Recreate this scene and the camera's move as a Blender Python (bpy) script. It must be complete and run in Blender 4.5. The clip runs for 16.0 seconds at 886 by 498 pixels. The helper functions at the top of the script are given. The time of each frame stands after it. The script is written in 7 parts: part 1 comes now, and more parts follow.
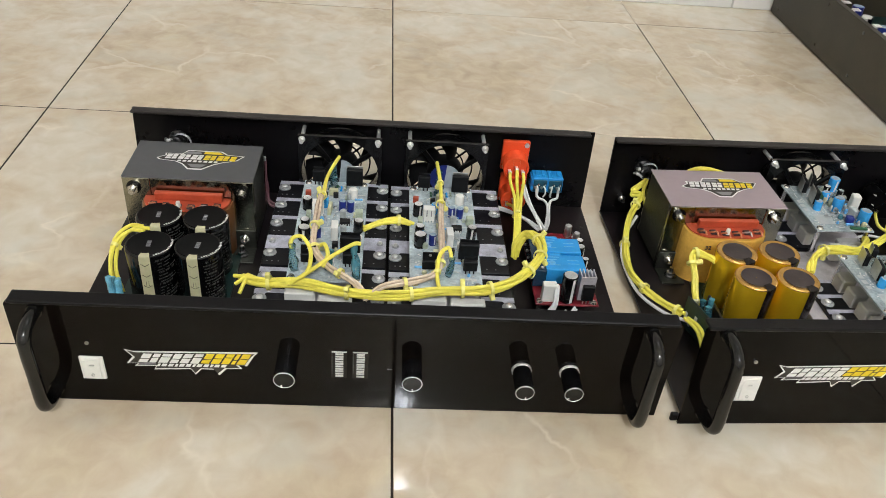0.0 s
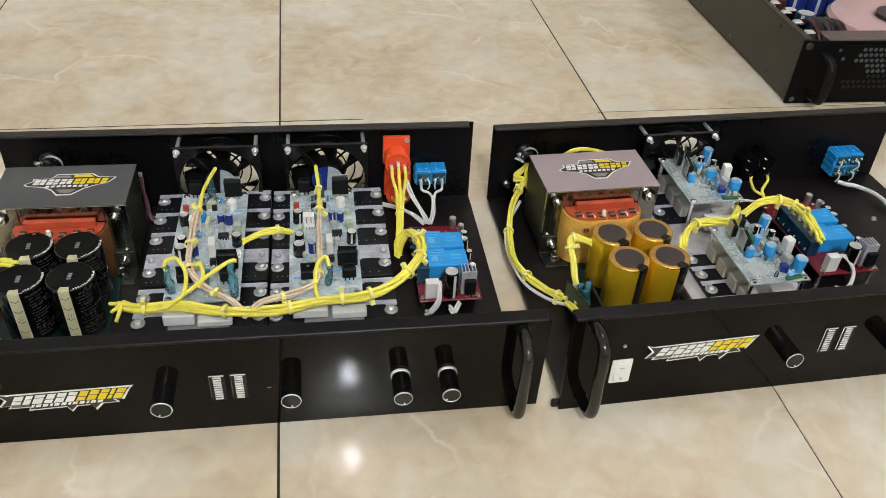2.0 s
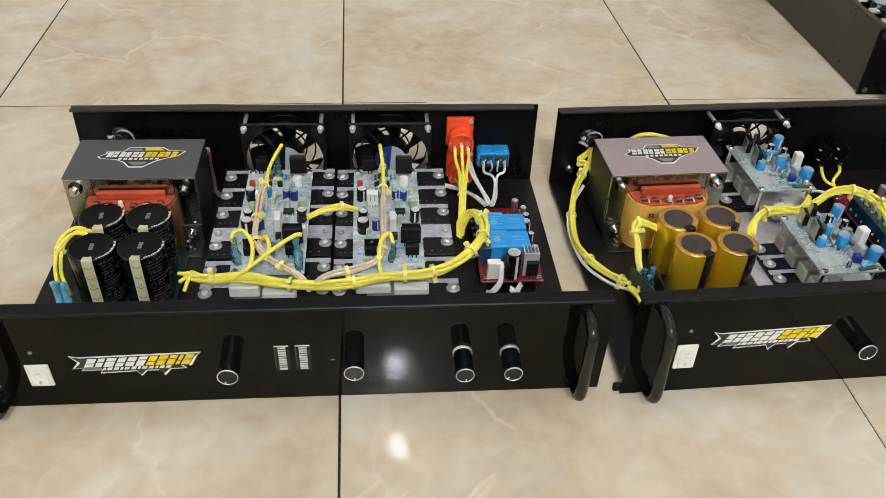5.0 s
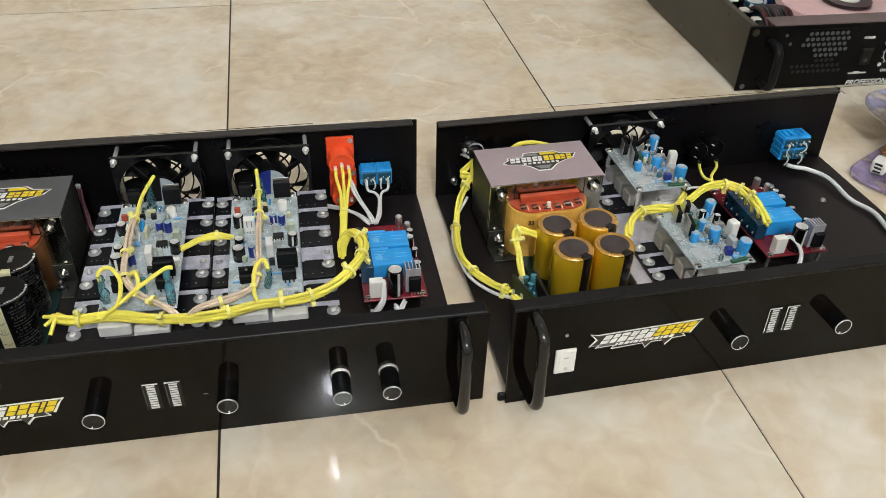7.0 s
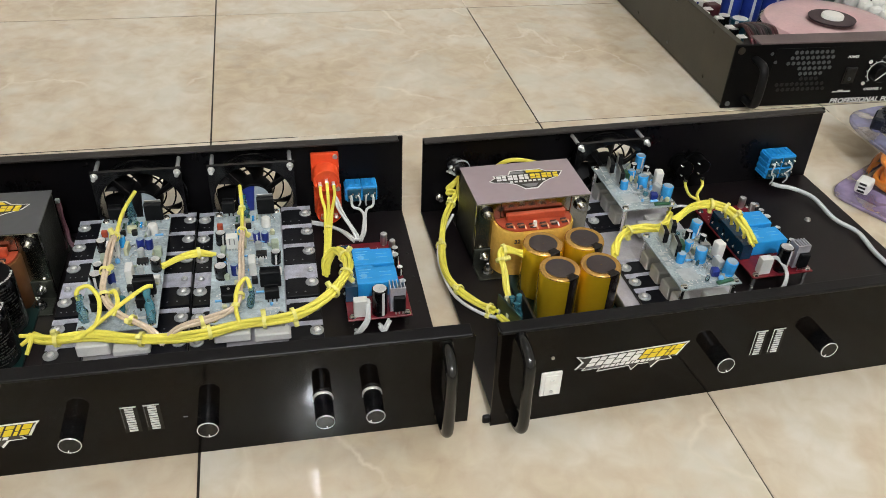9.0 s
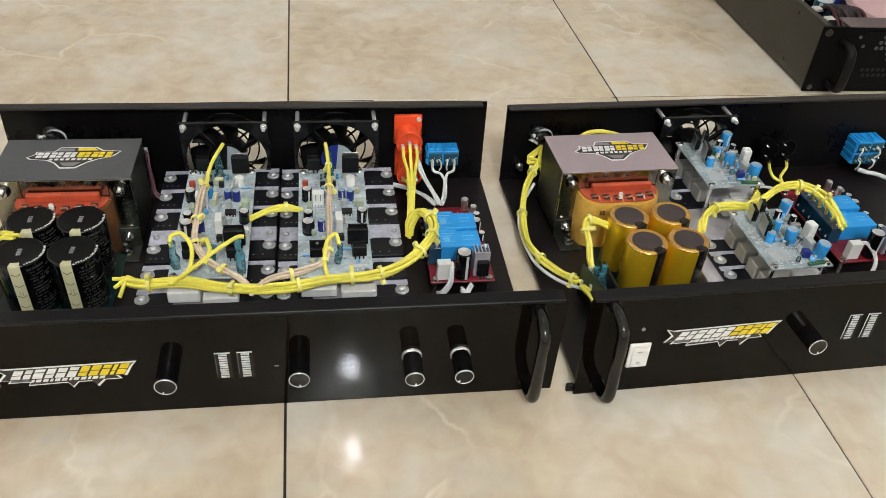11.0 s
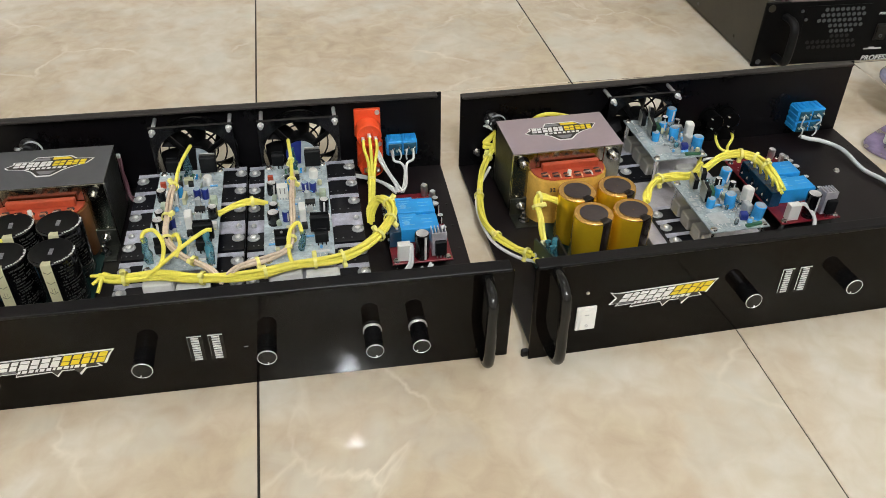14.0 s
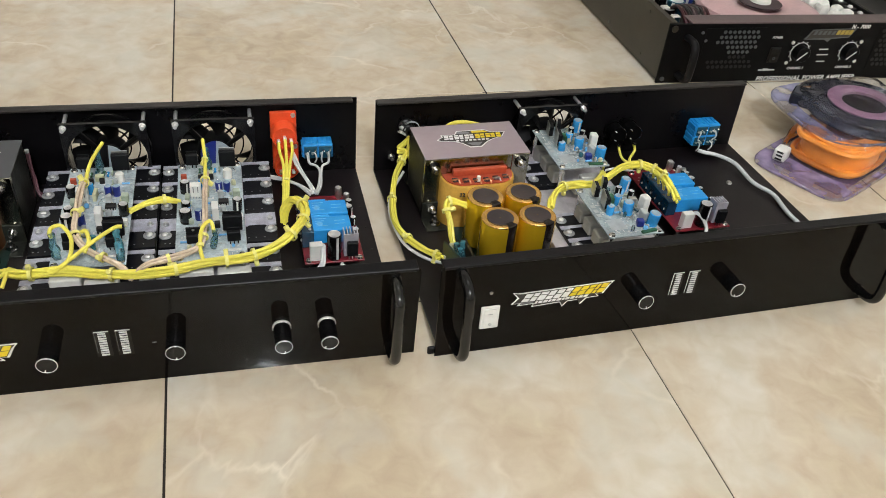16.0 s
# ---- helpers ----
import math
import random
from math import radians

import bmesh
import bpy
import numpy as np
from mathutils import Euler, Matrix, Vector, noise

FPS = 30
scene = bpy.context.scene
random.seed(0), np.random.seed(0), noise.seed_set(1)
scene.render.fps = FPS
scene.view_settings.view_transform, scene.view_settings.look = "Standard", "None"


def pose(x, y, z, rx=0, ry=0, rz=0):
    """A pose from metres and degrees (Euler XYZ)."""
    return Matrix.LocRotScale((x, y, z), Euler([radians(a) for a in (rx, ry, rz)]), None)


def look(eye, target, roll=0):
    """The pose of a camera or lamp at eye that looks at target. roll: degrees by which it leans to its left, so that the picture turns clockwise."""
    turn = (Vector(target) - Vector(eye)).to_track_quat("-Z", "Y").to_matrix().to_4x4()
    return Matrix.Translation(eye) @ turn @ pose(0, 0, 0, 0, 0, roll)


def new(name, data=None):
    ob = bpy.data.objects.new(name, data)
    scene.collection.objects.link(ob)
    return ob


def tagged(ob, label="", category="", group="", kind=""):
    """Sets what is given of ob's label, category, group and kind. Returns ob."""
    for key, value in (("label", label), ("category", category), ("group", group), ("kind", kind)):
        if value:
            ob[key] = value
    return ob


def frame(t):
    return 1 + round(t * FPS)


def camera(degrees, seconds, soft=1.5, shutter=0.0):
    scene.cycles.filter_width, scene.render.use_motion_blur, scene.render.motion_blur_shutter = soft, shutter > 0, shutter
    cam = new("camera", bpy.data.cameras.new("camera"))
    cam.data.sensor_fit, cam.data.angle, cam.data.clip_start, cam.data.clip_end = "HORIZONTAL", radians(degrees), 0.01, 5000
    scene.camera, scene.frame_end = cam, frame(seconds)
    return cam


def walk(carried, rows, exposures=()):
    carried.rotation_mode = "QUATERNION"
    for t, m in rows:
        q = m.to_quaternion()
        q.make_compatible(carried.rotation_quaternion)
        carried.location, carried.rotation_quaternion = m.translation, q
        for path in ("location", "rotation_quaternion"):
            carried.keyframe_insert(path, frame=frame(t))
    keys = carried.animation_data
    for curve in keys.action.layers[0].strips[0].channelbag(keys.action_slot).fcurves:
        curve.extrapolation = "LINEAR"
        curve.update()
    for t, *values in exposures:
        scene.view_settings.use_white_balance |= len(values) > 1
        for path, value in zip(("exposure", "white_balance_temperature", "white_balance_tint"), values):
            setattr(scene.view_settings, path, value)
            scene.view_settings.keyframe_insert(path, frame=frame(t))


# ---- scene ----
cam = camera(57.1, 16.0, soft=0.7)
# seconds, eye, target, roll
PATH = [
    (0, (-0.0186, -0.8842, 0.45), (0.033, -0.3979, 0.1024), 5.54),
    (0.5, (0.0109, -0.8909, 0.4854), (0.072, -0.4216, 0.1167), 3.57),
    (1, (0.0455, -0.874, 0.4865), (0.1172, -0.4093, 0.1138), 0.88),
    (1.5, (0.0658, -0.8572, 0.483), (0.1631, -0.3994, 0.1076), 1.45),
    (2, (0.0354, -0.8733, 0.4864), (0.1271, -0.4091, 0.1175), 3.82),
    (2.5, (0.0175, -0.8745, 0.4822), (0.0901, -0.4057, 0.1148), 3.97),
    (3, (0.0222, -0.8724, 0.4755), (0.0861, -0.4038, 0.1063), 2.85),
    (3.2, (0.0255, -0.868, 0.4726), (0.0896, -0.4008, 0.1017), 2.59),
    (5.5, (0.022, -0.8811, 0.4771), (0.077, -0.4149, 0.1034), 2.70),
    (6, (0.0299, -0.8817, 0.4829), (0.0884, -0.4163, 0.1087), 1.99),
    (6.5, (0.049, -0.8819, 0.4828), (0.125, -0.4148, 0.1139), 1.66),
    (7, (0.0721, -0.8803, 0.4749), (0.1744, -0.4137, 0.1119), 2.00),
    (7.5, (0.0734, -0.8794, 0.4736), (0.1903, -0.4151, 0.112), 2.94),
    (8, (0.073, -0.8822, 0.4754), (0.1916, -0.418, 0.1142), 3.29),
    (8.5, (0.0794, -0.8679, 0.4722), (0.1961, -0.4033, 0.1109), 3.06),
    (9, (0.0733, -0.8691, 0.4789), (0.1874, -0.4015, 0.1206), 3.22),
    (9.5, (0.0389, -0.8832, 0.478), (0.1323, -0.4109, 0.1199), 3.97),
    (9.7, (0.0255, -0.8814, 0.4754), (0.1141, -0.4095, 0.1155), 4.67),
    (11.8, (0.0402, -0.8629, 0.4624), (0.1354, -0.4027, 0.0894), 3.40),
    (12, (0.0494, -0.8645, 0.4633), (0.1467, -0.4041, 0.0911), 2.89),
    (12.5, (0.0517, -0.8727, 0.4672), (0.1486, -0.4119, 0.0954), 2.71),
    (13, (0.04, -0.8821, 0.4682), (0.1281, -0.4179, 0.0984), 2.96),
    (13.5, (0.0325, -0.8884, 0.4691), (0.1138, -0.4258, 0.0958), 2.88),
    (14, (0.0555, -0.914, 0.4768), (0.1468, -0.4508, 0.1064), 1.25),
    (14.5, (0.0876, -0.9538, 0.4836), (0.1847, -0.4864, 0.1201), -0.56),
    (15, (0.1005, -0.9717, 0.4712), (0.2167, -0.5016, 0.117), 2.16),
    (15.5, (0.0655, -0.9766, 0.4909), (0.1939, -0.5048, 0.1431), 4.95),
    (16, (0.063, -0.9378, 0.4866), (0.2089, -0.4827, 0.1238), 6.15),
]
walk(cam, [(t, look(eye, target, roll)) for t, eye, target, roll in PATH])

# ---- light ----
world = bpy.data.worlds.new("room_air")
scene.world = world
world.use_nodes = True
world.node_tree.nodes["Background"].inputs[0].default_value = (1.0, 0.98, 0.96, 1)
world.node_tree.nodes["Background"].inputs[1].default_value = 0.004
scene.view_settings.exposure = 0.0
# a bare ceiling bulb behind the viewer, and an added wide fill light overhead
for at, power, radius, tint in (((0.09, -2.74, 2.665), 129, 0.030, (0.94, 0.985, 1.05)), ((0.45, 0.15, 2.72), 27, 0.25, (0.94, 0.985, 1.04))):
    bulb = bpy.data.lights.new("bulb_and_fill_light", "POINT")
    bulb.energy, bulb.color, bulb.shadow_soft_size = power, tint, radius
    new("bulb_and_fill_light", bulb).location = at


# ---- materials ----
def mat(name, color, rough=0.5, metal=0.0, vary=0.0, scale=40.0, bump=0.0, bump_scale=300.0, coat=0.0, spec=0.5, alpha_glass=0.0, rough_vary=0.0):
    """A surface with fine and coarse variation of colour and relief."""
    m = bpy.data.materials.new(name)
    m.use_nodes = True
    nt = m.node_tree
    n, link = nt.nodes, nt.links.new
    b = n["Principled BSDF"]
    b.inputs["Base Color"].default_value = (*color, 1)
    b.inputs["Roughness"].default_value, b.inputs["Metallic"].default_value = rough, metal
    b.inputs["Coat Weight"].default_value = coat
    b.inputs["Specular IOR Level"].default_value = spec
    b.inputs["Coat Roughness"].default_value = 0.08
    b.inputs["Transmission Weight"].default_value = alpha_glass
    tc = n.new("ShaderNodeTexCoord")
    if vary or rough_vary:
        a, c = n.new("ShaderNodeTexNoise"), n.new("ShaderNodeTexNoise")
        a.inputs["Scale"].default_value, c.inputs["Scale"].default_value = scale, scale * 9
        a.inputs["Detail"].default_value = 6
        mix = n.new("ShaderNodeMath")
        mix.operation = "MULTIPLY_ADD"
        mix.inputs[1].default_value = 0.5
        link(tc.outputs["Object"], a.inputs["Vector"]), link(tc.outputs["Object"], c.inputs["Vector"])
        link(c.outputs["Fac"], mix.inputs[0]), link(a.outputs["Fac"], mix.inputs[2])
        rng = n.new("ShaderNodeMapRange")
        rng.inputs["From Min"].default_value, rng.inputs["From Max"].default_value = 0.45, 1.05
        rng.inputs["To Min"].default_value, rng.inputs["To Max"].default_value = 1 - vary, 1 + vary
        link(mix.outputs[0], rng.inputs["Value"])
        mul = n.new("ShaderNodeVectorMath")
        mul.operation = "SCALE"
        mul.inputs[0].default_value = color
        link(rng.outputs["Result"], mul.inputs["Scale"])
        link(mul.outputs["Vector"], b.inputs["Base Color"])
        if rough_vary:
            rr = n.new("ShaderNodeMapRange")
            rr.inputs["From Min"].default_value, rr.inputs["From Max"].default_value = 0.45, 1.05
            rr.inputs["To Min"].default_value, rr.inputs["To Max"].default_value = max(0.02, rough - rough_vary), rough + rough_vary
            link(mix.outputs[0], rr.inputs["Value"])
            link(rr.outputs["Result"], b.inputs["Roughness"])
    if bump:
        h, bp = n.new("ShaderNodeTexNoise"), n.new("ShaderNodeBump")
        h.inputs["Scale"].default_value = bump_scale
        h.inputs["Detail"].default_value = 3
        bp.inputs["Strength"].default_value = bump
        bp.inputs["Distance"].default_value = 0.001
        link(tc.outputs["Object"], h.inputs["Vector"]), link(h.outputs["Fac"], bp.inputs["Height"])
        link(bp.outputs["Normal"], b.inputs["Normal"])
    return m


def tile_material():
    """Polished beige ceramic with cloudy marbling, pale veins, and each tile its own stretch of pattern."""
    m = bpy.data.materials.new("beige_marbled_tile")
    m.use_nodes = True
    nt = m.node_tree
    n, link = nt.nodes, nt.links.new
    b = n["Principled BSDF"]
    tc, info = n.new("ShaderNodeTexCoord"), n.new("ShaderNodeObjectInfo")
    far = n.new("ShaderNodeVectorMath")
    far.operation = "SCALE"
    far.inputs[0].default_value = (31.0, 17.0, 5.0)
    link(info.outputs["Random"], far.inputs["Scale"])
    at = n.new("ShaderNodeVectorMath")
    link(tc.outputs["Object"], at.inputs[0]), link(far.outputs["Vector"], at.inputs[1])
    cloud, fine, vein = n.new("ShaderNodeTexNoise"), n.new("ShaderNodeTexNoise"), n.new("ShaderNodeTexNoise")
    for tex, s, d, w in ((cloud, 9.0, 8, 0.3), (fine, 42.0, 6, 0.6), (vein, 5.0, 5, 1.0)):
        tex.inputs["Scale"].default_value, tex.inputs["Detail"].default_value, tex.inputs["Distortion"].default_value = s, d, w
        link(at.outputs["Vector"], tex.inputs["Vector"])
    ramp = n.new("ShaderNodeValToRGB")
    e = ramp.color_ramp.elements
    e[0].position, e[0].color = 0.36, (0.578, 0.482, 0.346, 1)
    e[1].position, e[1].color = 0.62, (0.685, 0.625, 0.51, 1)
    mid = e.new(0.5)
    mid.color = (0.64, 0.547, 0.412, 1)
    link(cloud.outputs["Fac"], ramp.inputs["Fac"])
    speck = n.new("ShaderNodeMix")
    speck.data_type, speck.blend_type = "RGBA", "OVERLAY"
    speck.inputs["Factor"].default_value = 0.34
    link(ramp.outputs["Color"], speck.inputs["A"]), link(fine.outputs["Fac"], speck.inputs["B"])
    patch, spread, milky = n.new("ShaderNodeTexNoise"), n.new("ShaderNodeMapRange"), n.new("ShaderNodeMix")
    patch.inputs["Scale"].default_value, patch.inputs["Detail"].default_value = 17.0, 4
    spread.inputs["From Min"].default_value, spread.inputs["From Max"].default_value = 0.53, 0.66
    spread.inputs["To Max"].default_value = 0.38
    milky.data_type = "RGBA"
    milky.inputs["B"].default_value = (0.615, 0.605, 0.52, 1)
    link(at.outputs["Vector"], patch.inputs["Vector"]), link(patch.outputs["Fac"], spread.inputs["Value"])
    link(spread.outputs["Result"], milky.inputs["Factor"]), link(speck.outputs["Result"], milky.inputs["A"])
    warp = n.new("ShaderNodeVectorMath")
    warp.operation = "MULTIPLY_ADD"
    warp.inputs[1].default_value = (0.16, 0.16, 0.16)
    link(vein.outputs["Color"], warp.inputs[0]), link(at.outputs["Vector"], warp.inputs[2])
    crack = n.new("ShaderNodeTexVoronoi")
    crack.feature = "DISTANCE_TO_EDGE"
    crack.inputs["Scale"].default_value = 5.5
    link(warp.outputs["Vector"], crack.inputs["Vector"])
    thin = n.new("ShaderNodeMapRange")
    thin.inputs["From Min"].default_value, thin.inputs["From Max"].default_value = 0.0, 0.022
    thin.inputs["To Min"].default_value, thin.inputs["To Max"].default_value = 0.85, 0.0
    link(crack.outputs["Distance"], thin.inputs["Value"])
    here = n.new("ShaderNodeMapRange")
    here.inputs["From Min"].default_value, here.inputs["From Max"].default_value = 0.48, 0.66
    link(vein.outputs["Fac"], here.inputs["Value"])
    part_of = n.new("ShaderNodeMath")
    part_of.operation = "MULTIPLY"
    link(thin.outputs["Result"], part_of.inputs[0]), link(here.outputs["Result"], part_of.inputs[1])
    veins = n.new("ShaderNodeMix")
    veins.data_type = "RGBA"
    veins.inputs["B"].default_value = (0.80, 0.73, 0.60, 1)
    link(part_of.outputs[0], veins.inputs["Factor"]), link(milky.outputs["Result"], veins.inputs["A"])
    link(veins.outputs["Result"], b.inputs["Base Color"])
    b.inputs["Roughness"].default_value = 0.028
    h, bp = n.new("ShaderNodeTexNoise"), n.new("ShaderNodeBump")
    h.inputs["Scale"].default_value = 60
    bp.inputs["Strength"].default_value, bp.inputs["Distance"].default_value = 0.04, 0.001
    link(at.outputs["Vector"], h.inputs["Vector"]), link(h.outputs["Fac"], bp.inputs["Height"])
    link(bp.outputs["Normal"], b.inputs["Normal"])
    return m


TILE = tile_material()
PALE_JOINT = mat("pale_joint_tone", (0.62, 0.54, 0.42), 0.8, vary=0.4, scale=60)
GROUT = mat("dark_grout", (0.022, 0.016, 0.011), 0.9, vary=0.4, scale=30)
PLASTER = mat("white_wall_paint", (0.74, 0.71, 0.66), 0.8, vary=0.05, scale=3, bump=0.15, bump_scale=80)
SKIRT = mat("white_gloss_paint", (0.8, 0.79, 0.76), 0.3, vary=0.05, scale=8)
GLOSS = mat("gloss_black_paint", (0.0032, 0.0024, 0.0018), 0.042, vary=0.4, scale=12, bump=0.026, bump_scale=430, spec=0.13, rough_vary=0.012)
EDGE = mat("satin_black_folded_edge", (0.0048, 0.0045, 0.0054), 0.36, vary=0.25, scale=30, spec=0.21, bump=0.1, bump_scale=900)
# rear plates' top fold: the ceiling's sheen is put into its lighter base colour
EDGE_R = mat("sheen_black_top_edge", (0.026, 0.0225, 0.021), 0.42, vary=0.25, scale=24, spec=0.3, bump=0.1, bump_scale=900)
# base trays: slightly lighter and redder than the rear plates
TRAY = mat("purplish_black_sheet", (0.0075, 0.0053, 0.0060), 0.36, vary=0.35, scale=18, spec=0.29, bump=0.08, bump_scale=900, rough_vary=0.08)
PACKAGE = mat("dull_black_package", (0.0060, 0.0064, 0.0075), 0.55, vary=0.4, scale=160, spec=0.2, bump=0.1)
EPOXY = mat("blue_black_epoxy", (0.0032, 0.0036, 0.0062), 0.3, vary=0.5, scale=260, spec=0.28, bump=0.12, bump_scale=500)
# rack panel's top fold: much lighter and browner than its face
PLUM = mat("plum_brown_top_edge", (0.105, 0.075, 0.074), 0.45, vary=0.2, scale=30, bump=0.1, bump_scale=800)
SATIN = mat("satin_black_paint", (0.0034, 0.0031, 0.0036), 0.30, vary=0.3, scale=25, spec=0.17, bump=0.10, bump_scale=900, rough_vary=0.06)
TUBE = mat("black_handle_paint", (0.004, 0.004, 0.004), 0.14, vary=0.2, scale=60, bump=0.04)
PLASTIC = mat("black_plastic", (0.003, 0.003, 0.0034), 0.2, vary=0.25, scale=90, bump=0.06, bump_scale=700, spec=0.4)
MATTE = mat("matt_black_moulding", (0.0045, 0.0045, 0.005), 0.4, vary=0.25, scale=120, bump=0.1)
CAN_TOP = mat("small_can_top", (0.72, 0.72, 0.72), 0.28, 0.6, vary=0.15, scale=200)
POLISHED = mat("polished_steel", (0.36, 0.36, 0.36), 0.2, 1.0, vary=0.2, scale=120)
RIM = mat("turned_aluminium_rim", (0.88, 0.88, 0.87), 0.35, 0.7, vary=0.08, scale=200)
CHROME = mat("bright_plated_steel", (0.72, 0.71, 0.68), 0.22, 1.0, vary=0.2, scale=150, rough_vary=0.08)
WASHER = mat("grey_washer", (0.38, 0.39, 0.40), 0.3, 0.25, vary=0.2, scale=220, coat=0.3)
ZINC = mat("dull_zinc", (0.55, 0.55, 0.54), 0.42, 1.0, vary=0.2, scale=120, rough_vary=0.1)
ALU = mat("brushed_aluminium", (0.58, 0.56, 0.60), 0.45, 0.4, vary=0.22, scale=110, bump=0.15, rough_vary=0.1)
STRIP = mat("cast_aluminium_strip", (0.50, 0.50, 0.585), 0.5, 0.2, vary=0.35, scale=140, bump=0.3, bump_scale=600)
WHITE = mat("white_plastic", (0.78, 0.78, 0.74), 0.35, vary=0.06, scale=60)
CEMENT = mat("bright_white_cement", (0.72, 0.72, 0.69), 0.7, vary=0.1, scale=120, bump=0.2)
CERAMIC = mat("white_cement", (0.50, 0.50, 0.48), 0.75, vary=0.12, scale=120, bump=0.2)
WIRE_Y = mat("yellow_pvc", (0.86, 0.77, 0.11), 0.38, vary=0.12, scale=60, bump=0.05)
TIE_Y = mat("yellow_nylon", (0.86, 0.80, 0.24), 0.35, vary=0.1, scale=90)
WIRE_W = mat("white_pvc", (0.72, 0.73, 0.72), 0.4, vary=0.08, scale=60)
WIRE_C = mat("clear_sheathed_copper", (0.72, 0.58, 0.44), 0.25, 0.1, vary=0.2, scale=200)
WIRE_G = mat("grey_pvc", (0.62, 0.66, 0.66), 0.4, vary=0.1, scale=60)
ORANGE = mat("orange_red_plastic", (0.84, 0.09, 0.025), 0.3, vary=0.12, scale=60)
BLUE = mat("bright_blue_plastic", (0.018, 0.32, 0.76), 0.35, vary=0.12, scale=80)
SLEEVE_L = mat("light_blue_heatshrink_film", (0.15, 0.46, 0.64), 0.14, vary=0.45, scale=160, coat=0.6)
NYLON_GREY = mat("pale_grey_nylon", (0.40, 0.43, 0.43), 0.3, vary=0.15, scale=200)
PALE_GREEN = mat("pale_green_film_cap", (0.40, 0.47, 0.36), 0.3, vary=0.2, scale=200)
PALE_CROWN = mat("pale_blue_can_top", (0.42, 0.56, 0.68), 0.25, 0.4, vary=0.2, scale=200)
PALE_BLUE = mat("pale_blue_ink", (0.16, 0.46, 0.80), 0.4, vary=0.3, scale=300)
SKY = mat("light_blue_sleeve", (0.04, 0.36, 0.80), 0.22, vary=0.2, scale=160)
NAVY = mat("dark_blue_sleeve", (0.015, 0.03, 0.22), 0.3, vary=0.2, scale=160)
NAVY_TEAL = mat("navy_teal_plastic", (0.006, 0.045, 0.095), 0.22, vary=0.4, scale=120, coat=0.4)
TEAL = mat("teal_heatshrink", (0.010, 0.085, 0.14), 0.3, vary=0.3, scale=150)
STEEL_A = mat("grey_laminated_steel", (0.36, 0.355, 0.285), 0.17, 1.0, vary=0.35, scale=16, bump=0.06, bump_scale=420, rough_vary=0.07)
STEEL_L = mat("shaded_laminated_flank", (0.048, 0.051, 0.042), 0.44, 0.75, vary=0.4, scale=14, bump=0.4, bump_scale=500, rough_vary=0.12)
LABEL_B = mat("mauve_grey_top_sheet", (0.36, 0.29, 0.31), 0.4, 0.1, vary=0.07, scale=20)
LABEL_A = mat("dark_grey_top_sheet", (0.085, 0.088, 0.094), 0.42, 0.15, vary=0.1, scale=20)
COPPER = mat("bare_copper_wire", (0.56, 0.27, 0.15), 0.3, 0.8, vary=0.2, scale=200)
BOBBIN = mat("red_brown_bobbin", (0.44, 0.068, 0.028), 0.42, vary=0.2, scale=60)
TAPE_B = mat("amber_tape", (0.64, 0.38, 0.075), 0.24, vary=0.2, scale=40, coat=0.3)
TAPE_A = mat("copper_brown_tape", (0.16, 0.066, 0.022), 0.3, vary=0.2, scale=40, coat=0.3)
GOLD = mat("gold_foil_sleeve", (1.0, 0.65, 0.024), 0.12, 0.63, vary=0.06, scale=30, rough_vary=0.012)
GOLD_RIM = mat("gold_rim", (0.72, 0.42, 0.12), 0.18, 0.75, vary=0.1, scale=60)
CAP_STRIPE = mat("dark_brown_stripe", (0.013, 0.009, 0.008), 0.2, vary=0.2, scale=80)
CAP_TOP = mat("dark_brown_cap_top", (0.046, 0.034, 0.034), 0.42, vary=0.2, scale=80, bump=0.1)
CAP_BLACK = mat("black_cap_sleeve", (0.004, 0.004, 0.0045), 0.13, vary=0.2, scale=60)
CAP_CROWN = mat("dull_black_cap_top", (0.0035, 0.0035, 0.0042), 0.4, vary=0.3, scale=120, spec=0.12)
CAP_CREAM = mat("cream_cap_stripe", (0.50, 0.48, 0.30), 0.4, vary=0.1, scale=60)
PRINT = mat("pale_print", (0.62, 0.62, 0.60), 0.5)
FAINT = mat("faint_print", (0.055, 0.055, 0.05), 0.5)
DEAD_BLACK = mat("dull_black_moulding", (0.0020, 0.0020, 0.0022), 0.7, vary=0.2, scale=60, spec=0.06)
HANDLE_3 = mat("matt_grey_black_handle", (0.0055, 0.0055, 0.006), 0.5, vary=0.2, scale=40, spec=0.2)
MESH_DARK = mat("dark_mesh_metal", (0.006, 0.006, 0.0065), 0.5, 0.2, vary=0.2, scale=200)
MESH_GREY = mat("grey_mesh_metal", (0.095, 0.102, 0.105), 0.45, 0.3, vary=0.2, scale=200)
DARK_PRINT = mat("dark_print", (0.03, 0.025, 0.02), 0.5)
PCB_A = mat("pale_grey_board", (0.41, 0.48, 0.51), 0.18, vary=0.5, scale=55, bump=0.1, rough_vary=0.1)
PCB_B = mat("grey_blue_board", (0.36, 0.42, 0.43), 0.2, vary=0.5, scale=60, bump=0.1, rough_vary=0.1)
PCB_R = mat("red_board", (0.19, 0.010, 0.018), 0.28, vary=0.35, scale=150)
PCB_D = mat("dark_green_board", (0.004, 0.022, 0.02), 0.3, vary=0.3, scale=150)
PAINT_W = mat("white_ink", (0.80, 0.80, 0.78), 0.4)
PAINT_Y = mat("yellow_ink", (0.82, 0.62, 0.02), 0.4)
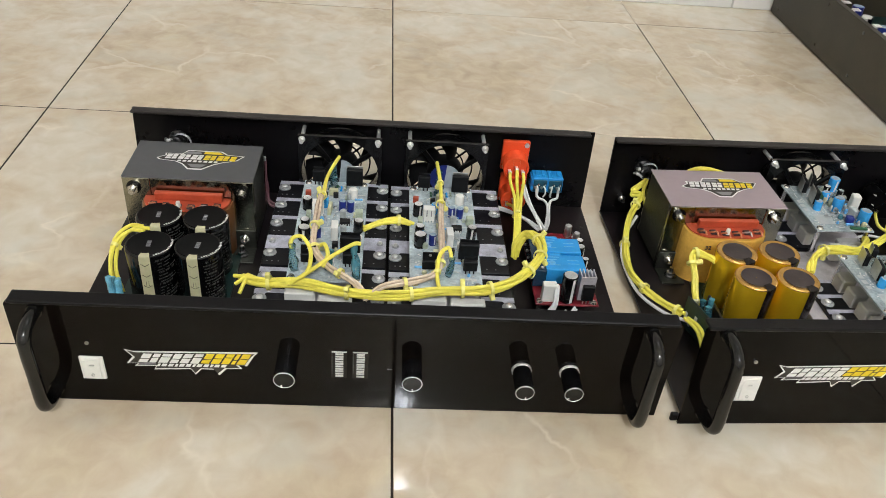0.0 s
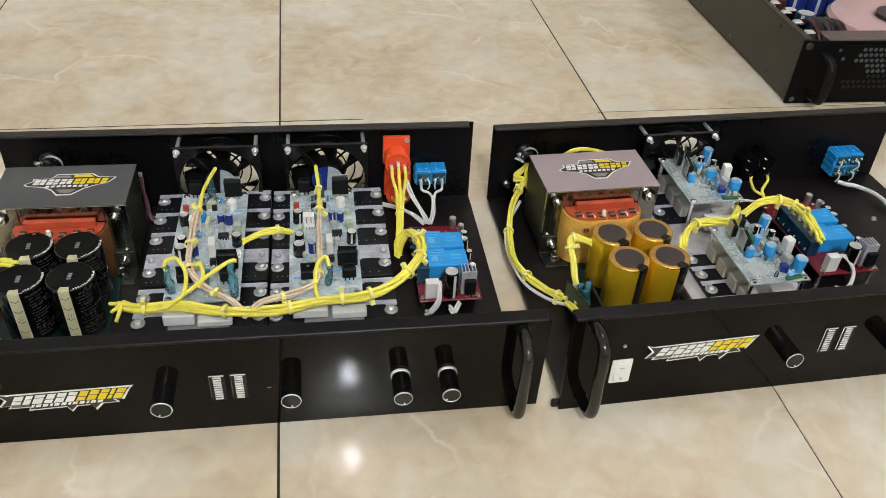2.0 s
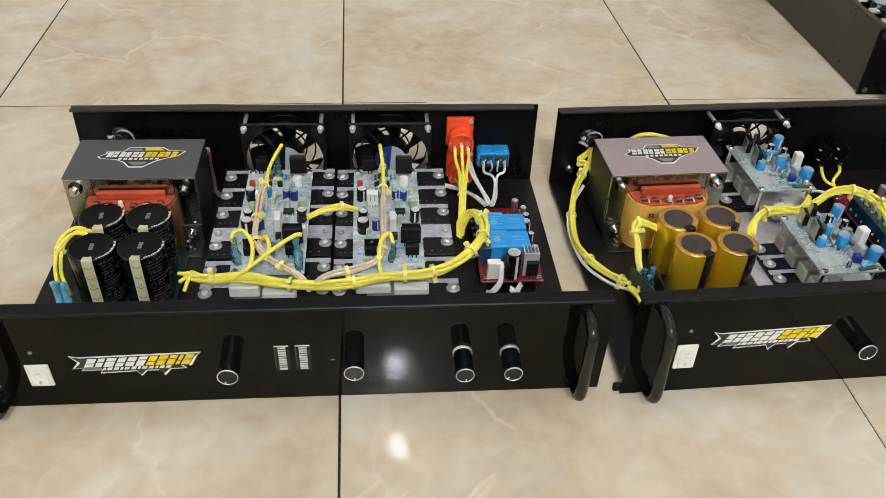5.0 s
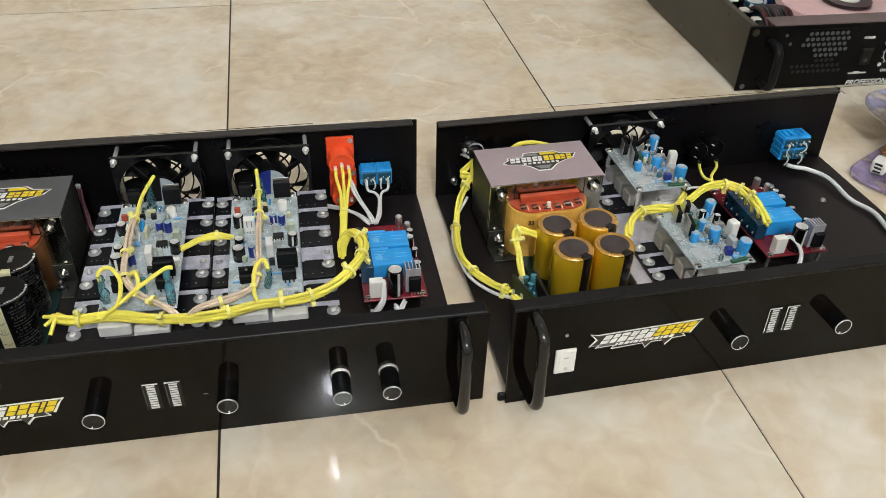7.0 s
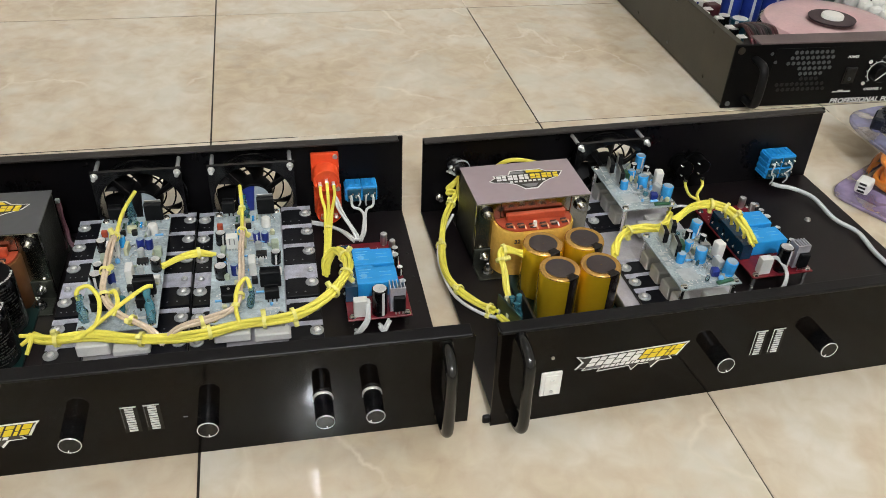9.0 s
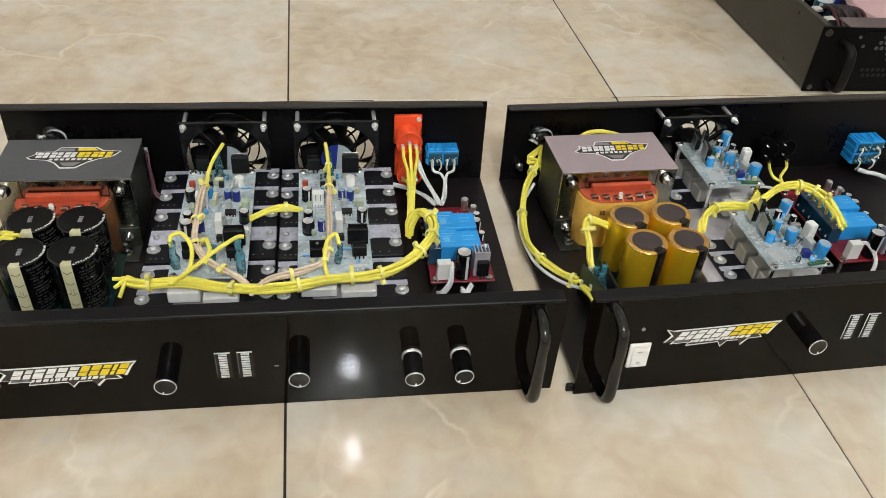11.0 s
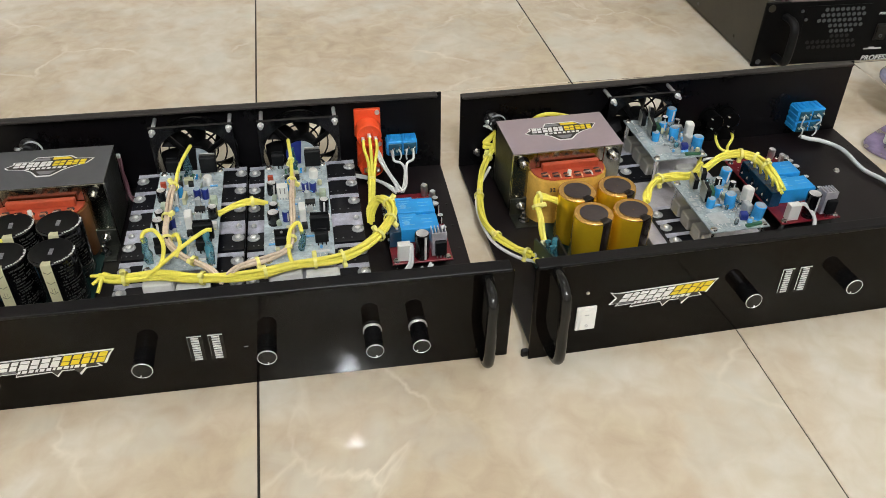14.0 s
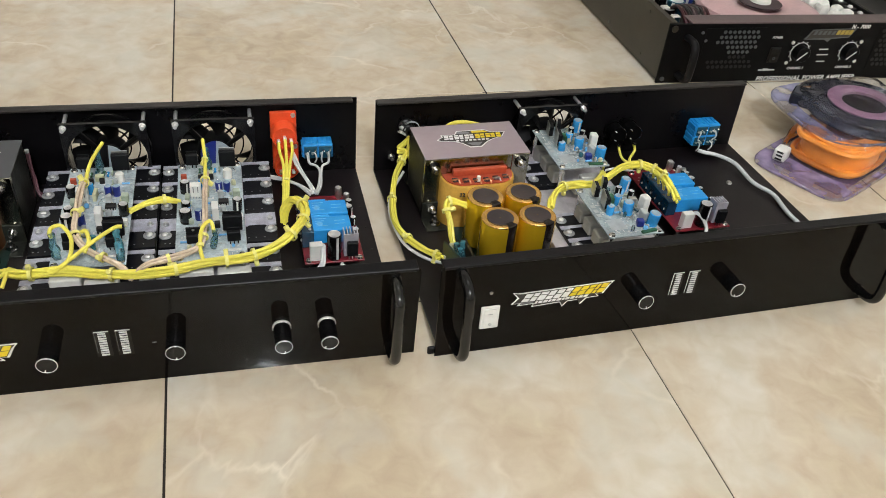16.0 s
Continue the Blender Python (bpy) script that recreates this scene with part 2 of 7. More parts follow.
CARBON = mat("dead_black_paint", (0.0025, 0.0025, 0.0027), 0.4, vary=0.25, scale=40, spec=0.12, bump=0.1)
PAINT_G = mat("grey_ink", (0.22, 0.22, 0.23), 0.4)
CREAM = mat("cream_film_cap", (0.56, 0.56, 0.36), 0.4, vary=0.1, scale=100)
GREEN = mat("green_film_cap", (0.03, 0.12, 0.06), 0.35, vary=0.2, scale=100)
PINK = mat("pink_winding_tape", (0.62, 0.40, 0.41), 0.28, vary=0.12, scale=26, coat=0.5, bump=0.35, bump_scale=90)
STICKER = mat("pale_blue_grey_sticker", (0.40, 0.47, 0.52), 0.4, vary=0.15, scale=200)
FAN_BLACK = mat("fan_black_plastic", (0.0025, 0.0025, 0.0028), 0.45, vary=0.2, scale=90, spec=0.12)
DULL_GOLD = mat("dull_gold_ink", (0.42, 0.31, 0.05), 0.5)
BLUE_CAN = mat("deep_blue_sleeve", (0.014, 0.036, 0.24), 0.3, vary=0.15, scale=60)
RED_WIRE = mat("dark_red_pvc", (0.055, 0.009, 0.013), 0.4, vary=0.2, scale=60)
LEAD_PINK = mat("dusky_pink_pvc", (0.15, 0.065, 0.08), 0.45, vary=0.2, scale=90)
RUBBER = mat("dark_rubber", (0.05, 0.03, 0.035), 0.6, vary=0.2, scale=60)
OLIVE = mat("olive_black_paint", (0.030, 0.025, 0.0145), 0.45, vary=0.25, scale=20, bump=0.12, bump_scale=700)
CABLE_O = mat("orange_cable", (1.0, 0.36, 0.045), 0.3, vary=0.12, scale=60)
CABLE_D = mat("navy_black_cable", (0.008, 0.011, 0.022), 0.2, vary=0.2, scale=60)


def film_material(name, tint, haze, ior=1.24, crease=0.35):
    """Thin clear film: mostly see-through, a little haze, and gloss that grows at grazing angles."""
    m = bpy.data.materials.new(name)
    m.use_nodes = True
    nt = m.node_tree
    n, link = nt.nodes, nt.links.new
    n.remove(n["Principled BSDF"])
    clear, dull, shine = n.new("ShaderNodeBsdfTransparent"), n.new("ShaderNodeBsdfDiffuse"), n.new("ShaderNodeBsdfGlossy")
    clear.inputs["Color"].default_value, dull.inputs["Color"].default_value = (*(0.93 + 0.07 * c for c in tint), 1), (*tint, 1)
    shine.inputs["Roughness"].default_value = 0.05
    tc, lump, bp, mask = n.new("ShaderNodeTexCoord"), n.new("ShaderNodeTexNoise"), n.new("ShaderNodeBump"), n.new("ShaderNodeMapRange")
    lump.inputs["Scale"].default_value, lump.inputs["Detail"].default_value = 34, 3
    bp.inputs["Strength"].default_value, bp.inputs["Distance"].default_value = crease, 0.003
    link(tc.outputs["Object"], lump.inputs["Vector"]), link(lump.outputs["Fac"], bp.inputs["Height"])
    facing = bp.outputs["Normal"]
    if crease > 0.7:
        cell, shift, flat = n.new("ShaderNodeTexVoronoi"), n.new("ShaderNodeVectorMath"), n.new("ShaderNodeVectorMath")
        cell.inputs["Scale"].default_value = 62
        shift.operation, flat.operation = "SUBTRACT", "MULTIPLY_ADD"
        shift.inputs[1].default_value, flat.inputs[1].default_value = (0.5, 0.5, 0.5), (1.6, 1.6, 1.6)
        link(tc.outputs["Object"], cell.inputs["Vector"]), link(cell.outputs["Color"], shift.inputs[0])
        link(shift.outputs[0], flat.inputs[0]), link(bp.outputs["Normal"], flat.inputs[2])
        unit = n.new("ShaderNodeVectorMath")
        unit.operation = "NORMALIZE"
        link(flat.outputs[0], unit.inputs[0])
        facing = unit.outputs[0]
    link(bp.outputs["Normal"], dull.inputs["Normal"]), link(facing, shine.inputs["Normal"])
    mask.inputs["From Min"].default_value, mask.inputs["From Max"].default_value = 0.35, 0.7
    mask.inputs["To Min"].default_value, mask.inputs["To Max"].default_value = haze * 0.4, haze * 1.6
    link(lump.outputs["Fac"], mask.inputs["Value"])
    one, two, fr = n.new("ShaderNodeMixShader"), n.new("ShaderNodeMixShader"), n.new("ShaderNodeFresnel")
    fr.inputs["IOR"].default_value = ior
    link(bp.outputs["Normal"], fr.inputs["Normal"])
    link(mask.outputs["Result"], one.inputs["Fac"]), link(clear.outputs[0], one.inputs[1]), link(dull.outputs[0], one.inputs[2])
    link(fr.outputs[0], two.inputs["Fac"]), link(one.outputs[0], two.inputs[1]), link(shine.outputs[0], two.inputs[2])
    link(two.outputs[0], n["Material Output"].inputs["Surface"])
    return m


BAG_P = film_material("violet_tinted_film", (0.85, 0.80, 0.88), 0.02, 1.22, 0.74)
BAG_F = film_material("violet_flange_film", (0.36, 0.29, 0.48), 0.6, 1.45, 0.6)
SLEEVE_B = film_material("blue_heatshrink_film", (0.075, 0.27, 0.34), 0.62, 1.45, 0.6)
NYLON = film_material("clear_nylon", (0.78, 0.82, 0.84), 0.62)
BAG_U = film_material("blue_grey_flange_film", (0.25, 0.25, 0.39), 0.62, 1.5, 0.7)
BAG_D = film_material("lavender_film", (0.44, 0.46, 0.62), 0.09, 1.3, 0.75)
BAG_T = film_material("hazy_lavender_film", (0.50, 0.46, 0.62), 0.03, 1.24, 0.78)
REEL_PINK = mat("dusty_pink_plastic", (0.36, 0.20, 0.30), 0.3, vary=0.2, scale=40)
PURPLE_CARD = mat("violet_printed_card", (0.13, 0.085, 0.16), 0.3, vary=0.5, scale=18, coat=0.5)


# ---- building helpers ----
def add_box(bm, x0, x1, y0, y1, z0, z1, bevel=0.0, slot=0, m=None, seg=1):
    t = Matrix.LocRotScale(((x0 + x1) / 2, (y0 + y1) / 2, (z0 + z1) / 2), None, (abs(x1 - x0), abs(y1 - y0), abs(z1 - z0)))
    vs = bmesh.ops.create_cube(bm, size=1, matrix=t)["verts"]
    faces = {f for v in vs for f in v.link_faces}
    for f in faces:
        f.material_index = slot
    if bevel:
        edges = {e for v in vs for e in v.link_edges}
        made = bmesh.ops.bevel(bm, geom=list(edges), offset=bevel, segments=seg, affect="EDGES", profile=0.5)
        faces = {f for f in faces if f.is_valid} | set(made["faces"])
        vs = list({v for f in faces for v in f.verts})
    for f in faces:
        f.material_index = slot
    if m is not None:
        bmesh.ops.transform(bm, matrix=m, verts=vs)
    return vs


def add_cyl(bm, at, r, length, axis="z", seg=20, r2=None, slot=0, bevel=0.0, m=None, smooth=True):
    """A cylinder from at along the axis (its base centre is at)."""
    turn = {"z": Matrix(), "x": pose(0, 0, 0, 0, 90, 0), "y": pose(0, 0, 0, -90, 0, 0), "-y": pose(0, 0, 0, 90, 0, 0)}[axis]
    t = Matrix.Translation(at) @ turn @ Matrix.Translation((0, 0, length / 2))
    vs = bmesh.ops.create_cone(bm, cap_ends=True, segments=seg, radius1=r, radius2=r if r2 is None else r2, depth=length, matrix=t)["verts"]
    faces = {f for v in vs for f in v.link_faces}
    for f in faces:
        f.material_index = slot
    if bevel:
        edges = {e for f in faces if len(f.verts) == seg for e in f.edges}
        made = bmesh.ops.bevel(bm, geom=list(edges), offset=bevel, segments=2, affect="EDGES", profile=0.5)
        faces = {f for f in faces if f.is_valid} | set(made["faces"])
        vs = list({v for f in faces for v in f.verts})
    for f in faces:
        f.material_index = slot
        f.smooth = smooth and len(f.verts) != seg
    if m is not None:
        bmesh.ops.transform(bm, matrix=m, verts=vs)
    return vs


def add_lathe(bm, at, profile, axis="z", seg=28, slots=None, arc=(0, 360)):
    """Turns (radius, height) pairs about the axis."""
    turn = Matrix.Translation(at) @ {"z": Matrix(), "y": pose(0, 0, 0, -90, 0, 0), "-y": pose(0, 0, 0, 90, 0, 0), "x": pose(0, 0, 0, 0, 90, 0)}[axis]
    whole = arc[1] - arc[0] >= 360
    n = seg if whole else seg + 1
    rings = []
    for r, h in profile:
        rings.append([bm.verts.new(turn @ Vector((r * math.cos(a), r * math.sin(a), h))) for a in (radians(arc[0] + (arc[1] - arc[0]) * k / seg) for k in range(n))])
    for k, (a, b) in enumerate(zip(rings, rings[1:])):
        for j in range(seg):
            i, o = j, (j + 1) % n
            f = bm.faces.new((a[i], a[o], b[o], b[i]))
            f.smooth = True
            f.material_index = slots[k] if slots else 0
    return rings


def spline(points, steps=6):
    """A smooth line through the points (Catmull-Rom)."""
    p = [Vector(q) for q in points]
    p = [2 * p[0] - p[1], *p, 2 * p[-1] - p[-2]]
    out = []
    for a, b, c, d in zip(p, p[1:], p[2:], p[3:]):
        for k in range(steps):
            t = k / steps
            out.append(0.5 * (2 * b + (c - a) * t + (2 * a - 5 * b + 4 * c - d) * t * t + (3 * b - a - 3 * c + d) * t**3))
    out.append(p[-2])
    return out


def add_tube(bm, line, r, seg=8, slot=0, closed=False):
    """A tube along a line of points."""
    rings, up = [], None
    for k, q in enumerate(line):
        ahead = (line[(k + 1) % len(line)] - line[k - 1]) if closed else (line[min(k + 1, len(line) - 1)] - line[max(k - 1, 0)])
        ahead.normalize()
        if up is None:
            up = ahead.orthogonal()
        up = (up - ahead * up.dot(ahead)).normalized()
        side = ahead.cross(up)
        rings.append([bm.verts.new(q + r * (math.cos(a) * up + math.sin(a) * side)) for a in (2 * math.pi * j / seg for j in range(seg))])
    pairs = list(zip(rings, rings[1:])) + ([(rings[-1], rings[0])] if closed else [])
    for a, b in pairs:
        for j in range(seg):
            f = bm.faces.new((a[j], a[(j + 1) % seg], b[(j + 1) % seg], b[j]))
            f.smooth, f.material_index = True, slot
    if not closed:
        for ring in (rings[0][::-1], rings[-1]):
            bm.faces.new(ring).material_index = slot


def add_poly(bm, pts, y0, y1, slot=0):
    """A plate with the outline pts in x and z, from y0 to y1."""
    a = [bm.verts.new((x, y0, z)) for x, z in pts]
    b = [bm.verts.new((x, y1, z)) for x, z in pts]
    bm.faces.new(a).material_index = slot
    bm.faces.new(b[::-1]).material_index = slot
    for k in range(len(pts)):
        bm.faces.new((a[k], b[k], b[(k + 1) % len(pts)], a[(k + 1) % len(pts)])).material_index = slot


def mesh_of(name, bm, mats):
    bmesh.ops.recalc_face_normals(bm, faces=bm.faces)
    for e in bm.edges:
        if len(e.link_faces) == 2 and e.calc_face_angle() > 0.75:
            e.smooth = False
    me = bpy.data.meshes.new(name)
    bm.to_mesh(me)
    bm.free()
    for m in mats if isinstance(mats, (list, tuple)) else [mats]:
        me.materials.append(m)
    return me


def part(name, bm, material, parent, label="", m=None):
    """One mesh object under a thing or a part. m: its pose there."""
    ob = new(name, mesh_of(name, bm, material) if isinstance(bm, bmesh.types.BMesh) else bm)
    ob.parent = parent
    if m is not None:
        ob.matrix_basis = m
    return tagged(ob, label) if label else ob


def thing(name, m, label, category, group="", kind=""):
    ob = new(name)
    ob.empty_display_size = 0.05
    ob.matrix_basis = m
    return tagged(ob, label, category, group, kind)


def lettering(name, text, size, m, material, parent, label="", shear=0.0, squeeze=1.0):
    """Letters as a thin mesh."""
    cu = bpy.data.curves.new(name, "FONT")
    cu.body, cu.size, cu.shear, cu.extrude = text, size, shear, 0.0002
    cu.offset, cu.space_character = size * 0.022, 1.06
    cu.align_x, cu.align_y = "CENTER", "CENTER"
    tmp = bpy.data.objects.new(name, cu)
    me = bpy.data.meshes.new_from_object(tmp)
    bpy.data.objects.remove(tmp)
    me.materials.clear()
    me.materials.append(material)
    ob = part(name, me, material, parent, label, m @ Matrix.Diagonal((squeeze, 1, 1, 1)))
    return ob


def B():
    return bmesh.new()


# ---- the room ----
def shell(name, x0, x1, y0, y1, z0, z1, material, label, category):
    bm = B()
    add_box(bm, x0, x1, y0, y1, z0, z1)
    return tagged(new(name, mesh_of(name, bm, material)), label, category, kind="structure")


# unseen walls and ceiling, added to close the room and bounce its light
RX0, RX1, RY0, RY1, RZ = -2.0, 2.4, -3.2, 2.8, 2.8
shell("wall_north", RX0 - 0.1, RX1 + 0.1, RY1, RY1 + 0.1, -0.05, RZ, PLASTER, "unseen plain wall added to close the room", "wall")
shell("wall_south", RX0 - 0.1, RX1 + 0.1, RY0 - 0.1, RY0, -0.05, RZ, PLASTER, "unseen plain wall added to close the room", "wall")
shell("wall_west", RX0 - 0.1, RX0, RY0, RY1, -0.05, RZ, PLASTER, "unseen plain wall added to close the room", "wall")
shell("wall_east", RX1, RX1 + 0.1, RY0, RY1, -0.05, RZ, PLASTER, "unseen plain wall added to close the room", "wall")
shell("ceiling", RX0 - 0.1, RX1 + 0.1, RY0 - 0.1, RY1 + 0.1, RZ, RZ + 0.1, PLASTER, "unseen plain white ceiling added to close the room", "ceiling")
bm = B()
for k in range(12):
    x = RX0 + 0.4 * (k - 0.5)
    add_box(bm, max(x, RX0) + 0.001, min(x + 0.4, RX1) - 0.001, 0.511, 0.519, 0.0, 0.12, 0.0012)
add_box(bm, RX0, RX1, 0.5185, RY1, 0.0, 0.118, 0)
tagged(new("trim", mesh_of("trim", bm, SKIRT)), "white glazed tile riser of a low step", "step", kind="structure")


# ---- amplifiers ----
def knob(parent, u, w, r, length, spin, collar=False):
    """A fluted black knob with a bright rim and, on some, a bright collar at its foot."""
    bm = B()
    seg = 42
    rings = add_lathe(bm, (0, 0, 0), [(r, 0), (r, length * 0.88), (r * 0.97, length * 0.955), (0.00002, length * 0.955)], "-y", seg)
    for ring in rings[:2]:
        for k, v in enumerate(ring):
            if k % 3 == 0:
                v.co.x, v.co.z = v.co.x * 0.955, v.co.z * 0.955
    ob = part("knob", bm, PLASTIC, parent.parent, "black fluted control knob with bright rim", parent.matrix_basis @ Matrix.Translation((u, -0.0005, w)) @ pose(0, 0, 0, 0, spin, 0))
    rim = B()
    add_lathe(rim, (0, 0, 0), [(r * 0.985, length * 0.925), (r * 1.0, length * 0.955), (r * 0.96, length * 0.98), (r * 0.915, length * 0.965)], "-y", seg)
    part("rim", rim, RIM, ob, "bright chamfered rim")
    mark = B()
    add_box(mark, -0.0004, 0.0004, -length * 0.985, -length * 0.94, -r * 0.97, -r * 0.66)
    part("pointer", mark, PAINT_W, ob)
    if collar:
        ring = B()
        add_lathe(ring, (0, 0, 0), [(r * 1.08, 0), (r * 1.08, 0.0016), (r * 1.0, 0.0022), (r * 0.9, 0.0022)], "-y", seg)
        part("collar", ring, RIM, ob, "bright collar at the foot")
    return ob


def handle(parent, u, w0, w1, out, r):
    bm = B()
    c = 0.012
    pts = [(u, 0.0, w0), (u, -out + c, w0), (u, -out + c * 0.3, w0 + c * 0.3), (u, -out, w0 + c), (u, -out, (w0 + w1) / 2), (u, -out, w1 - c), (u, -out + c * 0.3, w1 - c * 0.3), (u, -out + c, w1), (u, 0.0, w1)]
    add_tube(bm, spline(pts, 5), r, 14)
    for w in (w0, w1):
        add_cyl(bm, (u, 0.0, w), r * 1.25, 0.0015, "-y", 18)
    return part("handle", bm, TUBE, parent, "bent black round-bar carrying handle")


def rocker_switch(parent, u0, u1, w0, w1):
    bm = B()
    add_box(bm, u0, u1, -0.002, 0.0, w0, w1, 0.0007)
    ob = part("power_switch", bm, WHITE, parent.parent, "white rocker power switch", parent.matrix_basis)
    key = B()
    m = (u0 + u1) / 2
    d = (u1 - u0) * 0.33
    pts = [(0.0, w0 + 0.0030), (-0.0022, w0 + 0.0030), (-0.0010, (w0 + w1) / 2), (-0.0012, w1 - 0.0030), (0.0, w1 - 0.0030)]
    a = [key.verts.new((m - d, y - 0.0015, z)) for y, z in pts]
    b = [key.verts.new((m + d, y - 0.0015, z)) for y, z in pts]
    key.faces.new(a), key.faces.new(b[::-1])
    for k in range(5):
        key.faces.new((a[k], b[k], b[(k + 1) % 5], a[(k + 1) % 5]))
    part("rocker", key, WHITE, ob)
    sign = B()
    add_lathe(sign, (m, -0.0034, w0 + 0.0060), [(0.0013, 0), (0.0013, 0.0006), (0.0009, 0.0006), (0.0009, 0)], "-y", 16)
    add_box(sign, m - 0.0018, m + 0.0018, -0.0032, -0.0024, w1 - 0.0077, w1 - 0.0072)
    part("marking", sign, ZINC, ob)
    return ob


def front_logo(parent, u0, u1, w0, w1):
    """The maker's badge, as plain shapes in its colours: pale outline, black field, pale and yellow bands."""
    W, H = u1 - u0, w1 - w0

    def outline(g):
        pts = [(0, 0.97), (0.06, 0.9), (1.0, 1.0), (0.97, 0.86), (0.91, 0.42), (0.84, 0.45), (0.87, 0.30), (0.75, 0.28), (0.69, 0.0), (0.66, 0.24), (0.56, 0.24), (0.51, 0.0), (0.48, 0.23), (0.2, 0.17), (0.22, 0.32), (0.06, 0.3), (0.09, 0.42), (0.0, 0.40), (0.055, 0.68)]
        cx, cz = 0.47, 0.6
        return [(u0 + W * (cx + (x - cx) * (1 - g * 0.35)), w0 + H * (cz + (z - cz) * (1 - g))) for x, z in pts]
    bm = B()
    add_poly(bm, outline(0), -0.0004, 0.0, 0)
    add_poly(bm, outline(0.13), -0.0006, -0.0002, 1)

    def band(x, wide, z0, z1, slot, foot=0.44):
        """A bar that leans with the badge."""
        lo, hi = 0.14 * (z0 - foot), 0.14 * (z1 - foot)
        pts = [(x + lo, z0), (x + wide + lo, z0), (x + wide + hi, z1), (x + hi, z1)]
        add_poly(bm, [(u0 + W * a, w0 + H * b) for a, b in pts], -0.0010, -0.0004, slot)

    def block(x, wide, z0, z1, slit, slot):
        """A leaning bar with a narrow slit across it."""
        m = z0 + (z1 - z0) * slit
        band(x, wide, z0, m - 0.022, slot)
        band(x, wide, m + 0.022, z1, slot)
    x = 0.085
    for k, wide in enumerate((0.066, 0.050, 0.070, 0.058, 0.064, 0.062)):
        block(x, wide, 0.49, 0.83 + 0.010 * k, 0.42 + 0.12 * (k % 3), 0)
        x += wide + 0.016
    for k, wide in enumerate((0.060, 0.064, 0.058, 0.028, 0.062)):
        block(x, wide, 0.51, 0.90 + 0.008 * k, 0.40 + 0.12 * (k % 3), 2)
        x += wide + 0.015
    x = 0.24
    for k in range(12):
        band(x, 0.036 if k % 3 else 0.020, 0.335 + 0.003 * k, 0.435 + 0.003 * k, 0)
        x += 0.050 if k % 3 else 0.032
    for k in range(3):
        add_box(bm, u0 + W * 0.09, u0 + W * 0.22, -0.0008, -0.0003, w0 + H * (0.36 + 0.05 * k), w0 + H * (0.38 + 0.05 * k), slot=3)
    return part("badge", bm, [PAINT_W, DARK_PRINT, PAINT_Y, PAINT_G], parent, "pale outlined badge with white and yellow bands")


def level_meter(parent, u, w0, w1, bracket, ink):
    """A column of ten lit-window segments under a cap bar, with a thin printed bracket beside it."""
    bm = B()
    add_box(bm, u - 0.0006, u + 0.0108, -0.0003, 0.0003, w0 - 0.001, w1 + 0.0006, slot=1)
    add_box(bm, u, u + 0.0104, -0.0007, -0.0002, w1 - 0.0011, w1 - 0.0002)
    add_box(bm, u, u + 0.0005, -0.0006, -0.0002, w1 - bracket, w1 - 0.0011, slot=2)
    n = 10
    step = (w1 - 0.0013 - w0) / n
    for k in range(n):
        z = w0 + step * k
        add_box(bm, u + 0.0026, u + 0.0082, -0.0009, -0.0002, z + step * 0.22, z + step * 0.74)
    return part("level_meter", bm, [PRINT, PLASTIC, ink], parent, "white segmented level meter strip")


def plate_with_holes(bm, x0, x1, z0, z1, y0, y1, holes):
    """An upright plate from y0 to y1; each hole is (centre x, centre z, radius, half side of its cell)."""
    faces = []

    def quad(a, b, c, d):
        if b[0] - a[0] > 1e-5 and d[1] - a[1] > 1e-5:
            faces.append(bm.faces.new([bm.verts.new((x, y0, z)) for x, z in (a, b, c, d)]))
    x = x0
    for cx, cz, r, s in sorted(holes):
        quad((x, z0), (cx - s, z0), (cx - s, z1), (x, z1))
        quad((cx - s, z0), (cx + s, z0), (cx + s, cz - s), (cx - s, cz - s))
        quad((cx - s, cz + s), (cx + s, cz + s), (cx + s, z1), (cx - s, z1))
        n = 40
        ring, box = [], []
        for k in range(n):
            a = 2 * math.pi * k / n
            c, q = math.cos(a), math.sin(a)
            ring.append(bm.verts.new((cx + r * c, y0, cz + r * q)))
            f = s / max(abs(c), abs(q))
            box.append(bm.verts.new((cx + f * c, y0, cz + f * q)))
        for k in range(n):
            faces.append(bm.faces.new((ring[k], box[k], box[(k + 1) % n], ring[(k + 1) % n])))
        x = cx + s
    quad((x, z0), (x1, z0), (x1, z1), (x, z1))
    out = bmesh.ops.extrude_face_region(bm, geom=faces)["geom"]
    bmesh.ops.translate(bm, vec=(0, y1 - y0, 0), verts=[v for v in out if isinstance(v, bmesh.types.BMVert)])
    for f in faces:
        if f.is_valid:
            f.normal_flip()


def guard(bm, cx, cz, r, y0, y1):
    """Cut-metal finger guard: rings joined by curved bars."""
    for rr in (0.30, 0.53, 0.77):
        add_lathe(bm, (cx, y0, cz), [(r * rr - 0.0007, 0), (r * rr + 0.0007, 0), (r * rr + 0.0007, y1 - y0), (r * rr - 0.0007, y1 - y0), (r * rr - 0.0007, 0)], "y", 36)
    add_cyl(bm, (cx, y0, cz), r * 0.3, y1 - y0, "y", 28)
    for k in range(4):
        a = math.pi / 2 * k + 0.72
        c, q = math.cos(a), math.sin(a)
        t = Matrix(((c, 0, -q, cx), (0, 1, 0, 0), (q, 0, c, cz), (0, 0, 0, 1)))
        add_box(bm, r * 0.28, r * 1.02, y0, y1, -0.0009, 0.0009, m=t)


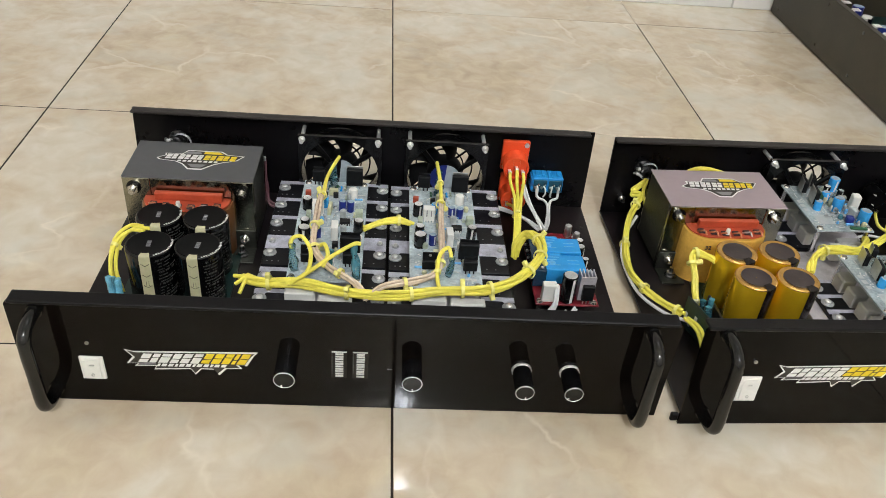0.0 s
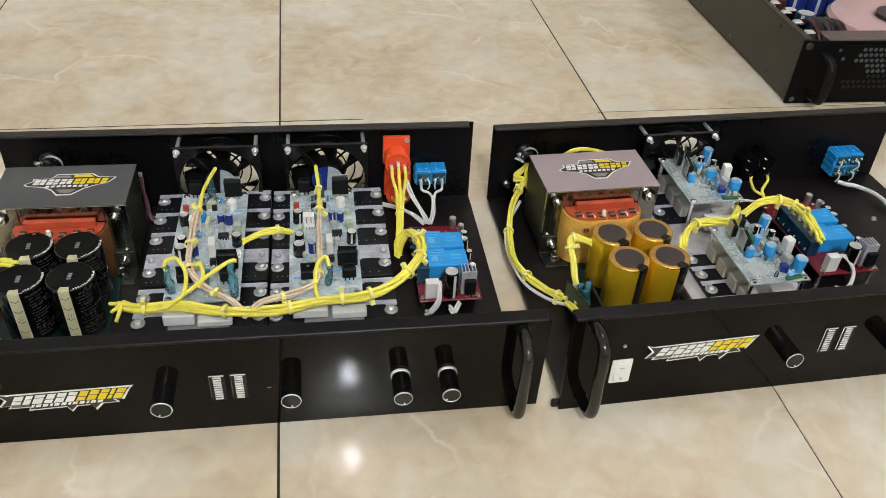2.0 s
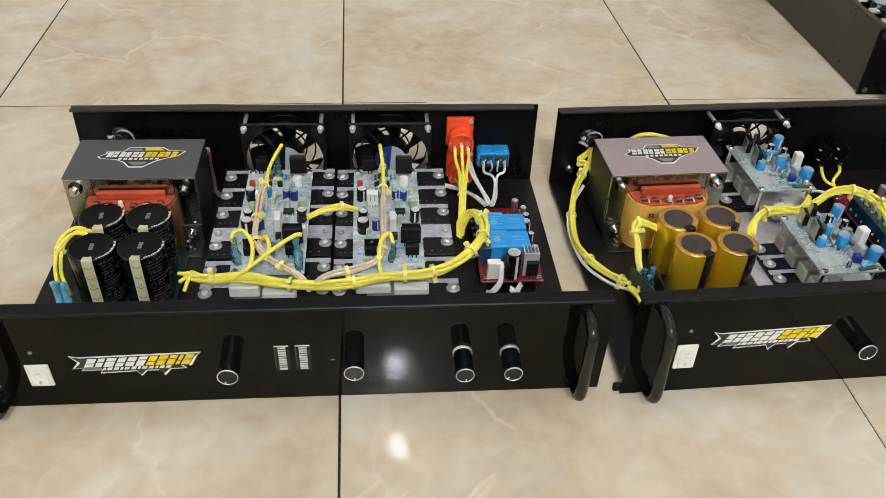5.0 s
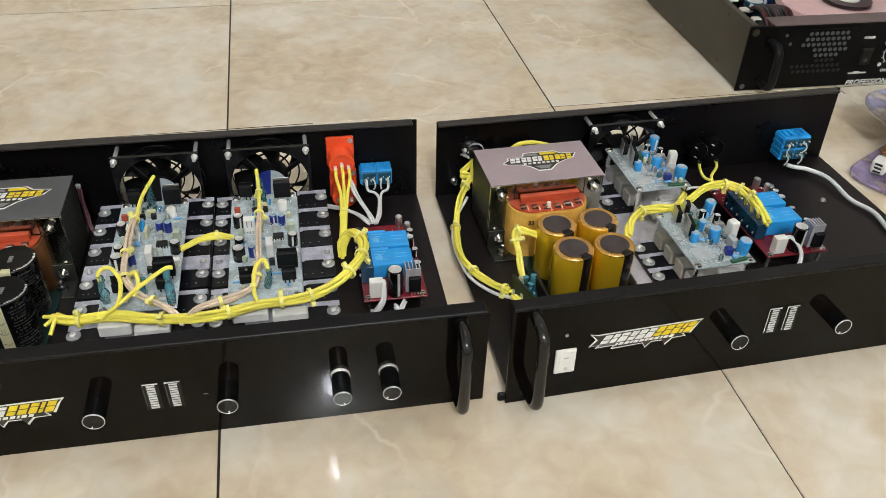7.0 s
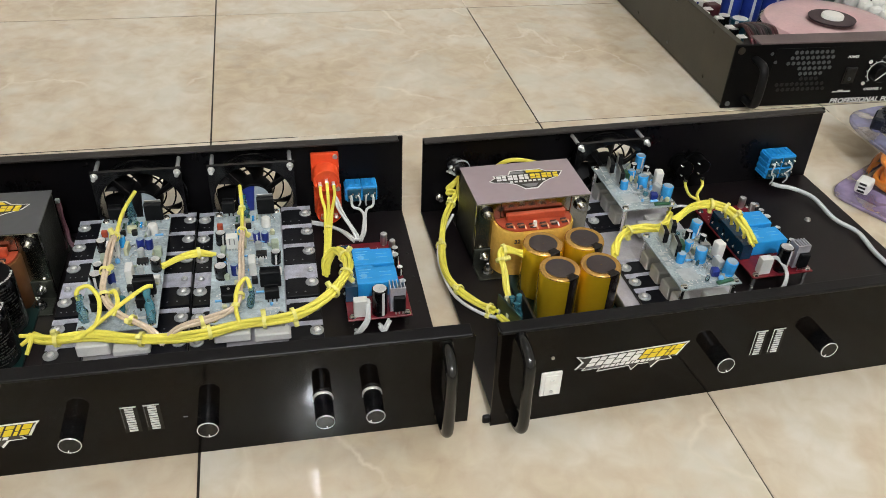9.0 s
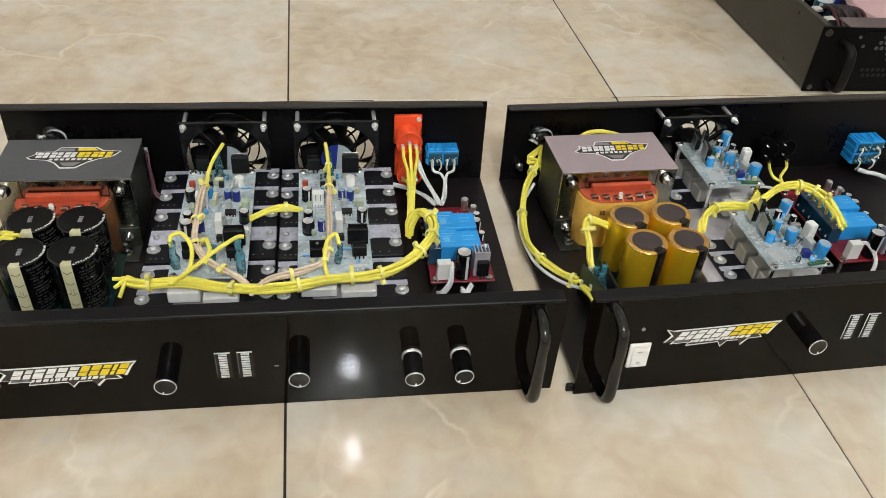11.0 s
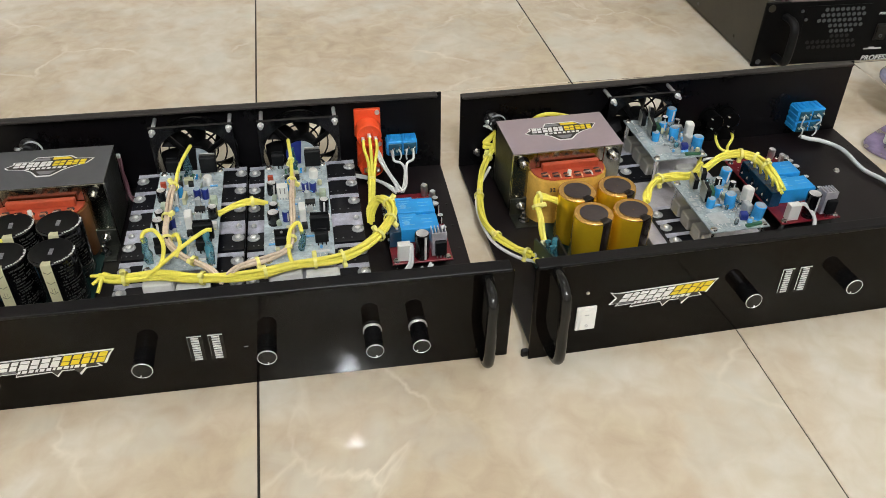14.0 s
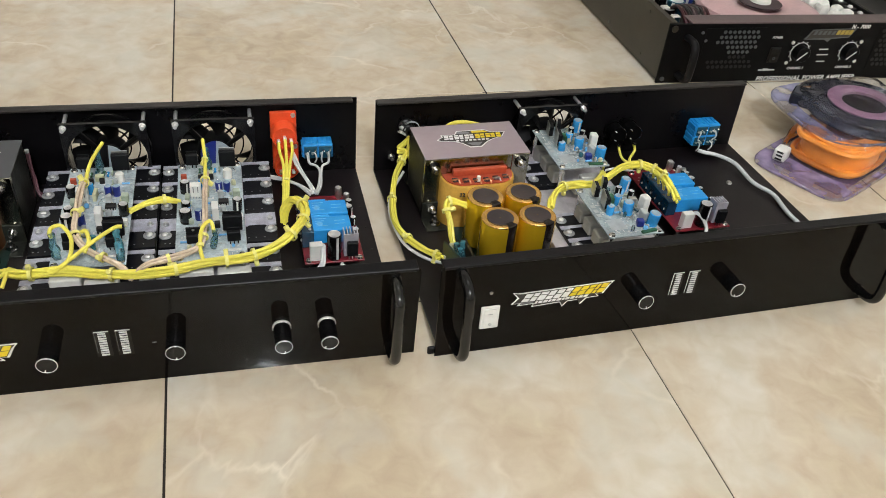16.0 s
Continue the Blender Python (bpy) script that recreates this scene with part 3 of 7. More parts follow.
def cooling_fan(parent, cu, cw, v0, v1, label, turn=0.35):
    """An 80 mm axial fan, frame with round throat, hub and seven leaning blades, bolted at its corners."""
    bm = B()
    s, r = 0.0395, 0.0368
    plate_with_holes(bm, cu - s, cu + s, cw - s, cw + s, v0, v0 + 0.0035, [(cu, cw, r, s - 0.0002)])
    fan = part("cooling_fan", bm, PLASTIC, parent, label)
    tube = B()
    add_lathe(tube, (cu, v0 + 0.0025, cw), [(r, 0), (r + 0.0018, 0.0005), (r + 0.0022, v1 - v0 - 0.003), (r, v1 - v0 - 0.003), (r, 0)], "y", 48)
    part("throat", tube, PLASTIC, fan, "round black air throat")
    lip = B()
    add_lathe(lip, (cu, v1 - 0.0035, cw), [(r + 0.0020, 0), (r + 0.0034, 0.0004), (r + 0.0037, 0.0012), (r + 0.0034, 0.0020), (r + 0.0020, 0.0022)], "y", 48)
    part("throat_lip", lip, TUBE, fan)
    for k in range(4):
        a = math.pi / 2 * k + 0.66
        c, q = math.cos(a), math.sin(a)
        t = Matrix(((c, 0, -q, cu), (0, 1, 0, 0), (q, 0, c, cw), (0, 0, 0, 1)))
        strut = B()
        add_box(strut, 0.015, r + 0.0008, v0 + 0.0004, v0 + 0.0040, -0.0021, 0.0021, 0.0006, m=t)
        part("strut", strut, FAN_BLACK, fan)
    hub = B()
    add_lathe(hub, (cu, v0 + 0.001, cw), [(0.0005, 0), (0.0165, 0), (0.0175, 0.0012), (0.0175, 0.018), (0.0005, 0.018)], "y", 32)
    part("hub", hub, FAN_BLACK, fan)
    for lo, material in ((-95, STICKER), (85, NAVY if "blue" in label else MATTE)):
        disc = B()
        add_lathe(disc, (cu, v0 + 0.001, cw), [(0.0002, 0.0), (0.0150, 0.0), (0.0150, 0.0006), (0.0002, 0.0006)], "-y", 16, arc=(lo, lo + 180))
        part("hub_sticker", disc, material, fan)
    for k in range(7):
        blade = B()
        a0 = 2 * math.pi * (k + turn) / 7
        n = 6
        rows = []
        for j in range(n + 1):
            rr = 0.0165 + (0.0350 - 0.0165) * j / n
            lean = 0.32 * j / n
            rows.append([(rr, a0 + lean - 0.24, v0 + 0.0190), (rr, a0 + lean, v0 + 0.0125), (rr, a0 + lean + 0.25, v0 + 0.0060)])
        vs = [[blade.verts.new((cu + q[0] * math.cos(q[1]), q[2], cw + q[0] * math.sin(q[1]))) for q in row] for row in rows]
        fs = [blade.faces.new((vs[j][i], vs[j + 1][i], vs[j + 1][i + 1], vs[j][i + 1])) for j in range(n) for i in range(2)]
        for f in fs:
            f.smooth = True
        out = bmesh.ops.extrude_face_region(blade, geom=fs)["geom"]
        bmesh.ops.translate(blade, vec=(0, 0.0012, 0), verts=[v for v in out if isinstance(v, bmesh.types.BMVert)])
        part("blade", blade, FAN_BLACK, fan)
    for du in (-0.03575, 0.03575):
        for dw in (-0.03575, 0.03575):
            bolt = B()
            add_cyl(bolt, (cu + du, v0 - 0.0065, cw + dw), 0.0019, v1 - v0 + 0.0105, "y", 12)
            add_cyl(bolt, (cu + du, v0 - 0.0028, cw + dw), 0.0027, 0.0028, "y", 6, smooth=False)
            add_cyl(bolt, (cu + du, v0 - 0.0005, cw + dw), 0.0032, 0.0005, "y", 18)
            part("bolt", bolt, RIM, fan)
    return fan


def top_badge(parent, cu, cv, w, su):
    """The printed badge on a transformer's top, as plain shapes."""
    bm = B()

    def lay(pts, h, slot):
        a = [bm.verts.new((cu + x * su, cv + z * su, w)) for x, z in pts]
        b = [bm.verts.new((cu + x * su, cv + z * su, w + h)) for x, z in pts]
        bm.faces.new(b).material_index = slot
        for k in range(len(pts)):
            bm.faces.new((a[k], a[(k + 1) % len(pts)], b[(k + 1) % len(pts)], b[k])).material_index = slot
    shape = [(-1, 0.03), (-0.83, 0.16), (-0.84, 0.26), (-0.45, 0.26), (-0.35, 0.44), (0.45, 0.44), (0.6, 0.30), (1.0, 0.26), (0.86, 0.05), (0.55, -0.08), (0.35, -0.2), (0.12, -0.44), (-0.2, -0.44), (-0.36, -0.22), (-0.55, -0.1), (-0.93, -0.04)]
    lay(shape, 0.0003, 0)
    lay([(x * 0.955, z * 0.90) for x, z in shape], 0.0005, 1)
    def block(x, wide, z0, z1, slit, slot):
        """A leaning bar with a narrow slit across it."""
        m = z0 + (z1 - z0) * slit
        for b, c in ((z0, m - 0.012), (m + 0.012, z1)):
            lo, hi = 0.16 * b, 0.16 * c
            lay([(x + lo, b), (x + wide + lo, b), (x + wide + hi, c), (x + hi, c)], 0.0007, slot)
    for k in range(6):
        block(-0.80 + 0.145 * k, 0.122 - 0.02 * (k % 2), 0.0, 0.21, 0.40 + 0.12 * (k % 3), 0)
    for k in range(5):
        block(0.075 + 0.15 * k, 0.128 - 0.02 * (k % 2), 0.0, 0.21, 0.40 + 0.12 * (k % 3), 2)
    lay([(0.05, 0.28), (0.5, 0.28), (0.4, 0.38), (0.05, 0.38)], 0.0007, 2)
    for k in range(8):
        x = -0.5 + 0.12 * k
        lay([(x, -0.12), (x + 0.08, -0.12), (x + 0.09, -0.05), (x + 0.01, -0.05)], 0.0007, 0)
    lay([(-0.12, -0.36), (0.08, -0.36), (0.2, -0.22), (-0.24, -0.22)], 0.0007, 3)
    lay([(-0.42, 0.26), (0.0, 0.26), (-0.04, 0.36), (-0.34, 0.36)], 0.0007, 3)
    return part("badge", bm, [PAINT_W, DARK_PRINT, PAINT_Y, PAINT_G], parent, "printed badge with pale outline and yellow bands")


def transformer(parent, u0, u1, v0, v1, top, sheet, tape, label, digits):
    """A laminated iron transformer with taped winding, bobbin flanges, corner bolts and feet."""
    bm = B()
    add_box(bm, u0, u1, v0 + 0.004, v1 - 0.004, 0.010, top, 0.0006)
    bm.normal_update()
    # side faces darker than the ends: lamination tone, with their shade put in
    for f in bm.faces:
        if abs(f.normal.x) > 0.9:
            f.material_index = 1
    core = part("transformer", bm, [STEEL_A, STEEL_L], parent, label)
    for a, b in ((v0, v0 + 0.0042), (v1 - 0.0042, v1)):
        c = u0 + (u1 - u0) * 0.21
        d = u1 - (u1 - u0) * 0.17
        for x0, x1, z0, e in ((u0, c, 0.010, 0), (d, u1, 0.010, 0), (c, d, top - 0.0165, 0.0002)):
            fr = B()
            add_box(fr, x0, x1, a + e, b - e, z0, top - 0.0005, 0.0005)
            part("end_plate", fr, STEEL_A, core)
    lid = B()
    add_box(lid, u0 - 0.0003, u1 + 0.0003, v0 - 0.0003, v1, top, top + 0.0009, 0.0003)
    part("top_sheet", lid, sheet, core)
    top_badge(core, (u0 + u1) / 2 + 0.004, (v0 + v1) / 2 + 0.001, top + 0.0009, 0.038)
    cu0, cu1 = u0 + (u1 - u0) * 0.145, u1 - (u1 - u0) * 0.155
    cm, half, deep, zt = (cu0 + cu1) / 2, (cu1 - cu0) / 2, 0.0265, top - 0.0190

    def bulge(grow, count=28):
        """The rounded outline of the winding before the core."""
        out = []
        for k in range(count + 1):
            a = math.pi * k / count
            c, q = math.cos(a), math.sin(a)
            out.append((cm - (half + grow) * math.copysign(abs(c) ** 0.72, c), v0 + 0.001 - (deep + grow) * abs(q) ** 0.72))
        return out

    def slab(bm, outline, z0, z1, round_top=0.0):
        rings = [[bm.verts.new((x, y, z0)) for x, y in outline], [bm.verts.new((x, y, z1 - round_top)) for x, y in outline]]
        if round_top:
            rings.append([bm.verts.new((cm + (x - cm) * 0.985, v0 + (y - v0) * 0.965, z1)) for x, y in outline])
        bm.faces.new(rings[0]), bm.faces.new(rings[-1][::-1])
        for a, b in zip(rings, rings[1:]):
            for k in range(len(outline) - 1):
                bm.faces.new((a[k], a[k + 1], b[k + 1], b[k])).smooth = True
    wind = B()
    slab(wind, bulge(0.0), 0.0075, zt - 0.0004, 0.0016)
    part("winding", wind, tape, core, "taped copper winding")
    back = B()
    add_box(back, cu0, cu1, v1 - 0.01, v1 + 0.02, 0.014, top - 0.014, 0.006, seg=2)
    part("winding", back, tape, core)
    fl = B()
    slab(fl, [(x, max(y, v0 - 0.0215)) for x, y in bulge(-0.0022)], zt, zt + 0.0014)
    add_box(fl, cu0 + 0.0115, cu1 - 0.0085, v0 - 0.0065, v0 - 0.0012, zt + 0.0014, zt + 0.0085, 0.0009, seg=2)
    part("bobbin", fl, BOBBIN, core, "red-brown bobbin flange with terminal ledge")
    for k in range(6):
        x = cu0 + 0.0120 + (cu1 - cu0 - 0.024) * k / 5
        dip = 0.0016 * abs(k - 2.5)
        lug = B()
        add_box(lug, x - 0.0030, x + 0.0030, v0 - 0.0205 + dip, v0 - 0.0140 + dip, zt + 0.0010, zt + 0.0032, 0.0006)
        part("terminal_post", lug, RUBBER, core)
        wire = B()
        add_tube(wire, spline([(x - 0.0036, v0 - 0.0170 + dip, zt + 0.0018), (x - 0.0012, v0 - 0.0205 + dip, zt + 0.0046), (x + 0.0022, v0 - 0.0195 + dip, zt + 0.0040), (x + 0.0036, v0 - 0.0225 + dip, zt + 0.0006)], 4), 0.0008, 7)
        part("terminal_wire", wire, ZINC if k == 4 else COPPER, core)
        if k == 2:
            tip = B()
            add_cyl(tip, (x + 0.001, v0 - 0.0185, zt + 0.0030), 0.0022, 0.0052, "z", 10, 0.0018)
            part("terminal_sleeve", tip, WHITE, core)
    for x in (u0 + 0.0095, u1 - 0.0095):
        for z in (top - 0.0095, 0.0195):
            bolt = B()
            add_cyl(bolt, (x, v0 - 0.0007, z), 0.0062, 0.001, "y", 22, slot=1)
            add_cyl(bolt, (x, v0 - 0.0045, z), 0.0047, 0.0042, "y", 6, smooth=False)
            add_cyl(bolt, (x, v0 - 0.0095, z), 0.0024, 0.0095, "y", 14)
            part("bolt", bolt, [CHROME, PLASTIC], core)
    for x, d in ((u0, 1), (u1, -1)):
        for y, e in ((v0, -1), (v1, 1)):
            foot = B()
            add_box(foot, x, x + d * 0.022, y, y + e * 0.024, 0.0062, 0.0076, 0.0004)
            add_box(foot, x, x + d * 0.022, y, y + e * 0.0016, 0.0062, 0.026, 0.0004)
            add_cyl(foot, (x + d * 0.011, y + e * 0.013, 0.0076), 0.0055, 0.001, "z", 20, slot=1)
            add_cyl(foot, (x + d * 0.011, y + e * 0.013, 0.0086), 0.0042, 0.0034, "z", 6, slot=1, smooth=False)
            add_cyl(foot, (x + d * 0.011, y + e * 0.013, 0.0086), 0.0021, 0.0085, "z", 12, slot=1)
            # the foot's dark base colour stands in for the black it mirrors
            part("mounting_foot", foot, [STEEL_L, POLISHED], core, "steel foot coloured dark for what it reflects, with a nut")
    for text, x in digits:
        lettering("voltage_number", text, 0.0058, Matrix.Translation((x, v0 - 0.0262, top - 0.0265)) @ pose(0, 0, 0, 90, 0, 0), DARK_PRINT, core)
    return core


def big_capacitor(parent, u, v, top, r, gold, spin):
    """A snap-in can capacitor with a rolled rim, vented disc and a stripe down its sleeve."""
    bm = B()
    z0 = 0.009
    prof = [(r * 0.96, z0), (r, z0 + 0.001), (r, top - 0.0024)]
    prof += [(r - 0.0016 + 0.0016 * math.cos(radians(a)), top - 0.0024 + 0.0024 * math.sin(radians(a))) for a in (20, 38, 55, 72, 90)]
    prof += [(r - 0.0026, top - 0.0003), (r * (0.70 if gold else 0.80), top - 0.0005)]
    add_lathe(bm, (0, 0, 0), prof, "z", 48, [0, 0, 0, 1, 1, 1, 1, 1, 1])
    can = part("capacitor", bm, [GOLD, GOLD_RIM] if gold else [CAP_BLACK, CAP_BLACK], parent, "gold-sleeved can capacitor with dark top" if gold else "black can capacitor with cream stripe", Matrix.Translation((u, v, 0)) @ pose(0, 0, 0, 0, 0, spin))
    disc = B()
    add_lathe(disc, (0, 0, 0), [(r * 0.71 if gold else r * 0.9, top - 0.0008), (r * 0.70 if gold else r * 0.89, top + (0.0002 if gold else 0.0003)), (r * 0.5, top - 0.0006), (0.0003, top - 0.0004)], "z", 40)
    part("top_disc", disc, CAP_TOP if gold else CAP_CROWN, can)
    band = B()
    n, half = 8, 17 if gold else 13
    rr = r + 0.00025
    a = [radians(-90 - half + 2 * half * k / n) for k in range(n + 1)]
    cols = [[band.verts.new((q * math.cos(t), q * math.sin(t), z)) for q, z in ((rr, z0), (rr, top - 0.0018), (rr * 0.97, top - 0.0002), (rr * 0.93, top + 0.0004), (r * (0.62 if gold else 0.74), top + 0.0004))] for t in a]
    for p, q in zip(cols, cols[1:]):
        for k in range(4):
            band.faces.new((p[k], q[k], q[k + 1], p[k + 1])).smooth = True
    part("stripe", band, CAP_STRIPE if gold else CAP_CREAM, can, "dark stripe" if gold else "cream stripe with printed chevrons")
    marks = B()
    if not gold:
        for k in range(5):
            z = top - 0.009 - 0.0105 * k
            for e in (-1, 1):
                t = Matrix.Translation((0, -rr - 0.0001, z)) @ pose(0, 0, 0, 0, 35 * e, 0)
                add_box(marks, -0.0038 if e > 0 else 0, 0 if e > 0 else 0.0038, 0, 0.0003, -0.0002, 0.0002, m=t)
            if k % 2:
                for e in (-0.0011, 0.0009):
                    add_box(marks, e, e + 0.0003, -rr - 0.0001, -rr + 0.0002, z - 0.0085, z - 0.0040)
        part("stripe_marking", marks, DARK_PRINT, can)
        text = B()
        rnd = random.Random(int(u * 10000) + int(v * 1000))
        for row in range(15):
            z = top - 0.006 - 0.0029 * row
            t0 = rnd.uniform(-66, -58)
            t1 = rnd.uniform(-34, 2)
            while t0 < t1:
                step = rnd.uniform(1.6, 4.2)
                if rnd.random() < 0.8:
                    m = Matrix.Rotation(radians(t0) + math.pi / 2, 4, "Z") @ Matrix.Translation((0, -r - 0.00015, 0))
                    wide = radians(step) * r * 0.36
                    add_box(text, -wide, wide, 0, 0.0002, z, z + (0.0010 if row % 4 else 0.0017), m=m)
                t0 += step
        part("sleeve_print", text, FAINT, can)
        arc = B()
        for k in range(14):
            t = radians(-66 + 6.2 * k)
            m = Matrix.Rotation(t + math.pi / 2, 4, "Z") @ Matrix.Translation((0, -r * 0.945, top + 0.0004))
            add_box(arc, -0.0006, 0.0006, -0.0009, 0.0009 if k % 3 else 0.0003, 0, 0.00025, m=m)
        part("rim_print", arc, PRINT, can)
        stamp = B()
        for k in range(4):
            add_box(stamp, -0.0016, 0.0016, -0.004 + 0.0021 * k, -0.0028 + 0.0021 * k, top - 0.0006, top + 0.0001)
        part("top_stamp", stamp, PAINT_G, can)
    return can


def small_capacitor(parent, x, y, z, r, h, sleeve, lean=(0, 0)):
    bm = B()
    add_lathe(bm, (0, 0, 0), [(r * 0.95, 0), (r, 0.0006), (r, h * 0.14), (r * 0.95, h * 0.17), (r, h * 0.2), (r, h - 0.0006), (r * 0.86, h), (r * 0.8, h - 0.0002), (0.0002, h - 0.0001)], "z", 18, [0, 0, 0, 0, 0, 0, 1, 1])
    stripe = [(radians(11 * k - 11)) for k in range(3)]
    for a, b in zip(stripe, stripe[1:]):
        f = bm.faces.new([bm.verts.new(((r + 0.00012) * math.cos(t), (r + 0.00012) * math.sin(t), q)) for t, q in ((a, 0.001), (b, 0.001), (b, h - 0.0008), (a, h - 0.0008))])
        f.material_index = 2
    return part("capacitor", bm, [sleeve, PALE_CROWN if sleeve in (SKY, NAVY) else CAN_TOP, PRINT], parent, "", Matrix.Translation((x, y, z)) @ pose(0, 0, 0, lean[0], lean[1], 40 + 977 * x * 100 % 300))


def power_transistor(parent, x, y, z, w, h, d, turn=0, back=None):
    """A standing flat black package on three legs with its metal tab behind."""
    bm = B()
    add_box(bm, -w / 2, w / 2, -d / 2, d / 2, 0.004, 0.004 + h, 0.0006)
    add_box(bm, -w / 2 + 0.0005, w / 2 - 0.0005, d / 2, d / 2 + 0.0008, 0.004, 0.006 + h, 0.0002, 1)
    for k in (-1, 0, 1):
        add_box(bm, k * w * 0.3 - 0.0005, k * w * 0.3 + 0.0005, -0.0003, 0.0003, 0, 0.0045, slot=1)
    return part("transistor", bm, [PACKAGE, back or ZINC], parent, "", Matrix.Translation((x, y, z)) @ pose(0, 0, 0, 0, 0, turn))


def box_component(parent, name, x, y, z, a, b, h, material, turn=0, bevel=0.0005):
    bm = B()
    add_box(bm, -a / 2, a / 2, -b / 2, b / 2, 0, h, bevel, seg=2)
    return part(name, bm, material, parent, "", Matrix.Translation((x, y, z)) @ pose(0, 0, 0, 0, 0, turn))


def resistor(parent, x, y, z, length, r, body, turn=0):
    bm = B()
    prof = [(0.0003, -length / 2), (r, -length / 2 + 0.0003), (r, -length / 2 + 0.0015), (r * 0.8, -length / 2 + 0.002), (r * 0.8, length / 2 - 0.002), (r, length / 2 - 0.0015), (r, length / 2 - 0.0003), (0.0003, length / 2)]
    add_lathe(bm, (0, 0, r + 0.0004), prof, "x", 10)
    for e in (-1, 1):
        add_tube(bm, [Vector(p) for p in ((e * length / 2, 0, r), (e * (length / 2 + 0.0016), 0, r), (e * (length / 2 + 0.002), 0, -0.0005))], 0.0003, 5, 1)
    return part("resistor", bm, [body, ZINC], parent, "", Matrix.Translation((x, y, z)) @ pose(0, 0, 0, 0, 0, turn))


def board_plate(parent, name, x0, x1, y0, y1, z, material, label, stand=0.0, holes=True):
    bm = B()
    add_box(bm, x0, x1, y0, y1, z, z + 0.0016, 0.0002)
    ob = part(name, bm, material, parent, label)
    if holes:
        for x in (x0 + 0.004, x1 - 0.004):
            for y in (y0 + 0.004, y1 - 0.004):
                s = B()
                add_cyl(s, (x, y, z + 0.0016), 0.0032, 0.0014, "z", 16, 0.0024)
                add_box(s, x - 0.0022, x + 0.0022, y - 0.0003, y + 0.0003, z + 0.003, z + 0.0032, slot=1)
                part("screw", s, [CHROME, DARK_PRINT], ob)
                if stand:
                    p = B()
                    add_cyl(p, (x, y, z - stand), 0.0022, stand, "z", 6, smooth=False)
                    part("standoff", p, CHROME, ob)
    return ob


def silkscreen(parent, x0, x1, y0, y1, z, seed, n):
    """White legend lines and pads on a board."""
    rnd = random.Random(seed)
    bm = B()
    for _ in range(n):
        x, y = rnd.uniform(x0 + 0.004, x1 - 0.006), rnd.uniform(y0 + 0.004, y1 - 0.006)
        if rnd.random() < 0.45:
            add_box(bm, x, x + 0.0014, y, y + 0.0014, z, z + 0.0001)
        elif rnd.random() < 0.5:
            add_box(bm, x, x + rnd.uniform(0.003, 0.008), y, y + 0.0005, z, z + 0.0001)
        else:
            add_box(bm, x, x + 0.0005, y, y + rnd.uniform(0.003, 0.008), z, z + 0.0001)
    part("legend", bm, PRINT, parent)


def jumpers(parent, x0, x1, y0, y1, z, seed, n):
    """Bare wire links and bent component leads standing off a board."""
    rnd = random.Random(seed)
    for _ in range(n):
        x, y, a, r = rnd.uniform(x0 + 0.006, x1 - 0.006), rnd.uniform(y0 + 0.006, y1 - 0.006), rnd.uniform(0, math.pi), rnd.uniform(0.0016, 0.0036)
        h = rnd.uniform(0.0015, 0.0060)
        c, q = r * math.cos(a), r * math.sin(a)
        link = B()
        add_tube(link, spline([(x - c, y - q, z - 0.0004), (x - c, y - q, z + h * 0.8), (x, y, z + h), (x + c, y + q, z + h * 0.8), (x + c, y + q, z - 0.0004)], 3), 0.0003, 5)
        part("wire_link", link, CHROME, parent)
    for _ in range(n // 2):
        x, y, r, h = rnd.uniform(x0 + 0.005, x1 - 0.005), rnd.uniform(y0 + 0.005, y1 - 0.005), rnd.uniform(0.0012, 0.0026), rnd.uniform(0.003, 0.007)
        bead = B()
        add_lathe(bead, (x, y, z + 0.001), [(0.0002, 0), (r * 0.9, 0.0004), (r, h * 0.5), (r * 0.8, h * 0.85), (0.0002, h)], "z", 10)
        part("disc_capacitor", bead, rnd.choice([NYLON_GREY, PALE_GREEN, SLEEVE_B, CREAM, NYLON_GREY, PALE_BLUE]), parent)


def crumpled_sleeve(parent, name, foot, tip, r, material, label=""):
    """A wrinkled heat-shrink tube from foot to tip."""
    a, b = Vector(foot), Vector(tip)
    bm = B()
    rings, n = [], 12
    side = (b - a).orthogonal().normalized()
    other = (b - a).normalized().cross(side)
    for k in range(n + 1):
        t = k / n
        c = a.lerp(b, t) + side * r * 0.35 * noise.noise((t * 5, a.x * 90, a.y * 70))
        row = []
        for q in range(10):
            ang = 2 * math.pi * q / 10
            rr = r * (1 + 0.32 * noise.noise((math.cos(ang) * 1.3 + a.x * 200, math.sin(ang) * 1.3, t * 7))) * (0.72 + 0.28 * math.sin(math.pi * min(1, t * 1.6)))
            row.append(bm.verts.new(c + rr * (math.cos(ang) * side + math.sin(ang) * other)))
        rings.append(row)
    for p, q in zip(rings, rings[1:]):
        for k in range(10):
            bm.faces.new((p[k], p[(k + 1) % 10], q[(k + 1) % 10], q[k])).smooth = True
    bm.faces.new(rings[0][::-1]), bm.faces.new(rings[-1])
    return part(name, bm, material, parent, label)


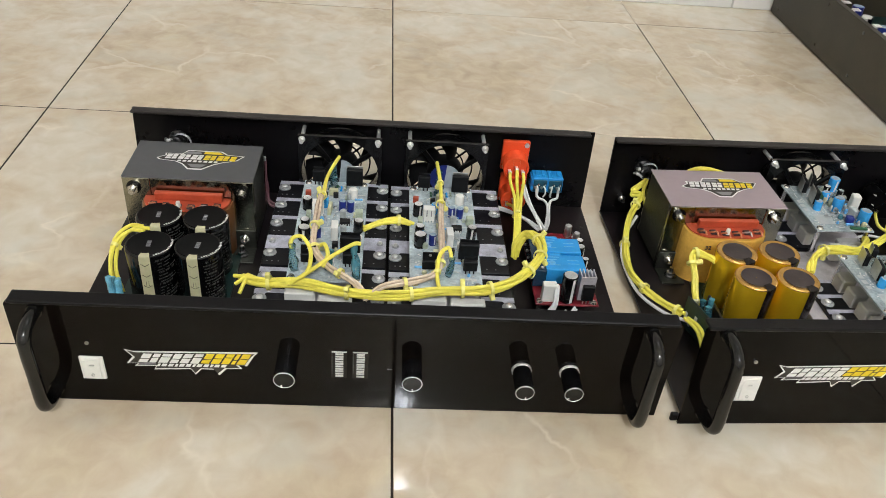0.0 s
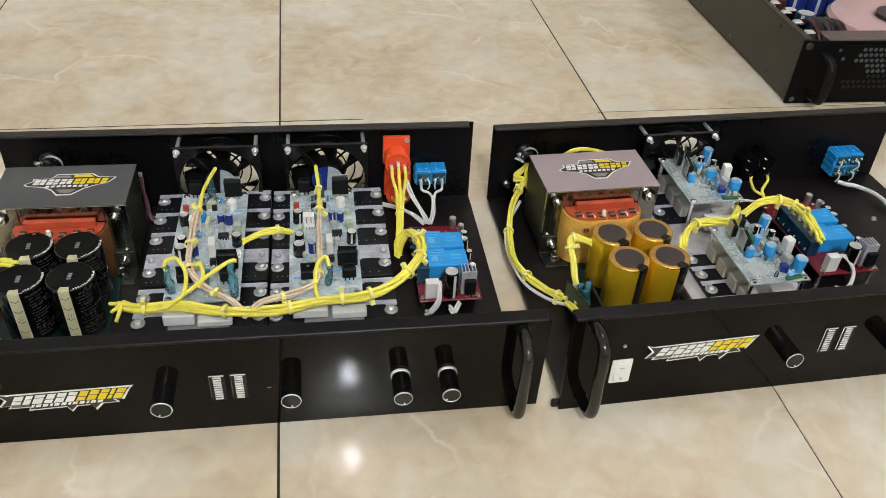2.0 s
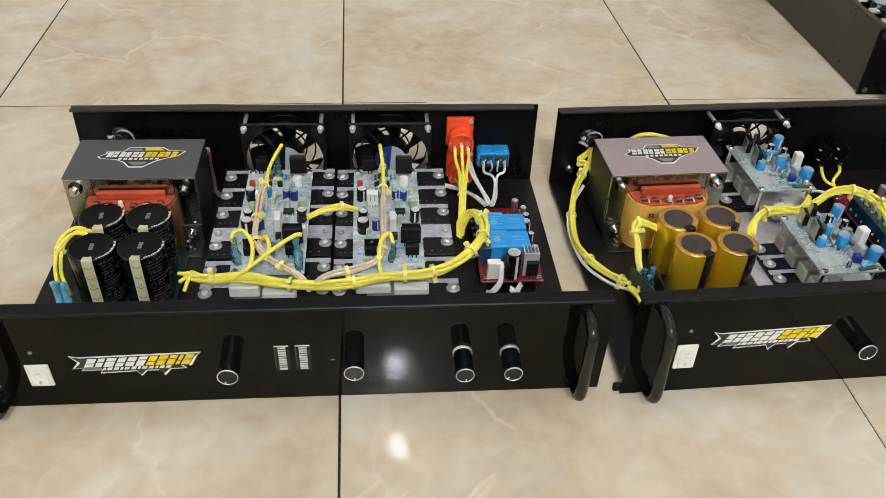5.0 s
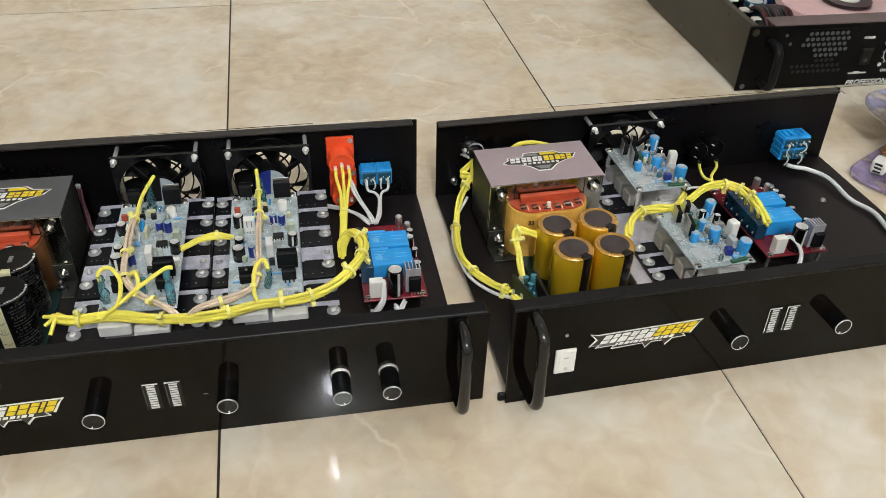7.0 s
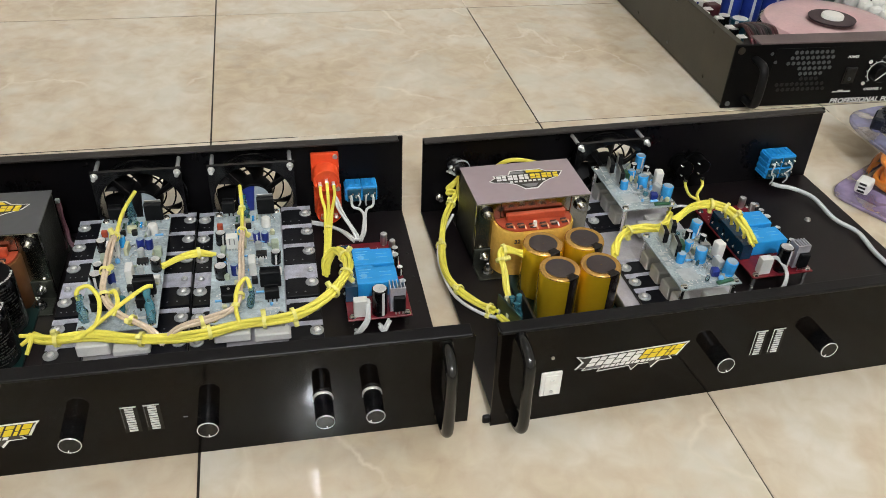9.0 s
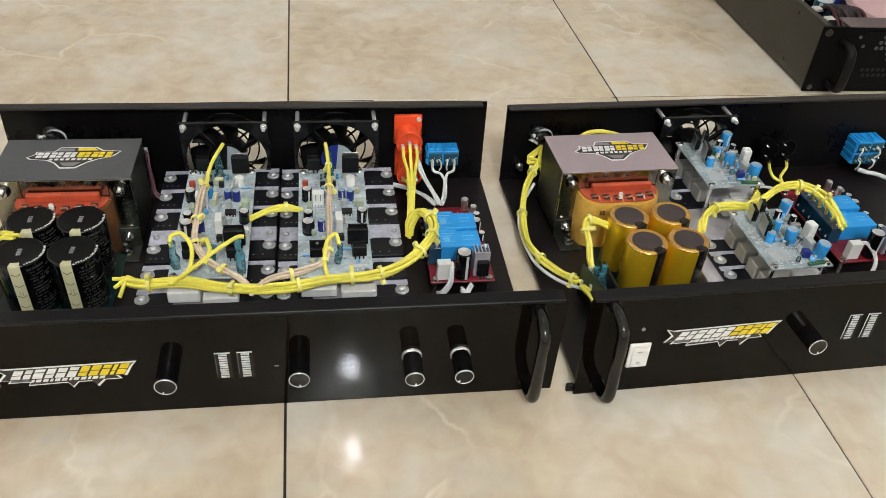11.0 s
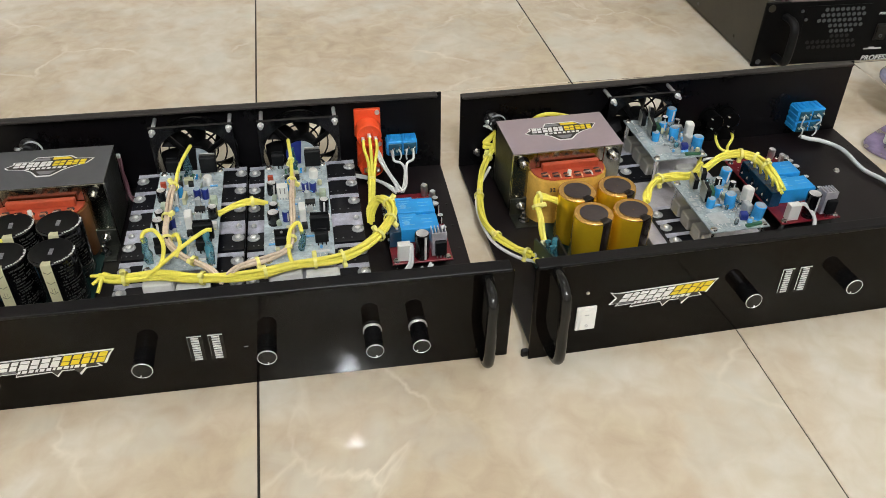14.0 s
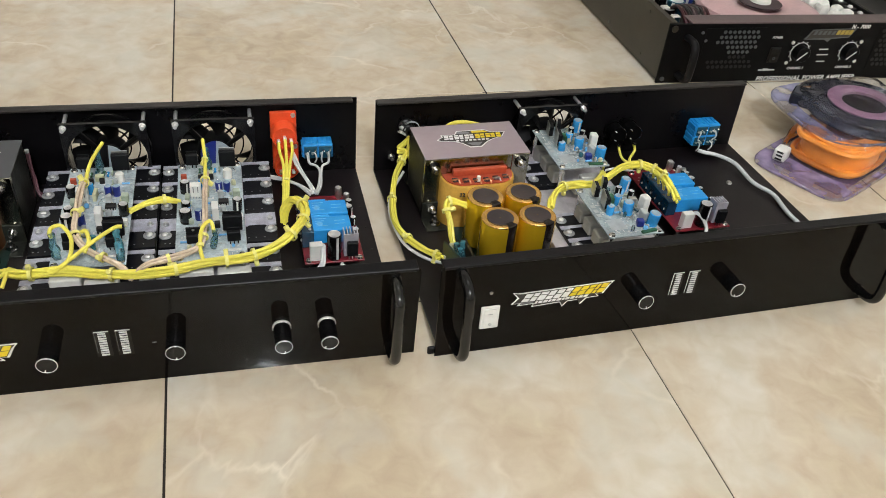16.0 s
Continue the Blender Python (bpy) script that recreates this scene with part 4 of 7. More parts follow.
def pin_header(parent, x, y, z, a, b, h):
    """A white plug housing with two slots down its front and a toothed foot."""
    bm = B()
    add_box(bm, -a / 2, a / 2, -b / 2, b / 2, 0.0012, h, 0.0005)
    for k in range(4):
        e = -a / 2 + a * (k + 0.5) / 4
        add_box(bm, e - a * 0.07, e + a * 0.07, -b / 2 - 0.0004, -b / 2 + 0.001, 0.0, 0.0020)
    for k in (-1, 1):
        add_box(bm, k * a * 0.2 - 0.0004, k * a * 0.2 + 0.0004, -b / 2 - 0.0002, -b / 2 + 0.0004, h * 0.45, h - 0.0008, slot=1)
    return part("connector", bm, [WHITE, PAINT_G], parent, "white plug housing", Matrix.Translation((x, y, z)))


def driver_board(parent, x0, x1, y0, y1, z, seed):
    """A pale class-AB amplifier board crowded with parts."""
    ob = board_plate(parent, "circuit_board", x0, x1, y0, y1, z, PCB_A, "pale grey amplifier circuit board crowded with parts", 0.016)
    rnd = random.Random(seed)
    W, D, t = x1 - x0, y1 - y0, z + 0.0016
    at = lambda s, q: (x0 + W * s, y0 + D * q, t)  # noqa: E731
    silkscreen(ob, x0, x1, y0, y1, t, seed, 110)
    jumpers(ob, x0, x1, y0, y1, t, seed + 100, 16)
    # standing packages: two at the rear edge, two pairs at the front
    for s, q, w, h, d in ((0.23, 0.955, 0.0110, 0.0115, 0.0045), (0.79, 0.925, 0.0150, 0.0165, 0.0050), (0.82, 0.235, 0.0165, 0.0150, 0.0050), (0.83, 0.130, 0.0112, 0.0095, 0.0045)):
        power_transistor(ob, *at(s, q), w, h, d, rnd.uniform(-3, 3), ZINC if h > 0.016 else PACKAGE)
    tall = B()
    add_box(tall, -0.0060, 0.0060, -0.0022, 0.0022, 0.0036, 0.0120, 0.0006)
    add_box(tall, -0.0060, 0.0060, 0.0012, 0.0024, 0.0110, 0.0185, 0.0004)
    add_cyl(tall, (0.0, 0.0013, 0.0158), 0.0012, 0.0004, "-y", 12, slot=1)
    for k in (-1, 0, 1):
        add_box(tall, k * 0.0036 - 0.0005, k * 0.0036 + 0.0005, -0.0003, 0.0003, 0, 0.0040, slot=1)
    part("transistor", tall, [PACKAGE, ZINC], ob, "", Matrix.Translation(at(0.27, 0.135)))
    for s, q in ((0.27, 0.075), (0.83, 0.075)):
        pads = B()
        for k in (-1, 0, 1):
            add_cyl(pads, (x0 + W * s + 0.0030 * k, y0 + D * q, t), 0.0009, 0.0009, "z", 8)
        add_box(pads, x0 + W * s - 0.0055, x0 + W * s + 0.0055, y0 + D * q - 0.0014, y0 + D * q + 0.0014, t, t + 0.0003)
        part("solder_pad", pads, PRINT, ob)
    for s, q, r, h, c in ((0.12, 0.68, 0.0043, 0.0120, CAP_BLACK), (0.14, 0.48, 0.0039, 0.0100, CAP_BLACK), (0.15, 0.37, 0.0052, 0.0125, CAP_BLACK), (0.90, 0.465, 0.0042, 0.0120, CAP_BLACK), (0.64, 0.68, 0.0032, 0.0100, NAVY), (0.76, 0.675, 0.0032, 0.0100, NAVY), (0.33, 0.39, 0.0032, 0.0100, NAVY), (0.38, 0.71, 0.0030, 0.0105, SKY)):
        small_capacitor(ob, *at(s, q), r, h, c, (rnd.uniform(-3, 3), rnd.uniform(-3, 3)))
    for s, q, r, h in ((0.78, 0.83, 0.0042, 0.0090), (0.66, 0.61, 0.0028, 0.0070), (0.69, 0.455, 0.0028, 0.0065)):
        bm = B()
        add_lathe(bm, (0, 0, 0), [(r, 0), (r, h * 0.8), (r * 0.85, h * 0.95), (0.0003, h)], "z", 16)
        part("trimmer", bm, WHITE if r > 0.004 else NYLON_GREY, ob, "", Matrix.Translation(at(s, q)))
    pin_header(ob, *at(0.29, 0.635), 0.0098, 0.0075, 0.0130)
    box_component(ob, "power_resistor", *at(0.575, 0.40), 0.0058, 0.0125, 0.0135, CEMENT, 2, 0.0007)
    box_component(ob, "power_resistor", *at(0.83, 0.365), 0.0170, 0.0055, 0.0052, CEMENT, rnd.uniform(-2, 2), 0.0006)
    loop = B()
    add_tube(loop, spline([(x0 + W * 0.83, y0 + D * 0.345, t + 0.0050), (x0 + W * 0.83, y0 + D * 0.36, t + 0.0074), (x0 + W * 0.84, y0 + D * 0.375, t + 0.0050)], 4), 0.0004, 6)
    part("wire_link", loop, ZINC, ob)
    for name, s, q, a, b, h, c in (("relay_chip", 0.60, 0.300, 0.0048, 0.0044, 0.0060, MATTE), ("transistor", 0.52, 0.815, 0.0046, 0.0036, 0.0052, MATTE), ("transistor", 0.36, 0.815, 0.0046, 0.0036, 0.0052, MATTE), ("film_capacitor", 0.48, 0.845, 0.0080, 0.0045, 0.0065, CREAM), ("film_capacitor", 0.46, 0.655, 0.0032, 0.0120, 0.0075, CREAM), ("film_capacitor", 0.40, 0.275, 0.0085, 0.0045, 0.0065, CREAM), ("film_capacitor", 0.90, 0.60, 0.0065, 0.0065, 0.0085, PALE_GREEN), ("film_capacitor", 0.16, 0.58, 0.0040, 0.0085, 0.0065, PALE_GREEN), ("film_capacitor", 0.10, 0.82, 0.0050, 0.0040, 0.0060, BOBBIN)):
        box_component(ob, name, *at(s, q), a, b, h, c, rnd.uniform(-4, 4), min(a, b) * 0.18)
    box_component(ob, "chip", *at(0.70, 0.535), 0.0090, 0.0065, 0.0042, MATTE)
    legs = B()
    for k in range(4):
        for e in (-1, 1):
            x = x0 + W * 0.70 - 0.0036 + 0.0024 * k
            add_box(legs, x - 0.0004, x + 0.0004, y0 + D * 0.535 + e * 0.0040 - 0.0004, y0 + D * 0.535 + e * 0.0040 + 0.0004, t, t + 0.0024)
    part("chip_legs", legs, RIM, ob)
    for k in range(6):
        resistor(ob, *at(0.34 + 0.062 * k, 0.90 + 0.012 * (k % 2)), 0.0070, 0.0011, (GREEN, TEAL, PALE_GREEN, GREEN, SKY, PALE_GREEN)[k], 90)
    for k in range(18):
        s, q = rnd.uniform(0.12, 0.90), rnd.uniform(0.10, 0.86)
        resistor(ob, *at(s, q), 0.0070, 0.0010, rnd.choice([CREAM, PALE_GREEN, NYLON_GREY, PALE_GREEN, PALE_BLUE, NYLON_GREY]), rnd.choice([0, 90]))
    for s, q, lean, r, h in ((0.53, 0.10, 0.003, 0.0031, 0.0165), (0.47, 0.935, -0.001, 0.0040, 0.0215)):
        x, y, _ = at(s, q)
        crumpled_sleeve(ob, "fuse_sleeve", (x, y, t), (x + lean, y + 0.004, t + h), r, SLEEVE_B, "bluish crumpled heat-shrink sleeve")
    return ob


def voltage_board(parent, x0, x1, y0, y1, z, seed):
    """A grey-blue board with light blue capacitors and two tall black packages."""
    ob = board_plate(parent, "circuit_board", x0, x1, y0, y1, z, PCB_B, "grey-blue circuit board with light blue capacitors", 0.030)
    rnd = random.Random(seed)
    W, D, t = x1 - x0, y1 - y0, z + 0.0016
    at = lambda s, q: (x0 + W * s, y0 + D * q, t)  # noqa: E731
    silkscreen(ob, x0, x1, y0, y1, t, seed, 120)
    jumpers(ob, x0 + (x1 - x0) * 0.30, x1, y0, y1, t, seed + 100, 34)
    for s, q, w, h, a in ((0.24, 0.80, 0.013, 0.011, 78), (0.27, 0.56, 0.016, 0.0125, 78), (0.50, 0.93, 0.010, 0.009, 70)):
        power_transistor(ob, *at(s, q), w, h, 0.0045, a)
    for s, q, r, h, c in ((0.87, 0.90, 0.0050, 0.014, SKY), (0.54, 0.62, 0.0038, 0.011, SKY), (0.29, 0.45, 0.0038, 0.010, SKY), (0.61, 0.42, 0.0050, 0.014, SKY), (0.89, 0.17, 0.0054, 0.014, SKY), (0.70, 0.81, 0.0032, 0.009, CAP_BLACK), (0.87, 0.71, 0.003, 0.009, CAP_BLACK)):
        small_capacitor(ob, *at(s, q), r, h, c, (rnd.uniform(-6, 6), rnd.uniform(-6, 6)))
    for name, s, q, a, b, h, c in (("connector", 0.92, 0.45, 0.008, 0.009, 0.017, WHITE), ("film_capacitor", 0.80, 0.28, 0.006, 0.010, 0.010, NYLON_GREY), ("trimmer", 0.66, 0.17, 0.007, 0.007, 0.007, NAVY), ("film_capacitor", 0.46, 0.66, 0.005, 0.010, 0.008, GREEN), ("film_capacitor", 0.78, 0.56, 0.008, 0.005, 0.010, ZINC), ("film_capacitor", 0.60, 0.52, 0.006, 0.006, 0.008, PALE_GREEN), ("connector", 0.74, 0.04, 0.016, 0.004, 0.0022, GREEN)):
        box_component(ob, name, *at(s, q), a, b, h, c, rnd.uniform(-14, 14), min(a, b) * 0.2)
    for k in range(22):
        s, q = rnd.uniform(0.42, 0.95), rnd.uniform(0.08, 0.9)
        resistor(ob, *at(s, q), 0.0075, 0.0013, rnd.choice([PALE_BLUE, TEAL, NYLON_GREY, PALE_GREEN, SLEEVE_B]), rnd.choice([0, 90, 20]))
    pad = B()
    add_box(pad, x0 + W * 0.13, x0 + W * 0.42, y0 + D * 0.13, y0 + D * 0.33, t, t + 0.00012)
    for k in range(3):
        add_box(pad, x0 + W * 0.05, x0 + W * 0.13, y0 + D * (0.40 + 0.09 * k), y0 + D * (0.46 + 0.09 * k), t, t + 0.00012)
    part("legend", pad, NYLON_GREY, ob)
    return ob


def relay_board(parent, x0, x1, y0, y1, z):
    """A red speaker-protection board with two blue relays."""
    ob = board_plate(parent, "relay_board", x0, x1, y0, y1, z, PCB_R, "red protection board with two blue relays", z - 0.006)
    W, D, t = x1 - x0, y1 - y0, z + 0.0016
    at = lambda s, q: (x0 + W * s, y0 + D * q, t)  # noqa: E731
    for q in (0.375, 0.62):
        bm = B()
        add_box(bm, -0.0185, 0.0180, -0.0118, 0.0105, 0, 0.0155, 0.0010, seg=2)
        add_box(bm, -0.0183, -0.0010, 0.0095, 0.0128, 0, 0.0160, 0.0010, seg=2)
        at_r = Matrix.Translation(at(0.525, q))
        part("relay", bm, BLUE, ob, "bright blue power relay", at_r)
        ink = B()
        for k in range(4):
            add_box(ink, -0.0150, -0.0040 - 0.0022 * (k % 3), 0.0062 - 0.0038 * k, 0.0072 - 0.0038 * k, 0.0155, 0.0156)
        add_lathe(ink, (-0.0110, -0.0015, 0.0155), [(0.0030, 0), (0.0030, 0.0002), (0.0003, 0.0002)], "z", 14)
        for k in range(2):
            add_box(ink, 0.0030, 0.0130, 0.0020 - 0.0050 * k, 0.0029 - 0.0050 * k, 0.0155, 0.0156)
        part("relay_print", ink, PALE_BLUE, ob, "", at_r)
    small_capacitor(ob, *at(0.50, 0.065), 0.0066, 0.0265, CAP_BLACK)
    for s, q, r, h in ((0.80, 0.97, 0.0034, 0.012), (0.93, 0.90, 0.0030, 0.009), (0.94, 0.78, 0.0034, 0.010), (0.90, 0.66, 0.0042, 0.012), (0.95, 0.52, 0.0030, 0.009), (0.93, 0.30, 0.0034, 0.012)):
        small_capacitor(ob, *at(s, q), r, h, CAP_BLACK if q < 0.8 else ZINC)
    fin = B()
    comb = []
    for k in range(5):
        pts = [(-0.006 + 0.003 * k - 0.0004, -0.006), (-0.006 + 0.003 * k + 0.0004, -0.006)]
        comb += [(pts[0][0], -0.0055), (pts[0][0], 0.006), (pts[1][0], 0.006), (pts[1][0], -0.0055)]
    comb = [(-0.0066, -0.0065), (-0.0066, -0.0055), *comb, (0.0066, -0.0055), (0.0066, -0.0065)]
    lo, hi = [fin.verts.new((x, y, 0.002)) for x, y in comb], [fin.verts.new((x, y, 0.0265)) for x, y in comb]
    fin.faces.new(lo), fin.faces.new(hi[::-1])
    for k in range(len(comb)):
        fin.faces.new((lo[k], hi[k], hi[(k + 1) % len(comb)], lo[(k + 1) % len(comb)]))
    bmesh.ops.recalc_face_normals(fin, faces=fin.faces)
    part("heatsink", fin, ALU, ob, "small finned aluminium heatsink", Matrix.Translation(at(0.78, 0.10)))
    power_transistor(ob, *at(0.80, 0.025), 0.010, 0.015, 0.0045)
    box_component(ob, "connector", *at(0.20, 0.06), 0.0115, 0.0075, 0.017, WHITE)
    box_component(ob, "terminal_block", *at(0.10, 0.50), 0.011, 0.060, 0.017, NAVY_TEAL)
    scr = B()
    for k in range(6):
        add_cyl(scr, (x0 + W * 0.10 + 0.002, y0 + D * 0.5 - 0.025 + 0.010 * k, t + 0.017), 0.0014, 0.0008, "z", 10)
        add_cyl(scr, (x0 + W * 0.10 - 0.0055, y0 + D * 0.5 - 0.025 + 0.010 * k, t + 0.006), 0.0014, 0.0008, "-y", 10)
    part("terminal_screws", scr, RIM, ob)
    for k in range(7):
        resistor(ob, *at(0.80 + 0.06 * (k % 2), 0.36 + 0.055 * k), 0.007, 0.0011, (CREAM, TEAL)[k % 2], 90 * (k % 2))
    silkscreen(ob, x0, x1, y0, y1, t, 5, 40)
    return ob


def transistor_plate(parent, u0, u1, v0, v1, z):
    """The aluminium heat spreader under a board, raised on two ribs."""
    bm = B()
    add_box(bm, u0, u1, v0, v1, z - 0.004, z, 0.0006)
    sink = part("heatsink", bm, ALU, parent, "finned aluminium heatsink plate")
    n = 12
    for k in range(n):
        x = u0 + 0.004 + (u1 - u0 - 0.008) * k / (n - 1)
        fin = B()
        add_box(fin, x - 0.0008, x + 0.0008, v0 + 0.001, v1 - 0.001, 0.0061, z - 0.003)
        part("fin", fin, ALU, sink)
    return sink


def flat_transistor(parent, u, v, z, toward, w, deep, front=0.0152):
    """A flat power transistor; the pale tab of its frame shows behind the body, and a tongue runs from it under the washer. toward: +1 or -1, the side on which the body lies; deep: how far the tab shows; front: how far the body reaches forward."""
    bm = B()
    x0, x1 = sorted((u - toward * 0.0055, u + toward * (w - 0.0055)))
    edge = v + 0.0082
    add_box(bm, x0, x1, v - front, edge, z, z + 0.0045, 0.0007, seg=2)
    for k, dx in enumerate((0.004, 0.010, 0.016)):
        add_cyl(bm, (x0 + dx + 0.002 * math.sin(k + u * 700), v - 0.0115, z + 0.0044), 0.0007, 0.0002, "z", 8, slot=1)
    tr = part("power_transistor", bm, [EPOXY, PAINT_G], parent, "flat black power transistor under a washer")
    tab = B()
    a, b = x0 + 0.0002, x1 - 0.0002
    low, high = edge - 0.0008, edge - 0.0008 + deep
    pts = [(a, high), (a, low - 0.0014), (a + 0.0018, low - 0.0014), (a + 0.0026, low + 0.0002), (u - 0.0048, low), (u - 0.0036, low - 0.0012), (u - 0.0030, v + 0.0035), (u + 0.0030, v + 0.0035), (u + 0.0036, low - 0.0012), (u + 0.0048, low), (b - 0.0026, low + 0.0002), (b - 0.0018, low - 0.0014), (b, low - 0.0014), (b, high)]
    pts = [q for k, q in enumerate(pts) if a <= q[0] <= b]
    lo, hi = [tab.verts.new((x, y, z + 0.0040)) for x, y in pts], [tab.verts.new((x, y, z + 0.0049)) for x, y in pts]
    tab.faces.new(lo), tab.faces.new(hi[::-1])
    for k in range(len(pts)):
        tab.faces.new((lo[k], hi[k], hi[(k + 1) % len(pts)], lo[(k + 1) % len(pts)]))
    bmesh.ops.recalc_face_normals(tab, faces=tab.faces)
    part("metal_tab", tab, STRIP, tr)
    spots = [(v, z + 0.0046, 0.0056, 0.0028)] + ([(v + 0.0165, z + 0.0049, 0.0030, 0.0018)] if deep > 0.015 else [])
    for y, base, r, h in spots:
        wa = B()
        add_lathe(wa, (u, y, base), [(r, 0), (r, 0.0007), (r * 0.93, 0.0010), (r * 0.43, 0.0010)], "z", 24)
        part("washer", wa, WASHER, tr)
        head = B()
        add_lathe(head, (u, y, base + 0.0008), [(h, 0.0), (h * 0.96, 0.0014), (h * 0.64, 0.0022), (0.0003, 0.0023)], "z", 16)
        part("screw", head, RIM, tr)
    return tr


def harness(parent, name, points, r, count, material, ties=(), label="", spread=1.0, seed=1, tie_material=None, steps=6):
    """A bundle of wires along a line, with cable ties at some stations (shares of the way)."""
    rnd = random.Random(seed)
    base = spline(points, steps)
    bm = B()
    for k in range(count):
        a = 2 * math.pi * k / max(count, 1) + rnd.uniform(-0.3, 0.3)
        off = Vector((math.cos(a), 0.4 * math.sin(a), math.sin(a))) * r * (0 if count == 1 else 1.08 if count <= 3 else 1.5) * spread
        line = []
        for j, q in enumerate(base):
            wob = Vector((math.sin(j * 0.55 + k), math.cos(j * 0.47 + 2 * k), math.sin(j * 0.4 + 3 * k))) * r * (0 if count == 1 else 0.28)
            line.append(q + off + wob)
        add_tube(bm, line, r, 8)
    ob = part(name, bm, material, parent, label)
    big = r * (1.0 if count == 1 else 2.15 if count <= 3 else 2.6) * spread + 0.0006
    for s in ties:
        i = min(len(base) - 2, max(1, int(s * (len(base) - 1))))
        ahead = (base[i + 1] - base[i - 1]).normalized()
        t = Matrix.Translation(base[i]) @ ahead.to_track_quat("Z", "Y").to_matrix().to_4x4()
        tie = B()
        add_lathe(tie, (0, 0, 0), [(big, -0.0014), (big + 0.0008, -0.0014), (big + 0.0008, 0.0014), (big, 0.0014), (big, -0.0014)], "z", 16)
        side = rnd.choice((-1, 1))
        add_box(tie, big - 0.001, big + 0.0045, -0.0019, 0.0019, -0.0019, 0.0019, 0.0005)
        bmesh.ops.transform(tie, matrix=t @ pose(0, 0, 0, 0, 0, rnd.uniform(30, 150) * side), verts=tie.verts)
        part("cable_tie", tie, tie_material or TIE_Y, ob)
    return ob


def outlet(parent, u, w, v0, material, label, r=0.0128):
    """A panel socket: a square flange with two screws, a ribbed round body low on it reaching inwards, and three soldered tags."""
    bm = B()
    add_box(bm, u - 0.0135, u + 0.0135, v0 - 0.0045, v0, w - 0.0165, w + 0.0150, 0.0012, seg=2)
    zc = w - 0.0068
    add_lathe(bm, (u, v0 - 0.004, zc), [(r, 0), (r, 0.0155), (r - 0.0006, 0.0165), (r - 0.0022, 0.0167), (r - 0.0026, 0.0140), (0.0004, 0.0140)], "-y", 32)
    for k in range(3):
        x = u + 0.0064 * (k - 1)
        add_box(bm, x - 0.0030, x - 0.0024, v0 - 0.0190, v0 - 0.017, zc - 0.006, zc + 0.010)
    ob = part("socket", bm, material, parent, label)
    for k in range(3):
        tag = B()
        x, z = u + 0.0064 * (k - 1), zc + (0.0015 if k == 1 else -0.0020)
        add_box(tag, x - 0.0016, x + 0.0016, v0 - 0.0265, v0 - 0.016, z - 0.0004, z + 0.0004, 0.0002)
        add_lathe(tag, (x, v0 - 0.0245, z + 0.0003), [(0.0003, -0.0022), (0.0020, -0.0010), (0.0022, 0.0004), (0.0012, 0.0018), (0.0003, 0.0022)], "-y", 10)
        part("solder_tag", tag, RIM, ob)
    for e in ((0.0100, 0.0115), (-0.0100, -0.0130)):
        s = B()
        add_cyl(s, (u + e[0], v0 - 0.0065, w + e[1]), 0.0024, 0.002, "y", 12)
        part("screw", s, RIM, ob)
    return ob


def jack_block(parent, u0, u1, w0, w1, v0, v1, cols, rows, label):
    """Blue combination jacks in a row or stack: a finned case, and a dark solder side with blobs and bent pale wires facing inwards."""
    rnd = random.Random(int(u0 * 10000))
    for i in range(cols):
        for j in range(rows):
            a0, a1 = u0 + (u1 - u0) * i / cols, u0 + (u1 - u0) * (i + 1) / cols
            b0, b1 = w0 + (w1 - w0) * j / rows, w0 + (w1 - w0) * (j + 1) / rows
            bm = B()
            add_box(bm, a0 + 0.0001, a1 - 0.0001, v0, v1, b0 + 0.0002, b1 - 0.0002, 0.0006)
            if j == rows - 1:
                for x in (0.2, 0.6):
                    add_box(bm, a0 + (a1 - a0) * x, a0 + (a1 - a0) * (x + 0.2), v0 + 0.004, v1 - 0.003, b1 - 0.0004, b1 + 0.0010, 0.0003)
            if i == 0:
                for z in (0.08, 0.55):
                    add_box(bm, a0 - 0.0014, a0 + 0.0004, v0 + 0.0008, v1 - 0.001, b0 + (b1 - b0) * z, b0 + (b1 - b0) * (z + 0.32), 0.0004)
            ob = part("jack", bm, BLUE, parent, label)
            face = B()
            add_box(face, a0 + 0.0010, a1 - 0.0010, v0 - 0.0010, v0 + 0.001, b0 + 0.0006, b1 - 0.0022, 0.0004)
            part("jack_face", face, TEAL, ob, "dark solder side")
            for k in range(4):
                lug = B()
                x = a0 + (a1 - a0) * (0.2 + 0.2 * k)
                z = b0 + (b1 - b0) * (0.40 + 0.22 * (k % 2))
                add_lathe(lug, (x, v0 - 0.0005, z), [(0.0014, 0), (0.0013, 0.0018), (0.0006, 0.0034), (0.0002, 0.0042)], "-y", 9)
                part("solder_lug", lug, CHROME if k % 2 else ZINC, ob)
            for k in range(2 if rows == 1 else 1):
                lead = B()
                x, z = a0 + (a1 - a0) * (0.28 + 0.42 * k), b0 + (b1 - b0) * 0.55
                dx = rnd.uniform(-0.0025, 0.0035)
                add_tube(lead, spline([(x, v0 - 0.0030, z), (x + dx, v0 - 0.0062, z - 0.0010), (x + dx * 1.6, v0 - 0.0060, z - 0.0065), (x + dx * 0.6, v0 - 0.0042, z - 0.0115)], 4), 0.00085, 7)
                part("wire_end", lead, WIRE_W, ob)


